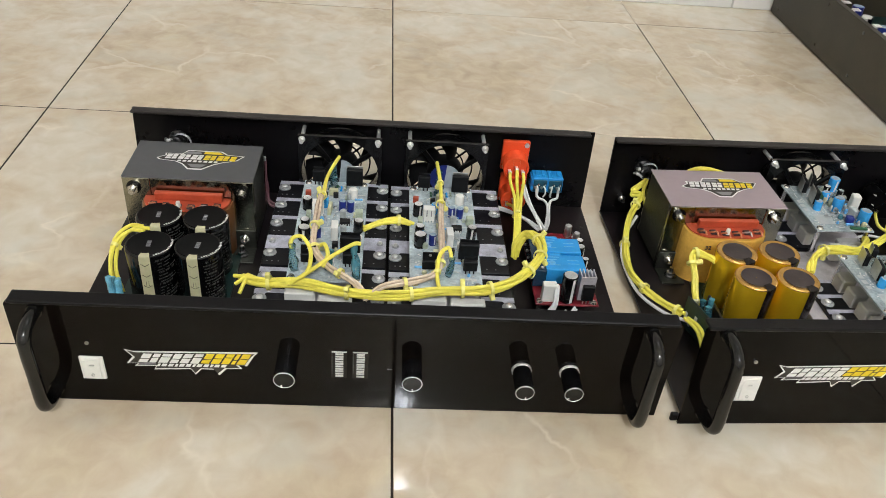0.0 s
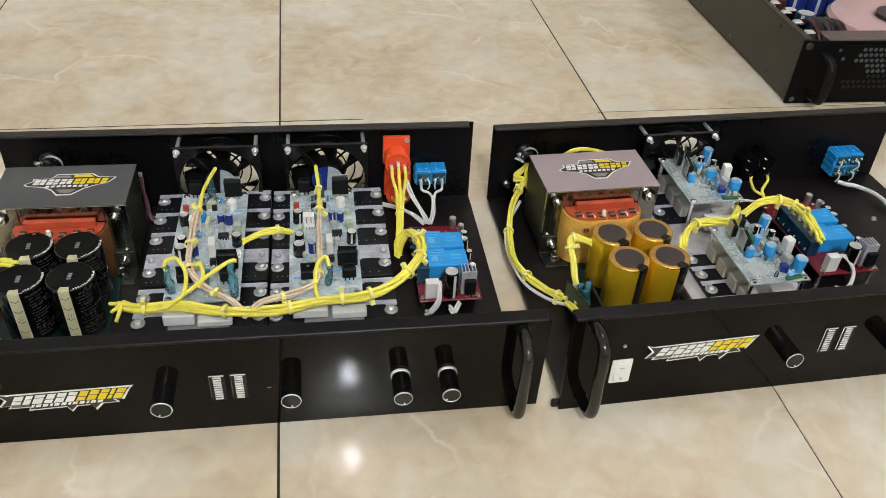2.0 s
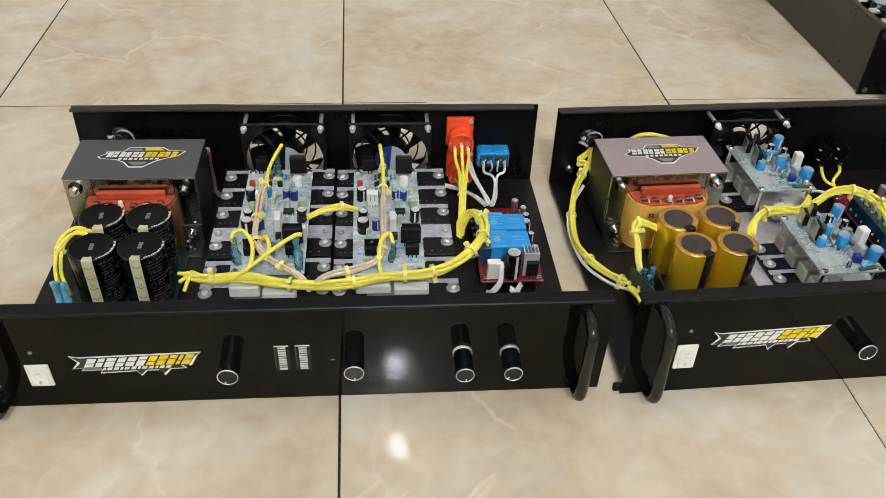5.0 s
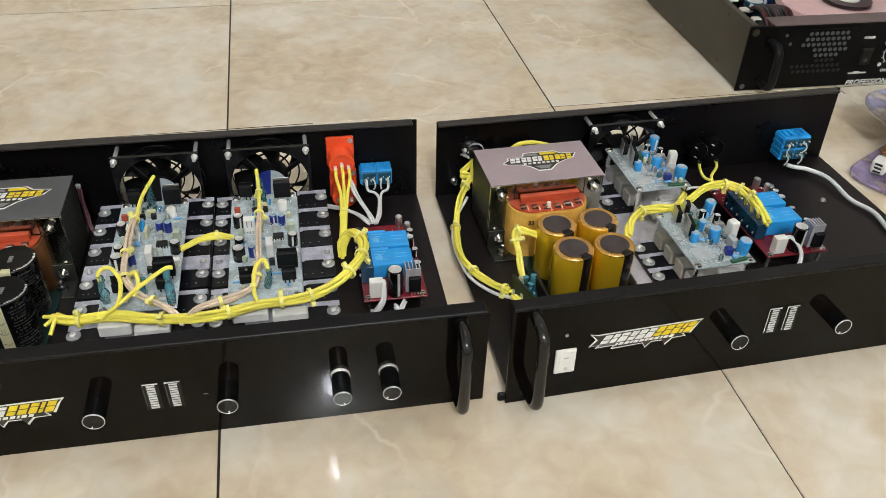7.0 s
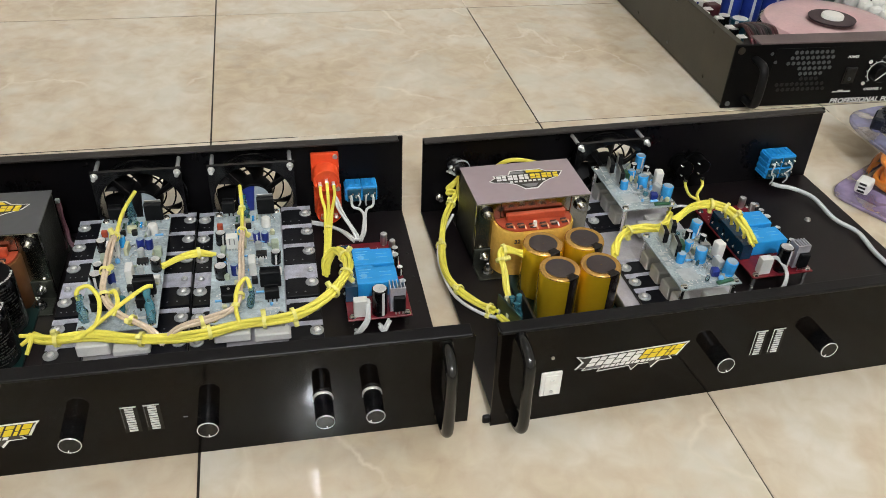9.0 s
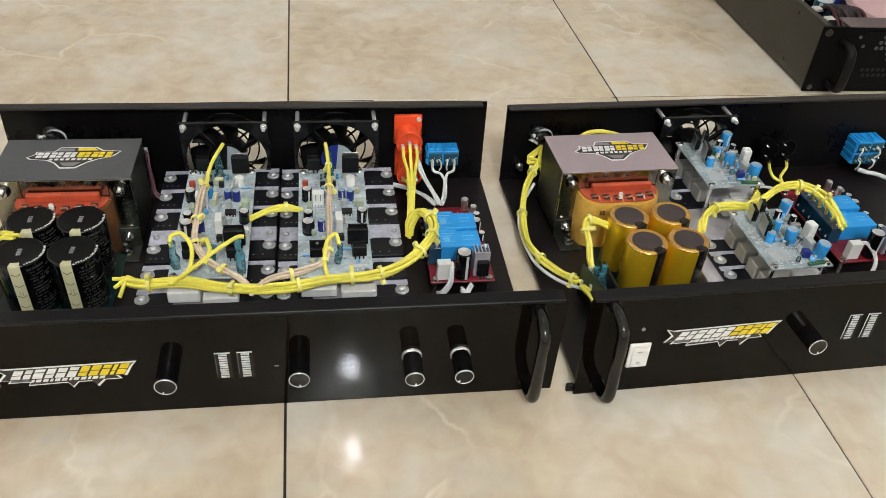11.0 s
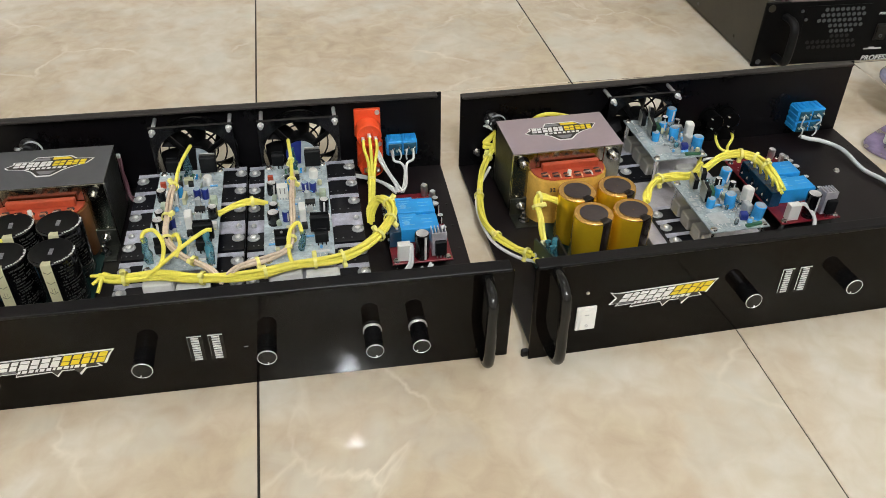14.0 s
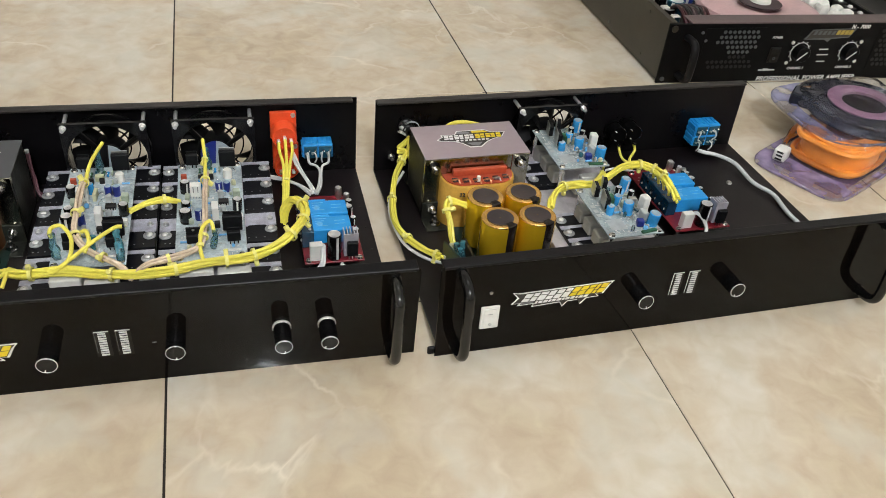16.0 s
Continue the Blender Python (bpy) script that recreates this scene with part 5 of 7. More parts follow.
def cable_gland(parent, u, w, v):
    """A ribbed gland with a loose clear ring and wire ends."""
    bm = B()
    add_lathe(bm, (u, v, w), [(0.0085, 0), (0.0085, 0.003), (0.0062, 0.0045), (0.0062, 0.011), (0.0045, 0.012), (0.0038, 0.016), (0.002, 0.016)], "-y", 18)
    for k in range(6):
        a = math.pi / 3 * k + 0.2
        add_box(bm, u + 0.0068 * math.cos(a) - 0.0013, u + 0.0068 * math.cos(a) + 0.0013, v - 0.0075, v - 0.003, w + 0.0068 * math.sin(a) - 0.0013, w + 0.0068 * math.sin(a) + 0.0013, 0.0004)
    ob = part("cable_gland", bm, MATTE, parent, "dark ribbed cable gland")
    ring = B()
    add_lathe(ring, (u + 0.004, v - 0.006, w - 0.001), [(0.0088, 0), (0.0096, 0.0004), (0.0096, 0.0024), (0.0088, 0.0028), (0.0084, 0.0014), (0.0088, 0)], "-y", 24)
    part("lock_ring", ring, NYLON, ob, "clear lock ring")
    rnd = random.Random(int(u * 10000))
    for k in range(6):
        tape = B()
        x, z = u - 0.009 + 0.0024 * (k % 3) + rnd.uniform(-0.001, 0.001), w - 0.004 + 0.005 * (k // 3) + rnd.uniform(-0.001, 0.001)
        pts = [(x, v - 0.006, z), (x + rnd.uniform(-0.002, 0.002), v - 0.010, z + rnd.uniform(0.001, 0.004)), (x + rnd.uniform(-0.003, 0.003), v - 0.013, z + rnd.uniform(-0.002, 0.003))]
        add_tube(tape, spline(pts, 4), rnd.uniform(0.0008, 0.0016), 7)
        part("wire_end", tape, ZINC if k % 2 else WIRE_W, ob)
    return ob


def round_socket(parent, u, w, v0):
    """A dead black round panel socket with soldered pins; a bright arc stands for its rim's highlight."""
    bm = B()
    add_cyl(bm, (u, v0, w), 0.0105, 0.0032, "-y", 32)
    add_cyl(bm, (u, v0, w), 0.0093, 0.0170, "-y", 32)
    ob = part("socket", bm, DEAD_BLACK, parent, "black round panel socket")
    lip = B()
    add_tube(lip, [Vector((u + 0.0094 * math.cos(radians(a)), v0 - 0.0185, w + 0.0094 * math.sin(radians(a)))) for a in range(-40, 61, 10)], 0.00035, 6)
    part("rim_highlight", lip, POLISHED, ob)
    tag = B()
    add_box(tag, u - 0.0016, u + 0.0016, v0 - 0.024, v0 - 0.012, w - 0.0098, w - 0.0090, 0.0003)
    add_cyl(tag, (u, v0 - 0.025, w - 0.0094), 0.0018, 0.004, "y", 10)
    part("solder_tag", tag, CHROME, ob)
    for dx, dz in ((-0.0070, 0.0070), (-0.0055, -0.0045)):
        pin = B()
        add_tube(pin, [Vector((u + dx, v0 - 0.0175, w + dz)), Vector((u + dx + 0.0022, v0 - 0.0210, w + dz - 0.0010))], 0.0009, 8)
        part("pin", pin, CHROME, ob)
    return ob


def chassis(amp, f0, f1, r0, r1, depth, height, tall, m_front, rear_lean, fans):
    """Base tray, leaning rear plate with fan openings, and the front panel. Returns the front panel's mesh."""
    base = B()
    a = [base.verts.new((x, y, z)) for z in (0.004, 0.006) for x, y in ((f0 + 0.004, 0.004), (f1 - 0.008, 0.004), (r1, depth), (r0, depth))]
    for q in ((0, 1, 2, 3), (7, 6, 5, 4), (0, 4, 5, 1), (1, 5, 6, 2), (2, 6, 7, 3), (3, 7, 4, 0)):
        base.faces.new([a[k] for k in q])
    tray = part("base_tray", base, TRAY, amp, "flat black sheet-metal base tray")
    for x in (f0 + 0.030, f1 - 0.036):
        for y in (0.03, depth - 0.03):
            foot = B()
            add_cyl(foot, (x, y, 0.0), 0.008, 0.0042, "z", 18)
            part("foot", foot, RUBBER, tray)
    for k in range(7):
        s = B()
        add_cyl(s, (r1 - 0.006, 0.03 + 0.036 * k, 0.006), 0.0011, 0.0005, "z", 10)
        part("rivet", s, MATTE, tray)
    rear = B()
    plate_with_holes(rear, r0, r1, 0.004, height, 0.0, 0.002, [(cu, cw, 0.0365, 0.0395) for cu, cw in fans])
    add_box(rear, r0 + 0.0004, r1 - 0.0050, -0.0085, 0.0024, height - 0.002, height + 0.0006, 0.0010, 1, seg=3)
    for cu, cw in fans:
        guard(rear, cu, cw, 0.0365, 0.0004, 0.0016)
    m_rear = Matrix.Translation((0, depth, 0)) @ pose(0, 0, 0, -rear_lean, 0, 0)
    back = part("rear_panel", rear, [SATIN, EDGE_R], amp, "black rear plate with folded top edge", m_rear)
    front = B()
    c = 0.0035
    arc = [(radians(90 * k / 5)) for k in range(6)]
    top = [(f1 - c + c * math.cos(a), tall - c + c * math.sin(a)) for a in arc] + [(f0 + c - c * math.sin(a), tall - c + c * math.cos(a)) for a in arc]
    add_poly(front, [(f0, 0.0006), (f1, 0.0006), *top], 0.0, 0.002)
    add_box(front, f0 + 0.002, f1 - 0.002, -0.0006, 0.0115, tall - 0.0024, tall + 0.0006, 0.0011, 1, seg=3)
    pan = part("front_panel", front, [GLOSS, EDGE], amp, "gloss black front panel with folded top edge", m_front)
    return pan, back


amp_1 = thing("amplifier", pose(-0.2555, -0.4575, 0, 0, 0, -0.8), "open black rack power amplifier with black capacitors on the tiles", "amplifier", "home-built amplifiers")
amp_2 = thing("amplifier", pose(0.212, -0.4705, 0, 0, 0, 1.8), "open black rack power amplifier with gold capacitors on the tiles", "amplifier", "home-built amplifiers")

# the amplifier with the black capacitors
D1, H1 = 0.284, 0.0905
FANS1 = [(0.1992, 0.0448), (0.3010, 0.0448)]
front_1, rear_1 = chassis(amp_1, -0.0025, 0.4545, 0.002, 0.447, D1, H1, 0.0930, pose(0, 0.0003, 0, 1.64, 0, 0), 2.4, FANS1)
handle(front_1, 0.0165, 0.0120, 0.0855, 0.0235, 0.0044)
handle(front_1, 0.4335, 0.0120, 0.0855, 0.0235, 0.0044)
rocker_switch(front_1, 0.0374, 0.0538, 0.0238, 0.0456)
led = B()
add_cyl(led, (0.0453, -0.0005, 0.0581), 0.0014, 0.001, "-y", 14)
part("indicator", led, ZINC, front_1)
# small grey mark on the panel, left of the second knob
bm = B()
add_box(bm, 0.2502, 0.2534, -0.0004, 0.0, 0.0408, 0.0418, 0.0002)
part("pale_mark", bm, PAINT_G, front_1)
front_logo(front_1, 0.0690, 0.1600, 0.0300, 0.0535)
level_meter(front_1, 0.2110, 0.0322, 0.0577, 0.0220, FAINT)
level_meter(front_1, 0.2259, 0.0322, 0.0577, 0.0220, FAINT)
knob(front_1, 0.1797, 0.0452, 0.0074, 0.0180, 20)
knob(front_1, 0.2677, 0.0457, 0.0072, 0.0185, -4)
knob(front_1, 0.3463, 0.0456, 0.0067, 0.0236, -12, True)
knob(front_1, 0.3812, 0.0450, 0.0067, 0.0232, 42, True)
cooling_fan(amp_1, *FANS1[0], 0.262, D1, "black axial cooling fan bolted to the rear plate")
cooling_fan(amp_1, *FANS1[1], 0.262, D1, "black axial cooling fan with a blue hub label")
transformer(amp_1, 0.018, 0.129, 0.187, 0.251, 0.0755, LABEL_A, TAPE_A, "grey laminated iron power transformer with printed top", ())
for u, v, s in ((0.0560, 0.1535, 4), (0.0945, 0.1520, -2), (0.0585, 0.1115, 2), (0.0965, 0.1120, -3)):
    big_capacitor(amp_1, u, v, 0.0615, 0.0188, False, s)
bm = B()
add_box(bm, 0.030, 0.118, 0.088, 0.172, 0.0072, 0.0088)
part("capacitor_board", bm, PCB_D, amp_1)
for u0, u1 in ((0.1432, 0.2462), (0.2492, 0.3518)):
    transistor_plate(amp_1, u0, u1, 0.066, 0.262, 0.0285)
for v in (0.2475, 0.2172, 0.1868, 0.1418, 0.1088, 0.0800):
    for u, s, dv in ((0.1477, 1, 0.0024), (0.2410, -1, 0.0042), (0.2545, 1, 0.0020), (0.3474, -1, 0.0026)):
        flat_transistor(amp_1, u, v + dv, 0.0288, s, 0.028, 0.0186 if v == 0.1418 else 0.0050, 0.0172)
driver_board(amp_1, 0.1685, 0.2275, 0.0845, 0.2360, 0.0500, 3)
driver_board(amp_1, 0.2658, 0.3245, 0.0815, 0.2340, 0.0500, 9)
for u0, u1, v0, v1, h in ((0.168, 0.192, 0.0765, 0.095, 0.0105), (0.194, 0.221, 0.0735, 0.082, 0.0062), (0.268, 0.296, 0.077, 0.092, 0.0085), (0.299, 0.327, 0.0745, 0.084, 0.0072)):
    bm = B()
    add_box(bm, u0, u1, v0, v1, 0.034, 0.034 + h, 0.001)
    part("cement_resistor", bm, CEMENT, amp_1, "white cement power resistor")
relay_board(amp_1, 0.3745, 0.4290, 0.1067, 0.2140, 0.0175)
outlet(amp_1, 0.3700, 0.0655, D1 + 0.0005, ORANGE, "orange-red panel socket with solder tags")
outlet(amp_1, 0.3715, 0.0290, D1, ORANGE, "orange-red panel socket with solder tags")
jack_block(amp_1, 0.3890, 0.4195, 0.0315, 0.0480, 0.2675, D1 + 0.0003, 2, 1, "blue jack with soldered lugs")
harness(amp_1, "lead_wire", [(0.1262, 0.2660, 0.0550), (0.1268, 0.2640, 0.0440), (0.1278, 0.2620, 0.0300), (0.1290, 0.2590, 0.0180), (0.1320, 0.2560, 0.0120), (0.1390, 0.2530, 0.0100)], 0.0012, 3, LEAD_PINK, (), "dusky pink lead wires", seed=31)
bm = B()
add_box(bm, 0.1242, 0.1284, 0.2640, 0.2682, 0.0530, 0.0572, 0.0008)
part("lead_connector", bm, NYLON_GREY, amp_1, "small pale plug")
cable_gland(amp_1, 0.0430, 0.0620, D1 + 0.002)
Z = 0.052
harness(amp_1, "wire_harness", [(0.136, 0.091, 0.047), (0.152, 0.082, 0.050), (0.183, 0.080, Z), (0.210, 0.073, Z), (0.233, 0.069, Z), (0.262, 0.071, Z), (0.290, 0.077, Z), (0.325, 0.080, 0.053), (0.352, 0.092, 0.055), (0.371, 0.113, 0.058), (0.378, 0.138, 0.058), (0.370, 0.158, 0.055), (0.3615, 0.158, 0.045), (0.3600, 0.155, 0.033)], 0.00175, 5, WIRE_Y, (0.09, 0.26, 0.40, 0.50, 0.56, 0.66, 0.73, 0.80), "laced bundle of yellow wires", seed=4)
for k in range(3):
    e = k - 1
    harness(amp_1, "yellow_wire", [(0.3600 + 0.0016 * e, 0.156, 0.034), (0.3635 + 0.0018 * e, 0.178, 0.042), (0.3665 + 0.0022 * e, 0.205, 0.046), (0.3690 + 0.0034 * e, 0.230, 0.049), (0.3700 + 0.0064 * e, 0.250, 0.052), (0.3700 + 0.0064 * e, 0.2590, 0.0570 + (0.0035 if k == 1 else 0))], 0.0016, 1, WIRE_Y, (0.42,) if k == 1 else (), "yellow wire soldered to the upper socket")
for k in range(2):
    harness(amp_1, "yellow_wire", [(0.3655 + 0.003 * k, 0.208, 0.044), (0.3660 + 0.004 * k, 0.232, 0.036), (0.3655 + 0.0060 * k, 0.249, 0.027), (0.3655 + 0.0064 * k, 0.2590, 0.0215)], 0.0016, 1, WIRE_Y, (), "yellow wire soldered to the lower socket")
harness(amp_1, "signal_wire", [(0.2320, 0.068, 0.049), (0.2220, 0.077, 0.058), (0.2000, 0.092, 0.062), (0.1890, 0.108, 0.067), (0.1870, 0.135, 0.070), (0.1880, 0.168, 0.071), (0.1895, 0.195, 0.068)], 0.0014, 3, WIRE_C, (0.25, 0.5, 0.68, 0.92), "clear-sheathed twisted copper wires", seed=6)
harness(amp_1, "signal_wire", [(0.2320, 0.068, 0.049), (0.2450, 0.072, 0.058), (0.2700, 0.079, 0.060), (0.2870, 0.088, 0.062), (0.2905, 0.110, 0.067), (0.2915, 0.150, 0.070), (0.2925, 0.190, 0.069)], 0.0014, 3, WIRE_C, (0.28, 0.6, 0.95), "clear-sheathed twisted copper wires", seed=7)
harness(amp_1, "yellow_wire", [(0.1900, 0.180, 0.070), (0.1910, 0.205, 0.072), (0.1945, 0.222, 0.074), (0.2000, 0.240, 0.076)], 0.0017, 1, WIRE_Y, (), "single thick yellow wire")
harness(amp_1, "yellow_wire", [(0.2925, 0.175, 0.072), (0.2925, 0.205, 0.074), (0.2915, 0.225, 0.075), (0.2905, 0.240, 0.075)], 0.0017, 1, WIRE_Y, (0.35,), "single thick yellow wire")
harness(amp_1, "yellow_wire", [(0.1700, 0.079, 0.052), (0.1850, 0.083, 0.060), (0.1870, 0.100, 0.068), (0.1800, 0.111, 0.074), (0.1735, 0.109, 0.0755), (0.1708, 0.1055, 0.073), (0.1716, 0.1035, 0.068)], 0.0017, 1, WIRE_Y, (), "single looped yellow wire")
for foot, tip in (((0.1742, 0.0960, 0.0516), (0.1714, 0.1055, 0.0720)), ((0.2238, 0.0880, 0.0516), (0.2205, 0.1090, 0.0720))):
    crumpled_sleeve(amp_1, "heatshrink_sleeve", foot, tip, 0.0038, SLEEVE_B, "bluish crumpled heat-shrink sleeve")
harness(amp_1, "yellow_wire", [(0.1720, 0.078, 0.052), (0.1900, 0.086, 0.062), (0.2050, 0.097, 0.068), (0.2200, 0.106, 0.073), (0.2260, 0.107, 0.073)], 0.0017, 1, WIRE_Y, (), "single yellow wire")
harness(amp_1, "yellow_wire", [(0.1970, 0.089, 0.062), (0.2005, 0.097, 0.068), (0.1975, 0.108, 0.070), (0.1940, 0.110, 0.068)], 0.0017, 1, WIRE_Y, (), "single yellow wire")
harness(amp_1, "yellow_wire", [(0.2890, 0.077, 0.054), (0.2870, 0.085, 0.062), (0.2890, 0.100, 0.070), (0.2960, 0.107, 0.073), (0.2990, 0.100, 0.066)], 0.0017, 1, WIRE_Y, (0.3,), "single yellow wire")
harness(amp_1, "wire_harness", [(0.2270, 0.155, 0.055), (0.2400, 0.160, 0.058), (0.2560, 0.163, 0.060), (0.2680, 0.165, 0.056)], 0.0016, 3, WIRE_Y, (0.7,), "short bundle of yellow wires", seed=8)
for tip in ((0.127, 0.094, 0.046), (0.130, 0.099, 0.040), (0.129, 0.086, 0.044), (0.133, 0.079, 0.040)):
    harness(amp_1, "yellow_wire", [(0.148, 0.083, 0.050), (0.139, 0.088, 0.050), tip], 0.0016, 1, WIRE_Y, (), "single yellow wire")
for k, (du, dv) in enumerate(((0, 0), (0.003, 0.004), (-0.002, 0.007))):
    harness(amp_1, "yellow_wire", [(0.050 + du, 0.130 + dv, 0.060), (0.037 + du, 0.134 + dv, 0.057), (0.0275 + du, 0.122 + dv, 0.051), (0.0275 + du, 0.104 + dv, 0.038), (0.033 + du, 0.096 + dv, 0.020)], 0.0016, 1, WIRE_Y, (0.5,) if k == 0 else (), "yellow wire at the capacitors")
for k, (u, v, h) in enumerate(((0.0330, 0.0830, 0.044), (0.0385, 0.0860, 0.040), (0.0320, 0.0920, 0.036))):
    crumpled_sleeve(amp_1, "heatshrink_sleeve", (u, v, 0.010), (u - 0.002, v + 0.006, h), 0.0034, SLEEVE_L, "light blue crumpled heat-shrink sleeve")
for k, pts in enumerate(([(0.3930, 0.2640, 0.038), (0.3945, 0.2600, 0.0305), (0.4010, 0.2575, 0.0285), (0.4040, 0.2500, 0.0255), (0.4005, 0.2300, 0.022), (0.3955, 0.212, 0.024)], [(0.4150, 0.2640, 0.038), (0.4140, 0.2600, 0.0305), (0.4080, 0.2575, 0.0285), (0.4055, 0.2500, 0.0255), (0.4030, 0.2300, 0.022), (0.3975, 0.212, 0.024)], [(0.376, 0.250, 0.050), (0.3805, 0.243, 0.040), (0.390, 0.230, 0.026), (0.3950, 0.214, 0.023)], [(0.349, 0.243, 0.028), (0.365, 0.245, 0.022), (0.380, 0.236, 0.020), (0.392, 0.215, 0.022)])):
    harness(amp_1, "white_wire", pts, 0.0013, 1 if k < 2 else 2, WIRE_W, (), "thin white signal wire", 0.8, seed=20 + k)
harness(amp_1, "white_wire", [(0.388, 0.118, 0.030), (0.391, 0.112, 0.034), (0.390, 0.104, 0.022), (0.384, 0.101, 0.012), (0.380, 0.104, 0.008)], 0.0014, 3, WIRE_W, (), "thin white wires at the relay board", seed=31)
harness(amp_1, "white_wire", [(0.400, 0.104, 0.014), (0.404, 0.101, 0.010), (0.409, 0.106, 0.016)], 0.0012, 3, WIRE_W, (), "thin white wires at the relay board", seed=32)

# the amplifier with the gold capacitors
D2, H2 = 0.284, 0.0895
FANS2 = [(0.2036, 0.0448)]
front_2, rear_2 = chassis(amp_2, 0.003, 0.470, 0.0115, 0.4625, D2, H2, 0.0925, pose(0, -0.0011, 0, 0, 0, -0.24) @ pose(0, 0, 0, -2.5, 0, 0), 2.2, FANS2)
bm = B()
add_box(bm, -0.0022, 0.0040, 0.0022, 0.0060, 0.0006, 0.0085, 0.0012)
part("corner_tab", bm, EDGE, front_2)
handle(front_2, 0.0195, 0.0125, 0.0868, 0.024, 0.0044)
handle(front_2, 0.4290, 0.0125, 0.0868, 0.024, 0.0044)
rocker_switch(front_2, 0.0393, 0.0558, 0.0256, 0.0492)
led = B()
add_cyl(led, (0.0465, -0.0005, 0.0628), 0.0014, 0.001, "-y", 14)
part("indicator", led, ZINC, front_2)
front_logo(front_2, 0.0655, 0.1578, 0.0384, 0.0603)
level_meter(front_2, 0.2149, 0.0356, 0.0604, 0.0240, WHITE)
level_meter(front_2, 0.2306, 0.0356, 0.0604, 0.0240, WHITE)
knob(front_2, 0.1825, 0.0458, 0.0071, 0.0176, -14)
knob(front_2, 0.2726, 0.0461, 0.0071, 0.0176, 24)
cooling_fan(amp_2, *FANS2[0], 0.262, D2, "black axial cooling fan bolted to the rear plate")
transformer(amp_2, 0.040, 0.149, 0.187, 0.251, 0.0755, LABEL_B, TAPE_B, "laminated iron power transformer with amber winding and mauve top", (("32", 0.0720), ("25", 0.0850)))
for u, v, s in ((0.0880, 0.1405, 20), (0.1273, 0.1415, 26), (0.0905, 0.1042, 24), (0.1272, 0.1030, 22)):
    big_capacitor(amp_2, u, v, 0.0605, 0.0178, True, s)
bm = B()
add_box(bm, 0.066, 0.150, 0.080, 0.164, 0.0072, 0.0088)
part("capacitor_board", bm, PCB_D, amp_2)
transistor_plate(amp_2, 0.150, 0.258, 0.055, 0.268, 0.0225)
bm = B()
add_box(bm, 0.1525, 0.1880, 0.1455, 0.1760, 0.0226, 0.0250, 0.0005)
part("clamp_plate", bm, ALU, amp_2, "bare aluminium plate")
for v in (0.2330, 0.2096, 0.1328, 0.1117, 0.0911, 0.0700):
    flat_transistor(amp_2, 0.1690, v, 0.0227, 1, 0.034, 0.0042)
voltage_board(amp_2, 0.1840, 0.2400, 0.1830, 0.2645, 0.0540, 12)
voltage_board(amp_2, 0.1842, 0.2400, 0.0630, 0.1450, 0.0540, 13)
for v in (0.250, 0.229, 0.208, 0.134, 0.113, 0.092, 0.073):
    bm = B()
    add_box(bm, 0.1865, 0.2000, v - 0.008, v + 0.008, 0.0232, 0.0400, 0.0012)
    part("cement_resistor", bm, CERAMIC, amp_2, "grey-white cement power resistor")
for u0, v0 in ((0.212, 0.183), (0.212, 0.066)):
    bm = B()
    add_box(bm, u0, u0 + 0.022, v0, v0 + 0.0095, 0.030, 0.042, 0.0012)
    part("cement_resistor", bm, CERAMIC, amp_2, "grey-white cement power resistor")
bm = B()
add_box(bm, 0.2020, 0.2290, 0.1745, 0.1865, 0.0262, 0.0400, 0.0016, seg=2)
part("cement_resistor", bm, CEMENT, amp_2, "white cement power resistor")
relay_board(amp_2, 0.2875, 0.3500, 0.1055, 0.2200, 0.0185)
round_socket(amp_2, 0.2945, 0.0395, D2 - 0.0002)
round_socket(amp_2, 0.3140, 0.0405, D2 - 0.0002)
jack_block(amp_2, 0.3958, 0.4275, 0.0185, 0.0462, 0.2645, D2 + 0.0003, 2, 2, "blue jack with soldered lugs")
cable_gland(amp_2, 0.0453, 0.0590, D2 + 0.002)
bm = B()
add_cyl(bm, (0.0288, D2 - 0.006, 0.0259), 0.0042, 0.006, "y", 6, smooth=False)
add_cyl(bm, (0.0288, D2 - 0.012, 0.0259), 0.002, 0.012, "y", 12)
part("earth_bolt", bm, CHROME, amp_2)
harness(amp_2, "wire_harness", [(0.0470, 0.272, 0.052), (0.0375, 0.270, 0.043), (0.0345, 0.2685, 0.0385), (0.0420, 0.262, 0.040), (0.0330, 0.250, 0.036), (0.0220, 0.231, 0.030), (0.0125, 0.203, 0.022), (0.0080, 0.166, 0.020), (0.0135, 0.139, 0.020), (0.0255, 0.1185, 0.020), (0.0370, 0.104, 0.021)], 0.0017, 3, WIRE_Y, (0.40, 0.60, 0.80, 0.97), "laced bundle of yellow wires round the edge", seed=41)
harness(amp_2, "white_wire", [(0.0330, 0.240, 0.030), (0.0160, 0.216, 0.023), (0.0070, 0.190, 0.0175), (0.0070, 0.155, 0.0150), (0.0120, 0.132, 0.0145), (0.0260, 0.112, 0.014), (0.0400, 0.096, 0.018), (0.0430, 0.080, 0.020)], 0.0015, 1, WIRE_W, (), "white mains wire beside the yellow bundle", seed=42)
harness(amp_2, "yellow_wire", [(0.0480, 0.272, 0.052), (0.0425, 0.262, 0.044), (0.0440, 0.250, 0.038), (0.0520, 0.258, 0.046)], 0.0017, 1, WIRE_Y, (), "yellow mains wire at the gland")
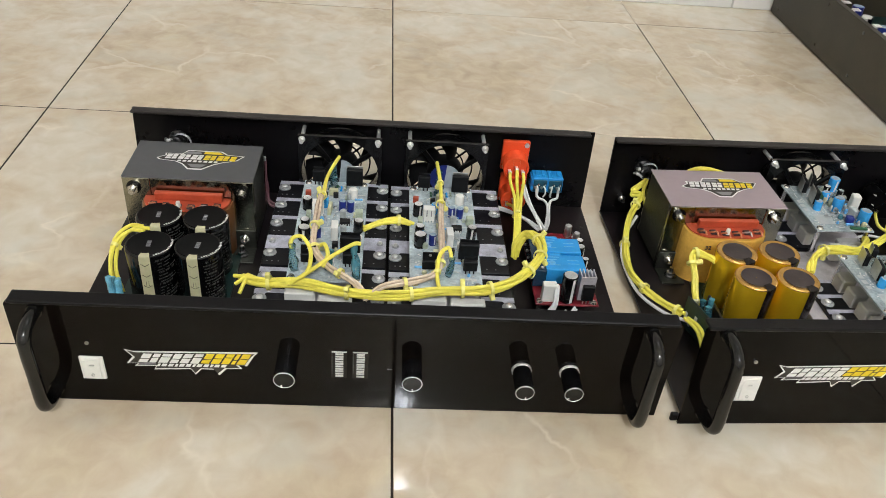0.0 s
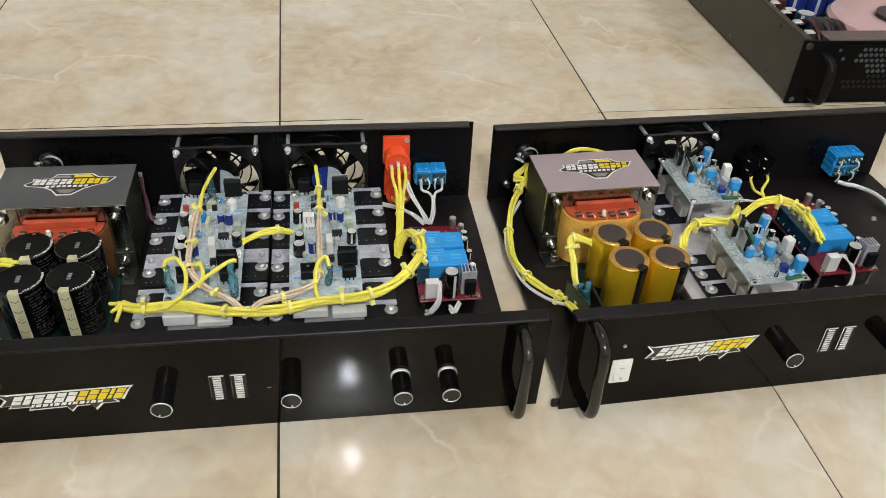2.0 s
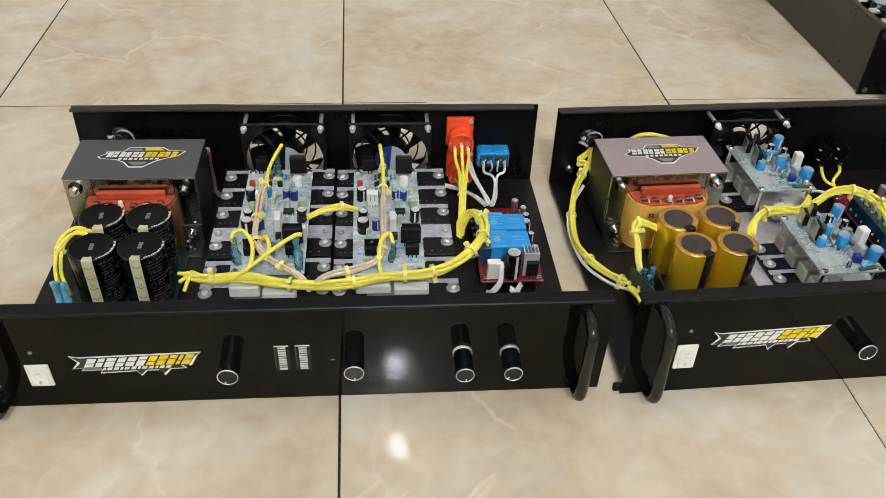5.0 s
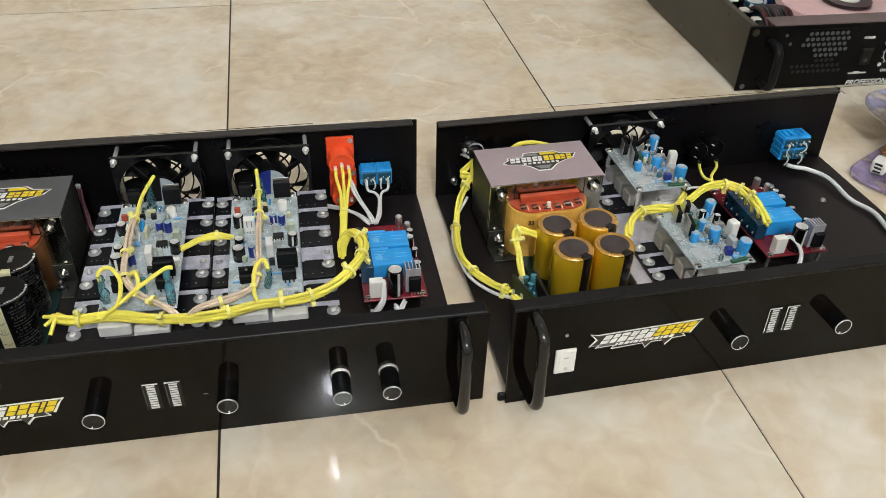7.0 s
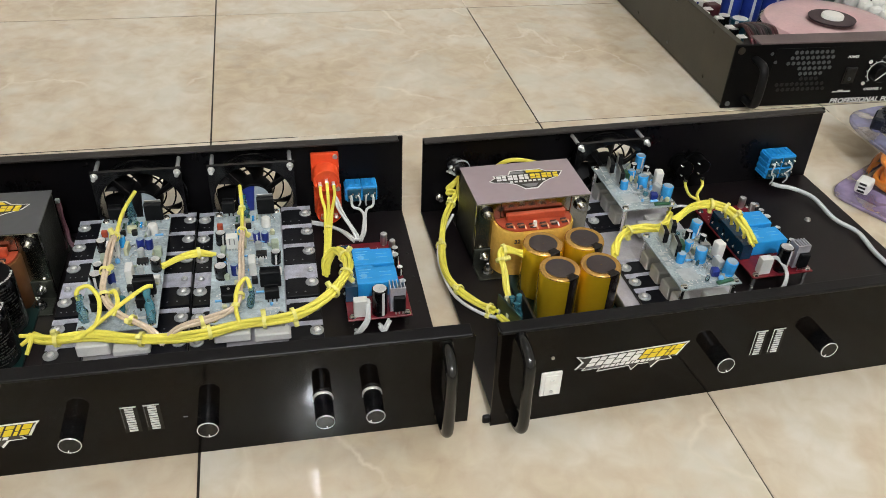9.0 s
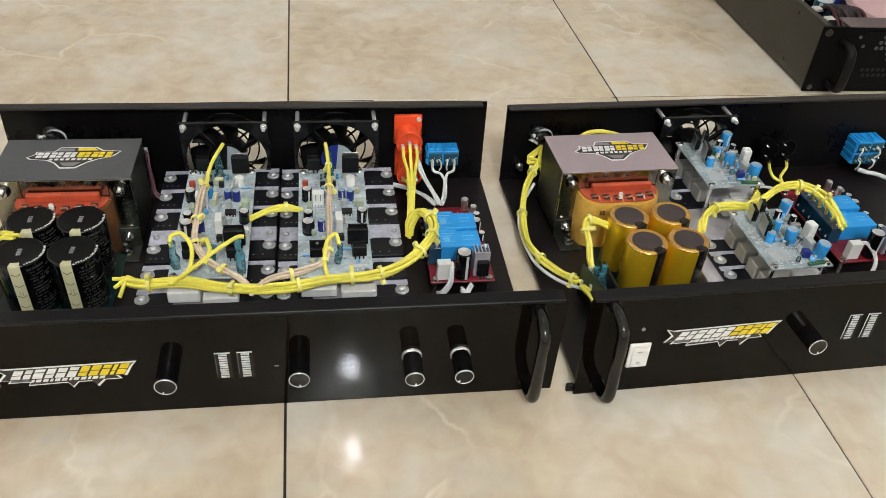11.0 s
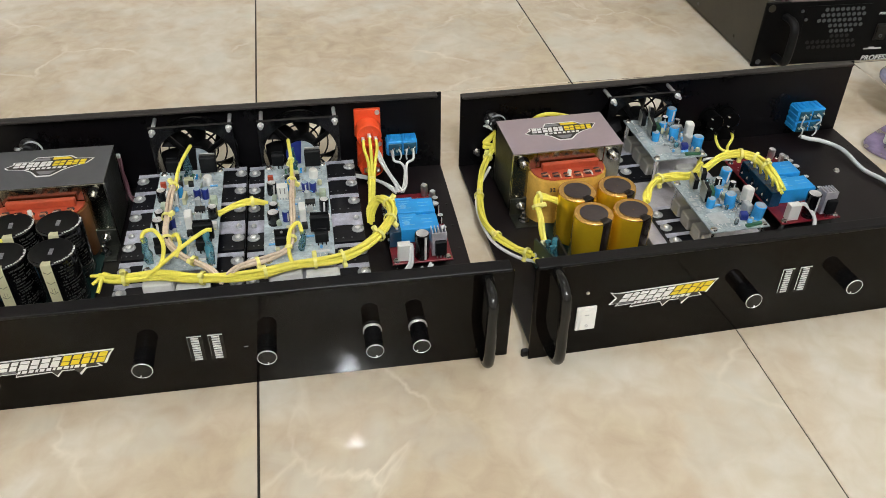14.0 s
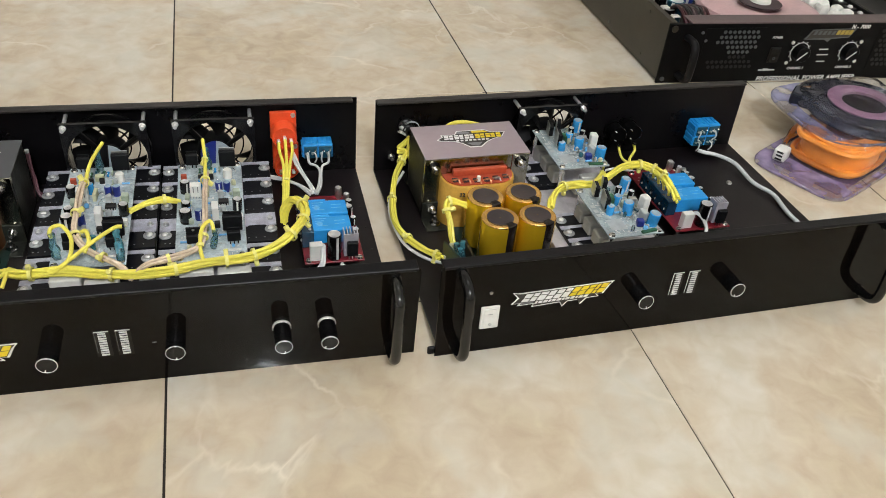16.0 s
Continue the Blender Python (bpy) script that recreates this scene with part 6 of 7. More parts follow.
harness(amp_2, "yellow_wire", [(0.082, 0.2765, 0.056), (0.094, 0.272, 0.0665), (0.110, 0.270, 0.0675), (0.126, 0.266, 0.064)], 0.0017, 2, WIRE_Y, (), "yellow wires behind the transformer", seed=43)
bm = B()
add_box(bm, -0.0008, 0.0008, -0.017, 0.017, 0.0, 0.030, 0.0002)
sb = part("small_board", bm, PCB_D, amp_2, "small upright dark green board", Matrix.Translation((0.0445, 0.092, 0.0065)) @ pose(0, 0, 0, 0, 0, 16))
for k in range(5):
    b2 = B()
    add_box(b2, -0.0015, -0.0008, -0.013 + 0.006 * k, -0.010 + 0.006 * k, 0.006 + 0.003 * (k % 3), 0.012 + 0.004 * (k % 3))
    part("legend", b2, PRINT, sb)
for du, dv, h, c in ((0.006, -0.006, 0.030, SLEEVE_B), (0.0095, -0.001, 0.034, SLEEVE_B), (0.006, 0.005, 0.028, SLEEVE_B), (0.004, 0.012, 0.022, CREAM)):
    crumpled_sleeve(amp_2, "fuse_sleeve", (0.0445 + du, 0.092 + dv, 0.010), (0.0435 + du, 0.096 + dv, 0.010 + h), 0.0034, c)
bm = B()
add_box(bm, 0.062, 0.0645, 0.078, 0.118, 0.0072, 0.030, 0.0006)
part("rectifier_plate", bm, MATTE, amp_2)
harness(amp_2, "wire_harness", [(0.0740, 0.140, 0.049), (0.0640, 0.1435, 0.053), (0.0540, 0.1455, 0.0545), (0.0503, 0.1420, 0.0510), (0.0502, 0.1300, 0.0420), (0.0510, 0.1200, 0.0300), (0.0530, 0.1110, 0.0180)], 0.0017, 3, WIRE_Y, (0.34, 0.58), "short bundle of yellow wires", seed=44)
harness(amp_2, "yellow_wire", [(0.0385, 0.099, 0.020), (0.0420, 0.078, 0.024), (0.0405, 0.060, 0.018), (0.0380, 0.050, 0.010)], 0.0016, 2, WIRE_Y, (), "yellow wires running to the switch", seed=45)
harness(amp_2, "wire_harness", [(0.1500, 0.123, 0.050), (0.1545, 0.132, 0.055), (0.1630, 0.1425, 0.056), (0.1760, 0.1515, 0.056), (0.1910, 0.1520, 0.056), (0.2050, 0.1500, 0.056), (0.2270, 0.1600, 0.057), (0.2500, 0.1735, 0.058), (0.2710, 0.1755, 0.058), (0.2840, 0.1680, 0.057), (0.2900, 0.1530, 0.054), (0.2925, 0.1400, 0.049), (0.2930, 0.1270, 0.043)], 0.0016, 4, WIRE_Y, (0.24, 0.68, 0.76, 0.83), "laced arch of yellow wires", seed=46)
for k in range(4):
    v = 0.176 - 0.0115 * k
    harness(amp_2, "yellow_wire", [(0.2680 + 0.006 * k, 0.1745 - 0.0035 * k, 0.0570 - 0.0010 * k), (0.2800 + 0.003 * k, 0.1720 - 0.006 * k, 0.0550 - 0.001 * k), (0.2890, v - 0.001, 0.0480), (0.2920, v, 0.0400)], 0.0015, 1, WIRE_Y, (), "yellow wire dropping into a terminal")
harness(amp_2, "wire_harness", [(0.2050, 0.1500, 0.056), (0.2200, 0.1630, 0.055), (0.2290, 0.1740, 0.052), (0.2330, 0.1830, 0.047)], 0.0015, 3, WIRE_Y, (), "short bundle of yellow wires", seed=47)
for x, y in ((0.2945, 0.274), (0.3140, 0.274)):
    harness(amp_2, "yellow_wire", [(x, y - 0.013, 0.0295), (x + 0.001, y - 0.016, 0.023), (0.303 + (x - 0.304) * 0.45, y - 0.022, 0.016), (0.306, y - 0.030, 0.013), (0.300, y - 0.043, 0.012)], 0.0016, 1, WIRE_Y, (), "yellow wire at the black socket")
harness(amp_2, "white_wire", [(0.2650, 0.236, 0.012), (0.2820, 0.240, 0.012), (0.2960, 0.232, 0.013), (0.3020, 0.222, 0.016)], 0.0014, 2, WIRE_W, (), "white wires on the tray", seed=48)
harness(amp_2, "white_cable", [(0.401, 0.2570, 0.017), (0.409, 0.2530, 0.0155), (0.423, 0.2490, 0.0135), (0.4370, 0.2300, 0.012), (0.4375, 0.192, 0.010), (0.4470, 0.165, 0.010), (0.4430, 0.128, 0.009), (0.4440, 0.070, 0.009), (0.4340, 0.030, 0.010)], 0.0024, 1, WIRE_G, (), "pale grey signal cable along the tray's edge")
harness(amp_2, "white_wire", [(0.304, 0.117, 0.030), (0.312, 0.112, 0.035), (0.319, 0.103, 0.024), (0.312, 0.094, 0.012), (0.302, 0.097, 0.010)], 0.0011, 3, WIRE_W, (), "thin white wires at the relay board", seed=49)
for x, y in ((0.412, 0.200), (0.372, 0.235)):
    bm = B()
    add_cyl(bm, (x, y, 0.006), 0.0034, 0.0022, "z", 16, 0.0024)
    part("screw", bm, ZINC, amp_2)
bm = B()
add_cyl(bm, (0.352, 0.232, 0.006), 0.0042, 0.003, "z", 6, smooth=False)
add_cyl(bm, (0.352, 0.232, 0.006), 0.0022, 0.014, "z", 12)
part("stud", bm, ZINC, amp_2)


# ---- the finished rack amplifier behind ----
amp_3 = thing("rack_amplifier", pose(0.653, 0.0065, 0, 0, 0, -1.3), "olive-black rack amplifier with its lid off and a pink toroid", "amplifier")
CW, CH, CD = 0.483, 0.0885, 0.497
bm = B()
add_box(bm, 0.004, 0.006, 0.004, CD, 0.003, CH, 0.0004)
add_box(bm, 0.004, 0.013, 0.004, CD, CH - 0.0016, CH + 0.0004, 0.0004)
part("side_wall", bm, OLIVE, amp_3, "olive-black side wall with folded edge")
bm = B()
add_box(bm, CW - 0.006, CW - 0.004, 0.004, CD, 0.003, CH, 0.0004)
part("side_wall", bm, OLIVE, amp_3)
bm = B()
add_box(bm, 0.006, CW - 0.006, CD - 0.002, CD, 0.003, CH, 0.0004)
part("rear_wall", bm, OLIVE, amp_3)
bm = B()
add_box(bm, 0.0045, CW - 0.0045, 0.004, CD - 0.002, 0.002, 0.004)
part("base_tray", bm, OLIVE, amp_3)
for x in (0.03, CW - 0.03):
    for y in (0.04, CD - 0.04):
        bm = B()
        add_cyl(bm, (x, y, 0), 0.009, 0.0022, "z", 18)
        part("foot", bm, RUBBER, amp_3)
bm = B()
add_box(bm, 0.0, CW, 0.0, 0.004, 0.0005, CH, 0.0012)
add_box(bm, 0.033, CW - 0.033, 0.0004, 0.029, CH - 0.0010, CH + 0.0010, 0.0007, 1)
pan3 = part("front_panel", bm, [CARBON, PLUM], amp_3, "black rack front panel with printed dials")
for x in (0.0085, CW - 0.0085):
    for z in (0.0075, CH - 0.0075):
        bm = B()
        add_cyl(bm, (x, 0.0, z), 0.0048 if z > 0.05 else 0.0034, 0.0012, "-y", 18)
        part("rack_screw", bm, OLIVE if z > 0.05 else MESH_GREY, pan3)
for x in (0.0310, CW - 0.0310):
    bm = B()
    pts = [(x, 0.0, 0.014), (x, -0.018, 0.014), (x, -0.027, 0.020), (x, -0.029, 0.042), (x, -0.027, 0.062), (x, -0.018, 0.069), (x, 0.0, 0.069)]
    add_tube(bm, spline(pts, 5), 0.0046, 14)
    for v in bm.verts:
        v.co.x = x + (v.co.x - x) * 1.25
    part("handle", bm, HANDLE_3, pan3, "moulded black grab handle")
vent = B()
add_box(vent, 0.058, 0.150, -0.0006, 0.0, 0.014, 0.082)
vent_ob = part("vent_panel", vent, CARBON, amp_3, "black vent panel with a hexagon mesh")
for row in range(8):
    first, last = ((0, 8), (-1, 8), (-1, 8), (1, 8), (2, 7), (2, 6), (-2, 8), (-2, 8))[row]
    for k in range(first, last):
        hexa = B()
        x = 0.0865 + 0.0073 * k + (0.00365 if row % 2 else 0)
        add_cyl(hexa, (x, -0.0006, 0.0762 - 0.0074 * row), 0.0028, 0.0006, "-y", 6, smooth=False)
        part("mesh_opening", hexa, MESH_GREY if row < 5 else MESH_DARK, vent_ob)
right = B()
add_box(right, 0.338, 0.432, -0.0006, 0.0, 0.014, 0.082)
right_ob = part("vent_panel", right, CARBON, amp_3, "black vent panel with a hexagon mesh")
for row in range(8):
    for k in range(11):
        hexa = B()
        add_cyl(hexa, (0.345 + 0.0080 * k + (0.0040 if row % 2 else 0), -0.0006, 0.0762 - 0.0074 * row), 0.0031, 0.0006, "-y", 6, smooth=False)
        part("mesh_opening", hexa, MESH_DARK, right_ob)
for x, z in ((0.0521, 0.0757), (0.060, 0.0640)):
    bm = B()
    add_cyl(bm, (x, -0.0004, z), 0.0022, 0.0012, "-y", 12)
    part("rack_screw", bm, MESH_GREY, pan3)


def dial(x, z, r, screws):
    bm = B()
    add_lathe(bm, (x, 0, z), [(r, 0), (r * 0.97, 0.010), (r * 0.9, 0.0108), (0.0004, 0.0108)], "-y", 32)
    ob = part("knob", bm, CARBON, amp_3, "black rotary level knob")
    ring = B()
    add_lathe(ring, (x, 0.0, z), [(r * 1.30, 0), (r * 1.30, 0.0006), (r * 1.22, 0.0006), (r * 1.22, 0)], "-y", 36, arc=(-55, 235))
    part("dial_ring", ring, PAINT_W, ob)
    for k in range(11):
        a = radians(-50 + 28 * k)
        t = Matrix.Translation((x, 0, z)) @ Matrix.Rotation(-a, 4, "Y")
        bm = B()
        add_box(bm, r * 1.36, r * 1.5, -0.0006, 0.0, -0.0005, 0.0005, m=t)
        part("tick", bm, PRINT, ob)
    p = B()
    t = Matrix.Translation((x, 0, z)) @ pose(0, 0, 0, 0, -42, 0)
    add_box(p, -r * 0.95, r * 0.55, -0.0114, -0.0106, -0.0007, 0.0007, m=t)
    part("pointer", p, PAINT_W, ob)
    for dx, dz in screws:
        s = B()
        add_cyl(s, (x + dx, 0.0, z + dz), 0.0027, 0.001, "-y", 14)
        part("screw", s, RIM, ob)


dial(0.2165, 0.0445, 0.0116, ((-0.0160, 0.0150), (-0.0160, -0.0158)))
dial(0.2985, 0.0445, 0.0116, ((0.0157, 0.0152), (0.0170, -0.0150)))
for x0, x1, z0, z1 in ((0.1585, 0.1850, 0.0170, 0.0188), (0.166, 0.174, 0.0188, 0.0203), (0.2480, 0.2630, 0.0478, 0.0496), (0.2470, 0.2660, 0.0394, 0.0412), (0.2500, 0.2640, 0.0292, 0.0308)):
    bars = B()
    add_box(bars, x0, x1, -0.0005, 0.0, z0, z1)
    part("panel_print", bars, PRINT, pan3, "white printed legend")
bm = B()
add_box(bm, 0.1660, 0.1845, -0.0016, 0.0, 0.0290, 0.0540, 0.0010)
add_box(bm, 0.1680, 0.1825, -0.0030, -0.001, 0.0310, 0.0520, 0.0010)
add_lathe(bm, (0.1752, -0.0030, 0.0370), [(0.0024, 0), (0.0024, 0.0003), (0.0017, 0.0003), (0.0017, 0)], "-y", 16, [1, 1, 1])
part("power_switch", bm, [PLASTIC, MESH_GREY], pan3)
front = pose(0, 0, 0, 90, 0, 0)
lettering("title", "PROFESSIONAL POWER AMPLIFIER", 0.0100, Matrix.Translation((0.2425, -0.0006, 0.0041)) @ front, PAINT_W, pan3, "white printed lettering", 0.15, 1.03)
for text, x, z in (("POWER", 0.1720, 0.0675), ("CHANNEL 1", 0.2182, 0.0200), ("CHANNEL 2", 0.2992, 0.0205)):
    lettering("legend", text, 0.0052 if "N" in text else 0.0048, Matrix.Translation((x, -0.0006, z)) @ front, PAINT_W, pan3, "white printed lettering", 0.2, 0.92)
lettering("model_number", "N - 7000", 0.0078, Matrix.Translation((0.303, -0.0006, 0.0825)) @ front, PAINT_W, pan3, "white printed lettering", 0.2, 1.0)
badge = B()
U0 = 0.216
add_poly(badge, [(U0, 0.064), (U0 + 0.010, 0.0785), (U0 + 0.082, 0.0805), (U0 + 0.074, 0.0665), (U0 + 0.045, 0.0645), (U0 + 0.040, 0.060), (U0 + 0.033, 0.0635)], -0.0004, 0.0, 0)
add_poly(badge, [(U0 + 0.004, 0.0652), (U0 + 0.0115, 0.0772), (U0 + 0.079, 0.0792), (U0 + 0.072, 0.0675)], -0.0006, -0.0002, 1)
for k in range(5):
    x = U0 + 0.012 + 0.0075 * k
    add_poly(badge, [(x, 0.071), (x + 0.005, 0.071), (x + 0.007, 0.0765), (x + 0.002, 0.0765)], -0.0008, -0.0003, 0)
for k in range(4):
    x = U0 + 0.0495 + 0.0068 * k
    add_poly(badge, [(x, 0.071), (x + 0.0055, 0.071), (x + 0.0075, 0.0775), (x + 0.002, 0.0775)], -0.0008, -0.0003, 2)
part("badge", badge, [MESH_GREY, DARK_PRINT, DULL_GOLD], pan3, "printed badge with pale outline and yellow band")
for y in (0.07, 0.19, 0.31, 0.47):
    for z in (0.014, 0.078):
        bm = B()
        add_cyl(bm, (0.0028, y, z), 0.0024, 0.0014, "x", 12)
        part("screw", bm, MESH_GREY if y == 0.19 else OLIVE, amp_3)
# the toroid and what stands round it
bm = B()
R0, R1 = 0.030, 0.097
prof = [(R0, 0.010), (R0, 0.062), (R0 + 0.006, 0.069), (R0 + 0.02, 0.0715), (R1 - 0.02, 0.071), (R1 - 0.005, 0.066), (R1, 0.055), (R1, 0.016), (R1 - 0.008, 0.008), (R0, 0.008)]
add_lathe(bm, (0, 0, 0), prof, "z", 64)
tor = part("toroidal_transformer", bm, PINK, amp_3, "pink taped toroidal transformer", Matrix.Translation((0.214, 0.122, 0.0)))
bm = B()
add_lathe(bm, (0, 0, 0), [(R0 + 0.002, 0.0705), (R0 + 0.003, 0.0730), (0.016, 0.0730), (0.0155, 0.0720)], "z", 36)
part("washer", bm, RUBBER, tor, "dark round pad")
bm = B()
add_lathe(bm, (0, 0, 0), [(0.0155, 0.070), (0.0155, 0.0765), (0.0145, 0.078), (0.0004, 0.078)], "z", 28)
part("centre_cap", bm, WHITE, tor, "white centre cap")
bm = B()
for k in range(90):
    a = 2 * math.pi * k / 90
    add_tube(bm, [Vector((R1 * 1.0 * math.cos(a), R1 * math.sin(a), 0.012)), Vector(((R1 + 0.0015) * math.cos(a), (R1 + 0.0015) * math.sin(a), 0.035)), Vector(((R1 - 0.001) * math.cos(a + 0.02), (R1 - 0.001) * math.sin(a + 0.02), 0.060))], 0.0016, 5)
part("winding", bm, CHROME, tor, "bright enamelled winding turns")
rnd = random.Random(11)
for k in range(13):
    y = 0.026 + 0.033 * k
    bm = B()
    add_box(bm, 0.0068, 0.0120, y - 0.008, y + 0.008, 0.030, 0.078, 0.001)
    part("power_transistor", bm, MATTE, amp_3, "black power device against the side wall")
    bm = B()
    add_box(bm, 0.0140, 0.0250, y - 0.0060, y + 0.0050, 0.0885, 0.0902, 0.0008)
    add_box(bm, 0.0140, 0.0155, y - 0.0060, y + 0.0050, 0.040, 0.0886, 0.0003)
    part("clip", bm, RIM, amp_3, "bright metal clip")
for k in range(9):
    x, y = 0.135 + 0.034 * (k % 5), 0.262 + 0.040 * (k // 5)
    can = B()
    add_lathe(can, (x, y, 0.0042), [(0.0155, 0), (0.0160, 0.001), (0.0160, 0.072), (0.0150, 0.0745), (0.0130, 0.0742), (0.0003, 0.0740)], "z", 24, [0, 0, 0, 1, 1])
    tall = part("capacitor", can, [BLUE_CAN, MESH_GREY], amp_3, "tall deep blue can capacitor")
    for q in range(1):
        bar = B()
        a = radians(-120 + 17 * (k % 4))
        m = Matrix.Translation((x, y, 0)) @ Matrix.Rotation(a + math.pi / 2, 4, "Z") @ Matrix.Translation((0, -0.0161, 0))
        add_box(bar, -0.0022, 0.0022, -0.0002, 0.0002, 0.020, 0.068, m=m)
        part("stripe", bar, PRINT, tall)
for k in range(10):
    small_capacitor(amp_3, rnd.uniform(0.040, 0.090), 0.12 + 0.032 * k, 0.0042, 0.009, rnd.uniform(0.045, 0.068), rnd.choice([NAVY, CAP_BLACK, BOBBIN, CAP_BLACK]))
for k in range(5):
    harness(amp_3, "wire_harness", [(0.060 + 0.006 * k, 0.030, 0.030), (0.062 + 0.007 * k, 0.060, 0.066 + 0.002 * k), (0.066 + 0.008 * k, 0.105, 0.072), (0.070 + 0.004 * k, 0.150 + 0.01 * k, 0.040)], 0.0024, 2, (RED_WIRE, MATTE, RUBBER, MATTE, RED_WIRE)[k], (), "dark red and black internal wires", seed=80 + k)
for k in range(14):
    y = 0.108 + 0.0275 * (k // 2) + rnd.uniform(-0.003, 0.003)
    x = (0.342 if k % 2 else 0.364) + 0.004 * math.sin(k) - 0.05 * (y - 0.11)
    box_component(amp_3, "connector", x, y, 0.0042, 0.0215, 0.019, rnd.uniform(0.056, 0.063), WHITE, rnd.uniform(-20, 20), 0.0075)
for k in range(9):
    y = 0.085 + 0.026 * k
    bm = B()
    add_box(bm, 0.384, 0.400, y - 0.009, y + 0.009, 0.020, 0.058, 0.001)
    part("power_transistor", bm, MATTE, amp_3, "black power device on the heatsink")
    bm = B()
    add_lathe(bm, (0.392, y, 0.0580), [(0.0045, 0), (0.0045, 0.001), (0.003, 0.003), (0.0003, 0.0034)], "z", 14)
    part("screw", bm, RIM, amp_3)
bm = B()
add_box(bm, 0.402, 0.465, 0.045, 0.47, 0.006, 0.064, 0.002)
part("heatsink", bm, MATTE, amp_3, "black heatsink block along the side")
box_component(amp_3, "connector", 0.083, 0.235, 0.0042, 0.030, 0.022, 0.076, WHITE, 25, 0.003)
box_component(amp_3, "connector", 0.070, 0.205, 0.0042, 0.022, 0.018, 0.062, RED_WIRE, 10, 0.003)
small_capacitor(amp_3, 0.094, 0.160, 0.0042, 0.013, 0.056, TEAL)
bm = B()
add_box(bm, 0.045, 0.46, 0.235, 0.47, 0.012, 0.0136)
part("circuit_board", bm, PCB_D, amp_3)


# ---- bagged coils of cable beside ----
def film(bm, rows):
    """A sheet through a grid of points."""
    vs = [[bm.verts.new(p) for p in row] for row in rows]
    for a, b in zip(vs, vs[1:]):
        for k in range(len(a) - 1):
            bm.faces.new((a[k], a[k + 1], b[k + 1], b[k])).smooth = True


def rounded(a, b, n, k, count):
    """A point of a rounded rectangle's outline with half sides a and b."""
    t = 2 * math.pi * k / count
    c, q = math.cos(t), math.sin(t)
    return a * math.copysign(abs(c) ** (2 / n), c), b * math.copysign(abs(q) ** (2 / n), q)


def clamshell(parent, a, b, n, inner, h, seed, rim, cover, lid, top=(0.0, 0.0)):
    """A moulded clear pack: a violet flange with a curled rim, and a raised clear box over the coil."""
    count = 72

    def ring(bm, sa, sb, z, wob, dx=0.0, dy=0.0, nn=n):
        out = []
        for k in range(count):
            x, y = rounded(sa, sb, nn, k, count)
            out.append(bm.verts.new((x + dx, y + dy, z + wob * noise.noise((x * 40 + seed, y * 40, z * 60)))))
        return out

    def skin(bm, rings, upper=99):
        for j, (p, q) in enumerate(zip(rings, rings[1:])):
            for k in range(count):
                f = bm.faces.new((p[k], p[(k + 1) % count], q[(k + 1) % count], q[k]))
                f.smooth, f.material_index = True, int(j >= upper)
    ia, ib, cx, cy = inner
    fl = B()
    skin(fl, [ring(fl, a, b, 0.0012, 0.0), ring(fl, a * 1.004, b * 1.004, 0.0040, 0.002), ring(fl, a * 0.985, b * 0.985, 0.0052, 0.003), ring(fl, a * 0.95, b * 0.95, 0.0036, 0.004), ring(fl, ia * 1.05, ib * 1.05, 0.0034, 0.003, cx, cy), ring(fl, ia, ib, 0.0050, 0.002, cx, cy)])
    part("flange", fl, rim, parent, "tinted clear flange with curled rim")
    box = B()
    rings = [ring(box, ia, ib, 0.0050, 0.002, cx, cy)]
    for s, z in ((0.99, 0.35), (0.97, 0.72), (0.93, 0.92), (0.86, 1.0), (0.55, 1.01), (0.2, 1.0)):
        rings.append(ring(box, ia * s, ib * s, 0.005 + (h - 0.005) * z, 0.0045, cx + top[0] * z, cy + top[1] * z))
    skin(box, rings, 3)
    box.faces.new(rings[-1]).material_index = 1
    part("bag", box, [cover, lid], parent, "clear creased cover with violet sheen")


def coil(parent, name, r0, r1, z0, z1, wire, material, label, seed, square=2.0):
    """Turns of cable wound in layers."""
    rnd = random.Random(seed)
    bm = B()
    layers, turns = max(2, int((z1 - z0) / (2 * wire))), max(2, int((r1 - r0) / (2 * wire)))
    for i in range(layers):
        for j in range(turns):
            if 0 < i < layers - 1 and j < turns - 1:
                continue
            r, z = r1 - wire * (2 * j + 1) + rnd.uniform(-0.0006, 0.0006), z0 + wire * (2 * i + 1)
            tilt, ph = rnd.uniform(0, 0.0016), rnd.uniform(0, 6)
            line = []
            for k in range(48):
                a = 2 * math.pi * k / 48
                x, y = rounded(r, r, square, k, 48)
                line.append(Vector((x * (1 + 0.012 * math.sin(3 * a + ph)), y, z + tilt * math.sin(a + ph))))
            add_tube(bm, line, wire * 0.98, 7, closed=True)
    return part(name, bm, material, parent, label)


pack_1 = thing("cable_pack", pose(0.793, -0.212, 0.0, 0, 0, 27), "clear violet pack with an orange cable coil on the tiles", "cable pack", "packed cables")
bm = B()
add_box(bm, -0.080, 0.078, -0.048, 0.048, 0.0012, 0.0026, 0.0005)
part("backing_card", bm, PURPLE_CARD, pack_1, "violet printed backing card")
ring = coil(pack_1, "cable_coil", 0.024, 0.0535, 0.0045, 0.0370, 0.0036, CABLE_O, "coil of orange cable", 3, 3.4)
ring.matrix_basis = Matrix.Translation((0.006, -0.001, 0)) @ Matrix.Diagonal((1.12, 0.91, 1.12, 1))
plug = B()
add_box(plug, -0.0095, 0.0095, -0.008, 0.008, 0.004, 0.020, 0.003, seg=2)
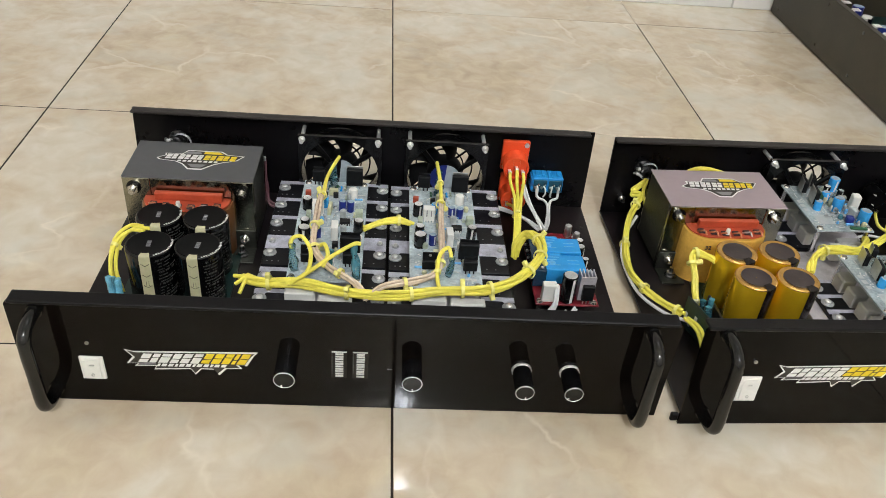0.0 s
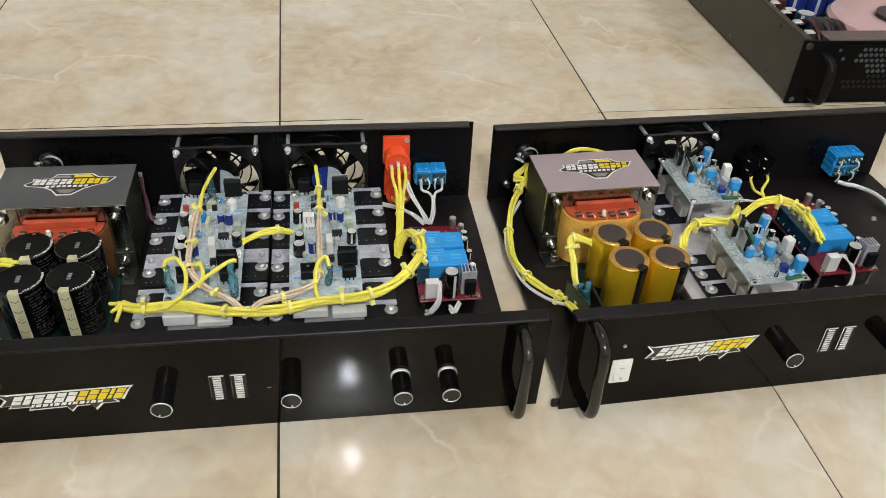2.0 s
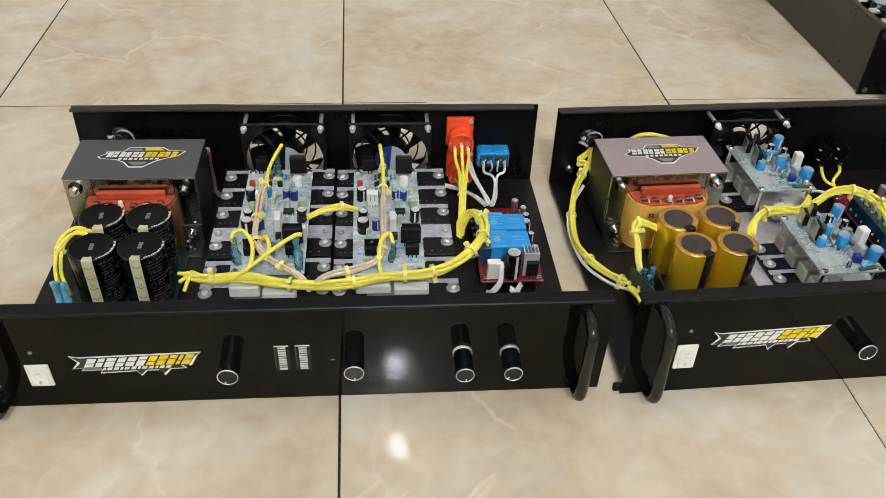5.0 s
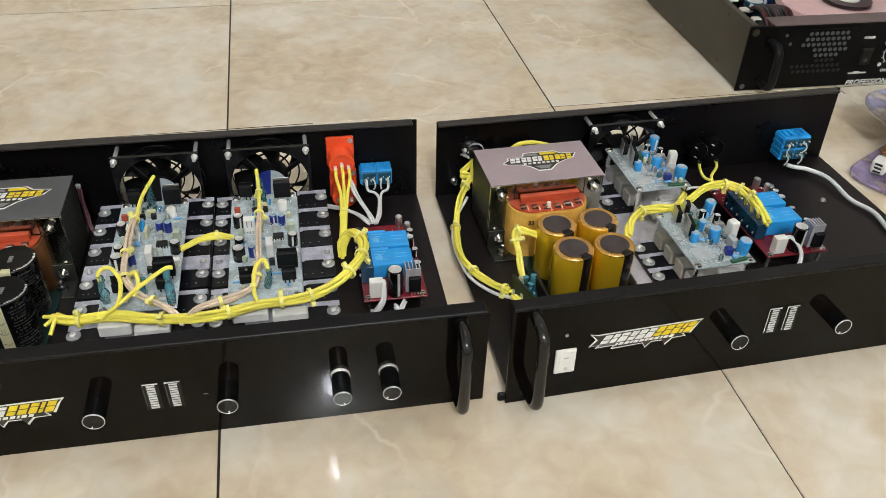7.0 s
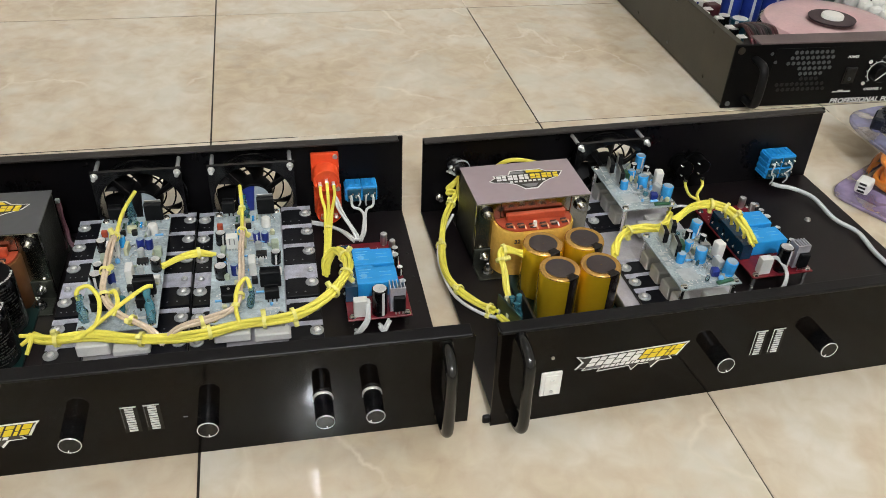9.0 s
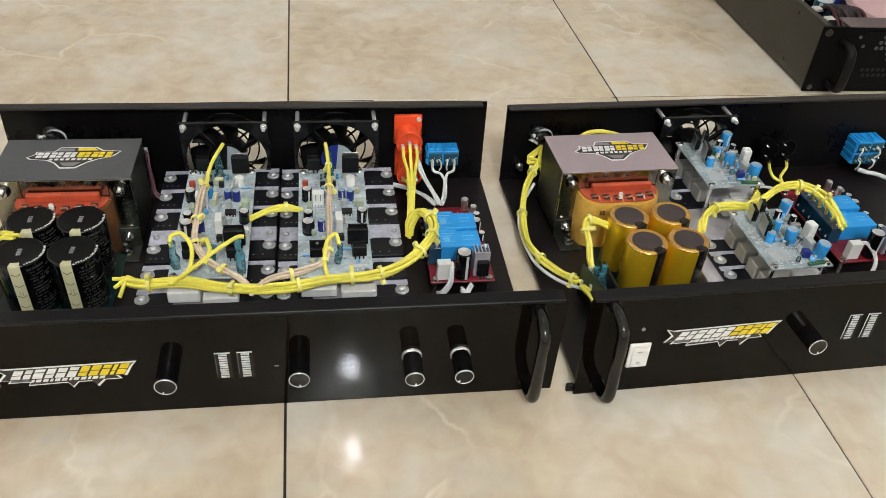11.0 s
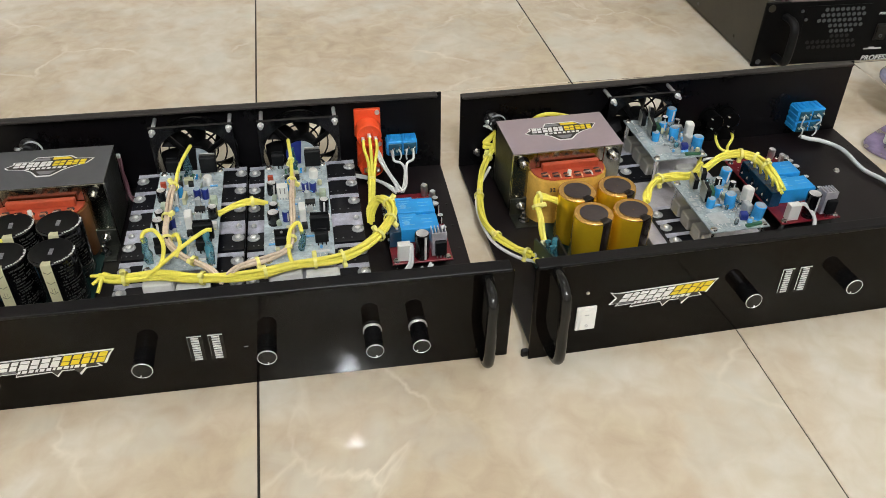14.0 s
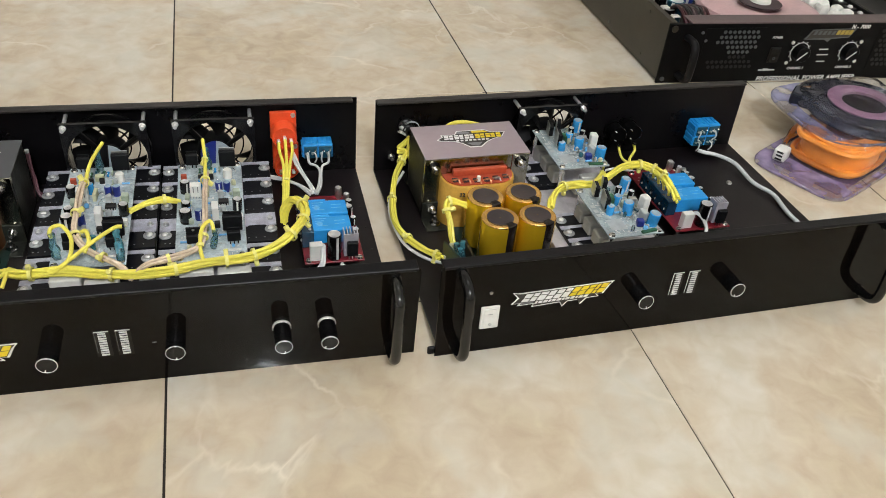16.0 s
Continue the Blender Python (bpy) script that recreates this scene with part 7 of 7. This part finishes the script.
pl = part("plug", plug, WHITE, pack_1, "white moulded connector", Matrix.Translation((-0.068, 0.036, 0.0)) @ pose(0, 0, 0, 0, 0, 10))
for k in range(3):
    s = B()
    add_box(s, -0.0097, -0.0088, -0.0040, 0.0040, 0.0065 + 0.0045 * k, 0.0088 + 0.0045 * k)
    part("contact_slot", s, MATTE, pl)
clamshell(pack_1, 0.103, 0.062, 6.5, (0.0640, 0.0520, 0.006, -0.001), 0.0410, 2, BAG_F, BAG_P, BAG_P)
core_fill = B()
add_lathe(core_fill, (0, 0, 0), [(0.026, 0.0045), (0.049, 0.0045), (0.049, 0.0355), (0.026, 0.0355), (0.026, 0.0045)], "z", 40)
part("inner_turns", core_fill, CABLE_O, pack_1, "", Matrix.Translation((0.006, -0.001, 0)) @ Matrix.Diagonal((1.12, 0.91, 1.12, 1)))
pack_2 = thing("cable_pack", pose(0.829, -0.170, 0.0385, 1.0, -1, 3), "clear pack with a dark cable reel on the orange pack", "cable pack", "packed cables")
reel = coil(pack_2, "cable_coil", 0.038, 0.068, 0.0020, 0.0188, 0.0028, CABLE_D, "reel of dark cable", 5)
reel.matrix_basis = Matrix.Translation((0.012, -0.007, 0))
bm = B()
add_lathe(bm, (0, 0, 0), [(0.0400, 0.003), (0.0450, 0.0215), (0.0455, 0.0232), (0.0420, 0.0240), (0.0320, 0.0238), (0.0280, 0.0225), (0.0275, 0.006)], "z", 48)
part("reel_core", bm, REEL_PINK, pack_2, "violet reel core", Matrix.Translation((0.014, -0.005, 0)) @ Matrix.Diagonal((1, 1, 0.82, 1)))
bm = B()
add_cyl(bm, (0, 0, 0.003), 0.0272, 0.0160, "z", 32)
part("reel_centre", bm, PLASTIC, pack_2, "", Matrix.Translation((0.014, -0.005, 0)) @ Matrix.Diagonal((1, 1, 0.82, 1)))
plug = B()
add_box(plug, -0.014, 0.016, -0.016, 0.014, 0.003, 0.0205, 0.004, seg=3)
part("plug", plug, CABLE_D, pack_2, "black moulded connector", Matrix.Translation((-0.048, 0.034, -0.002)) @ pose(0, 0, 0, 0, 0, 42))
clamshell(pack_2, 0.085, 0.080, 3.6, (0.0725, 0.0720, 0.011, -0.006), 0.0215, 7, BAG_U, BAG_D, BAG_T)


# ---- floor ----
bm = B()
add_box(bm, RX0, RX1, RY0, RY1, -0.05, -0.0007)
floor = tagged(new("floor", mesh_of("floor", bm, GROUT)), "polished beige marbled ceramic tile floor with dark joints", "floor", kind="structure")
tile = B()
add_box(tile, -0.19905, 0.19905, -0.19905, 0.19905, -0.0075, 0.0, 0.0004)
# pale strips in the joints: filler, and the first a painted lit tile edge
for x0, x1, y0, y1 in ((0.4000, 0.40105, -1.25, -0.10), (0.3993, 0.40105, 0.40, 0.78), (0.10, 0.395, -0.0007, 0.0007), (0.7992, 0.8008, -0.22, -0.02)):
    fill = B()
    add_box(fill, x0, x1, y0, y1, -0.0020, -0.0002, 0.0002)
    part("pale_joint_strip", fill, PALE_JOINT, floor, "pale joint strip for filler and a lit tile edge")
tile_mesh = mesh_of("tile", tile, TILE)
rnd = random.Random(21)
for i in range(-5, 6):
    for j in range(-8, 7):
        x, y = 0.2 + 0.4 * i, 0.2 + 0.4 * j
        if not (RX0 + 0.2 <= x <= RX1 - 0.19 and RY0 + 0.19 <= y <= 0.7):
            continue
        ob = new("tile", tile_mesh)
        ob.parent = floor
        ob.matrix_basis = Matrix.Translation((x, y, rnd.uniform(-0.0003, 0.0))) @ pose(0, 0, 0, 0, 0, rnd.choice((0, 90, 180, 270)))
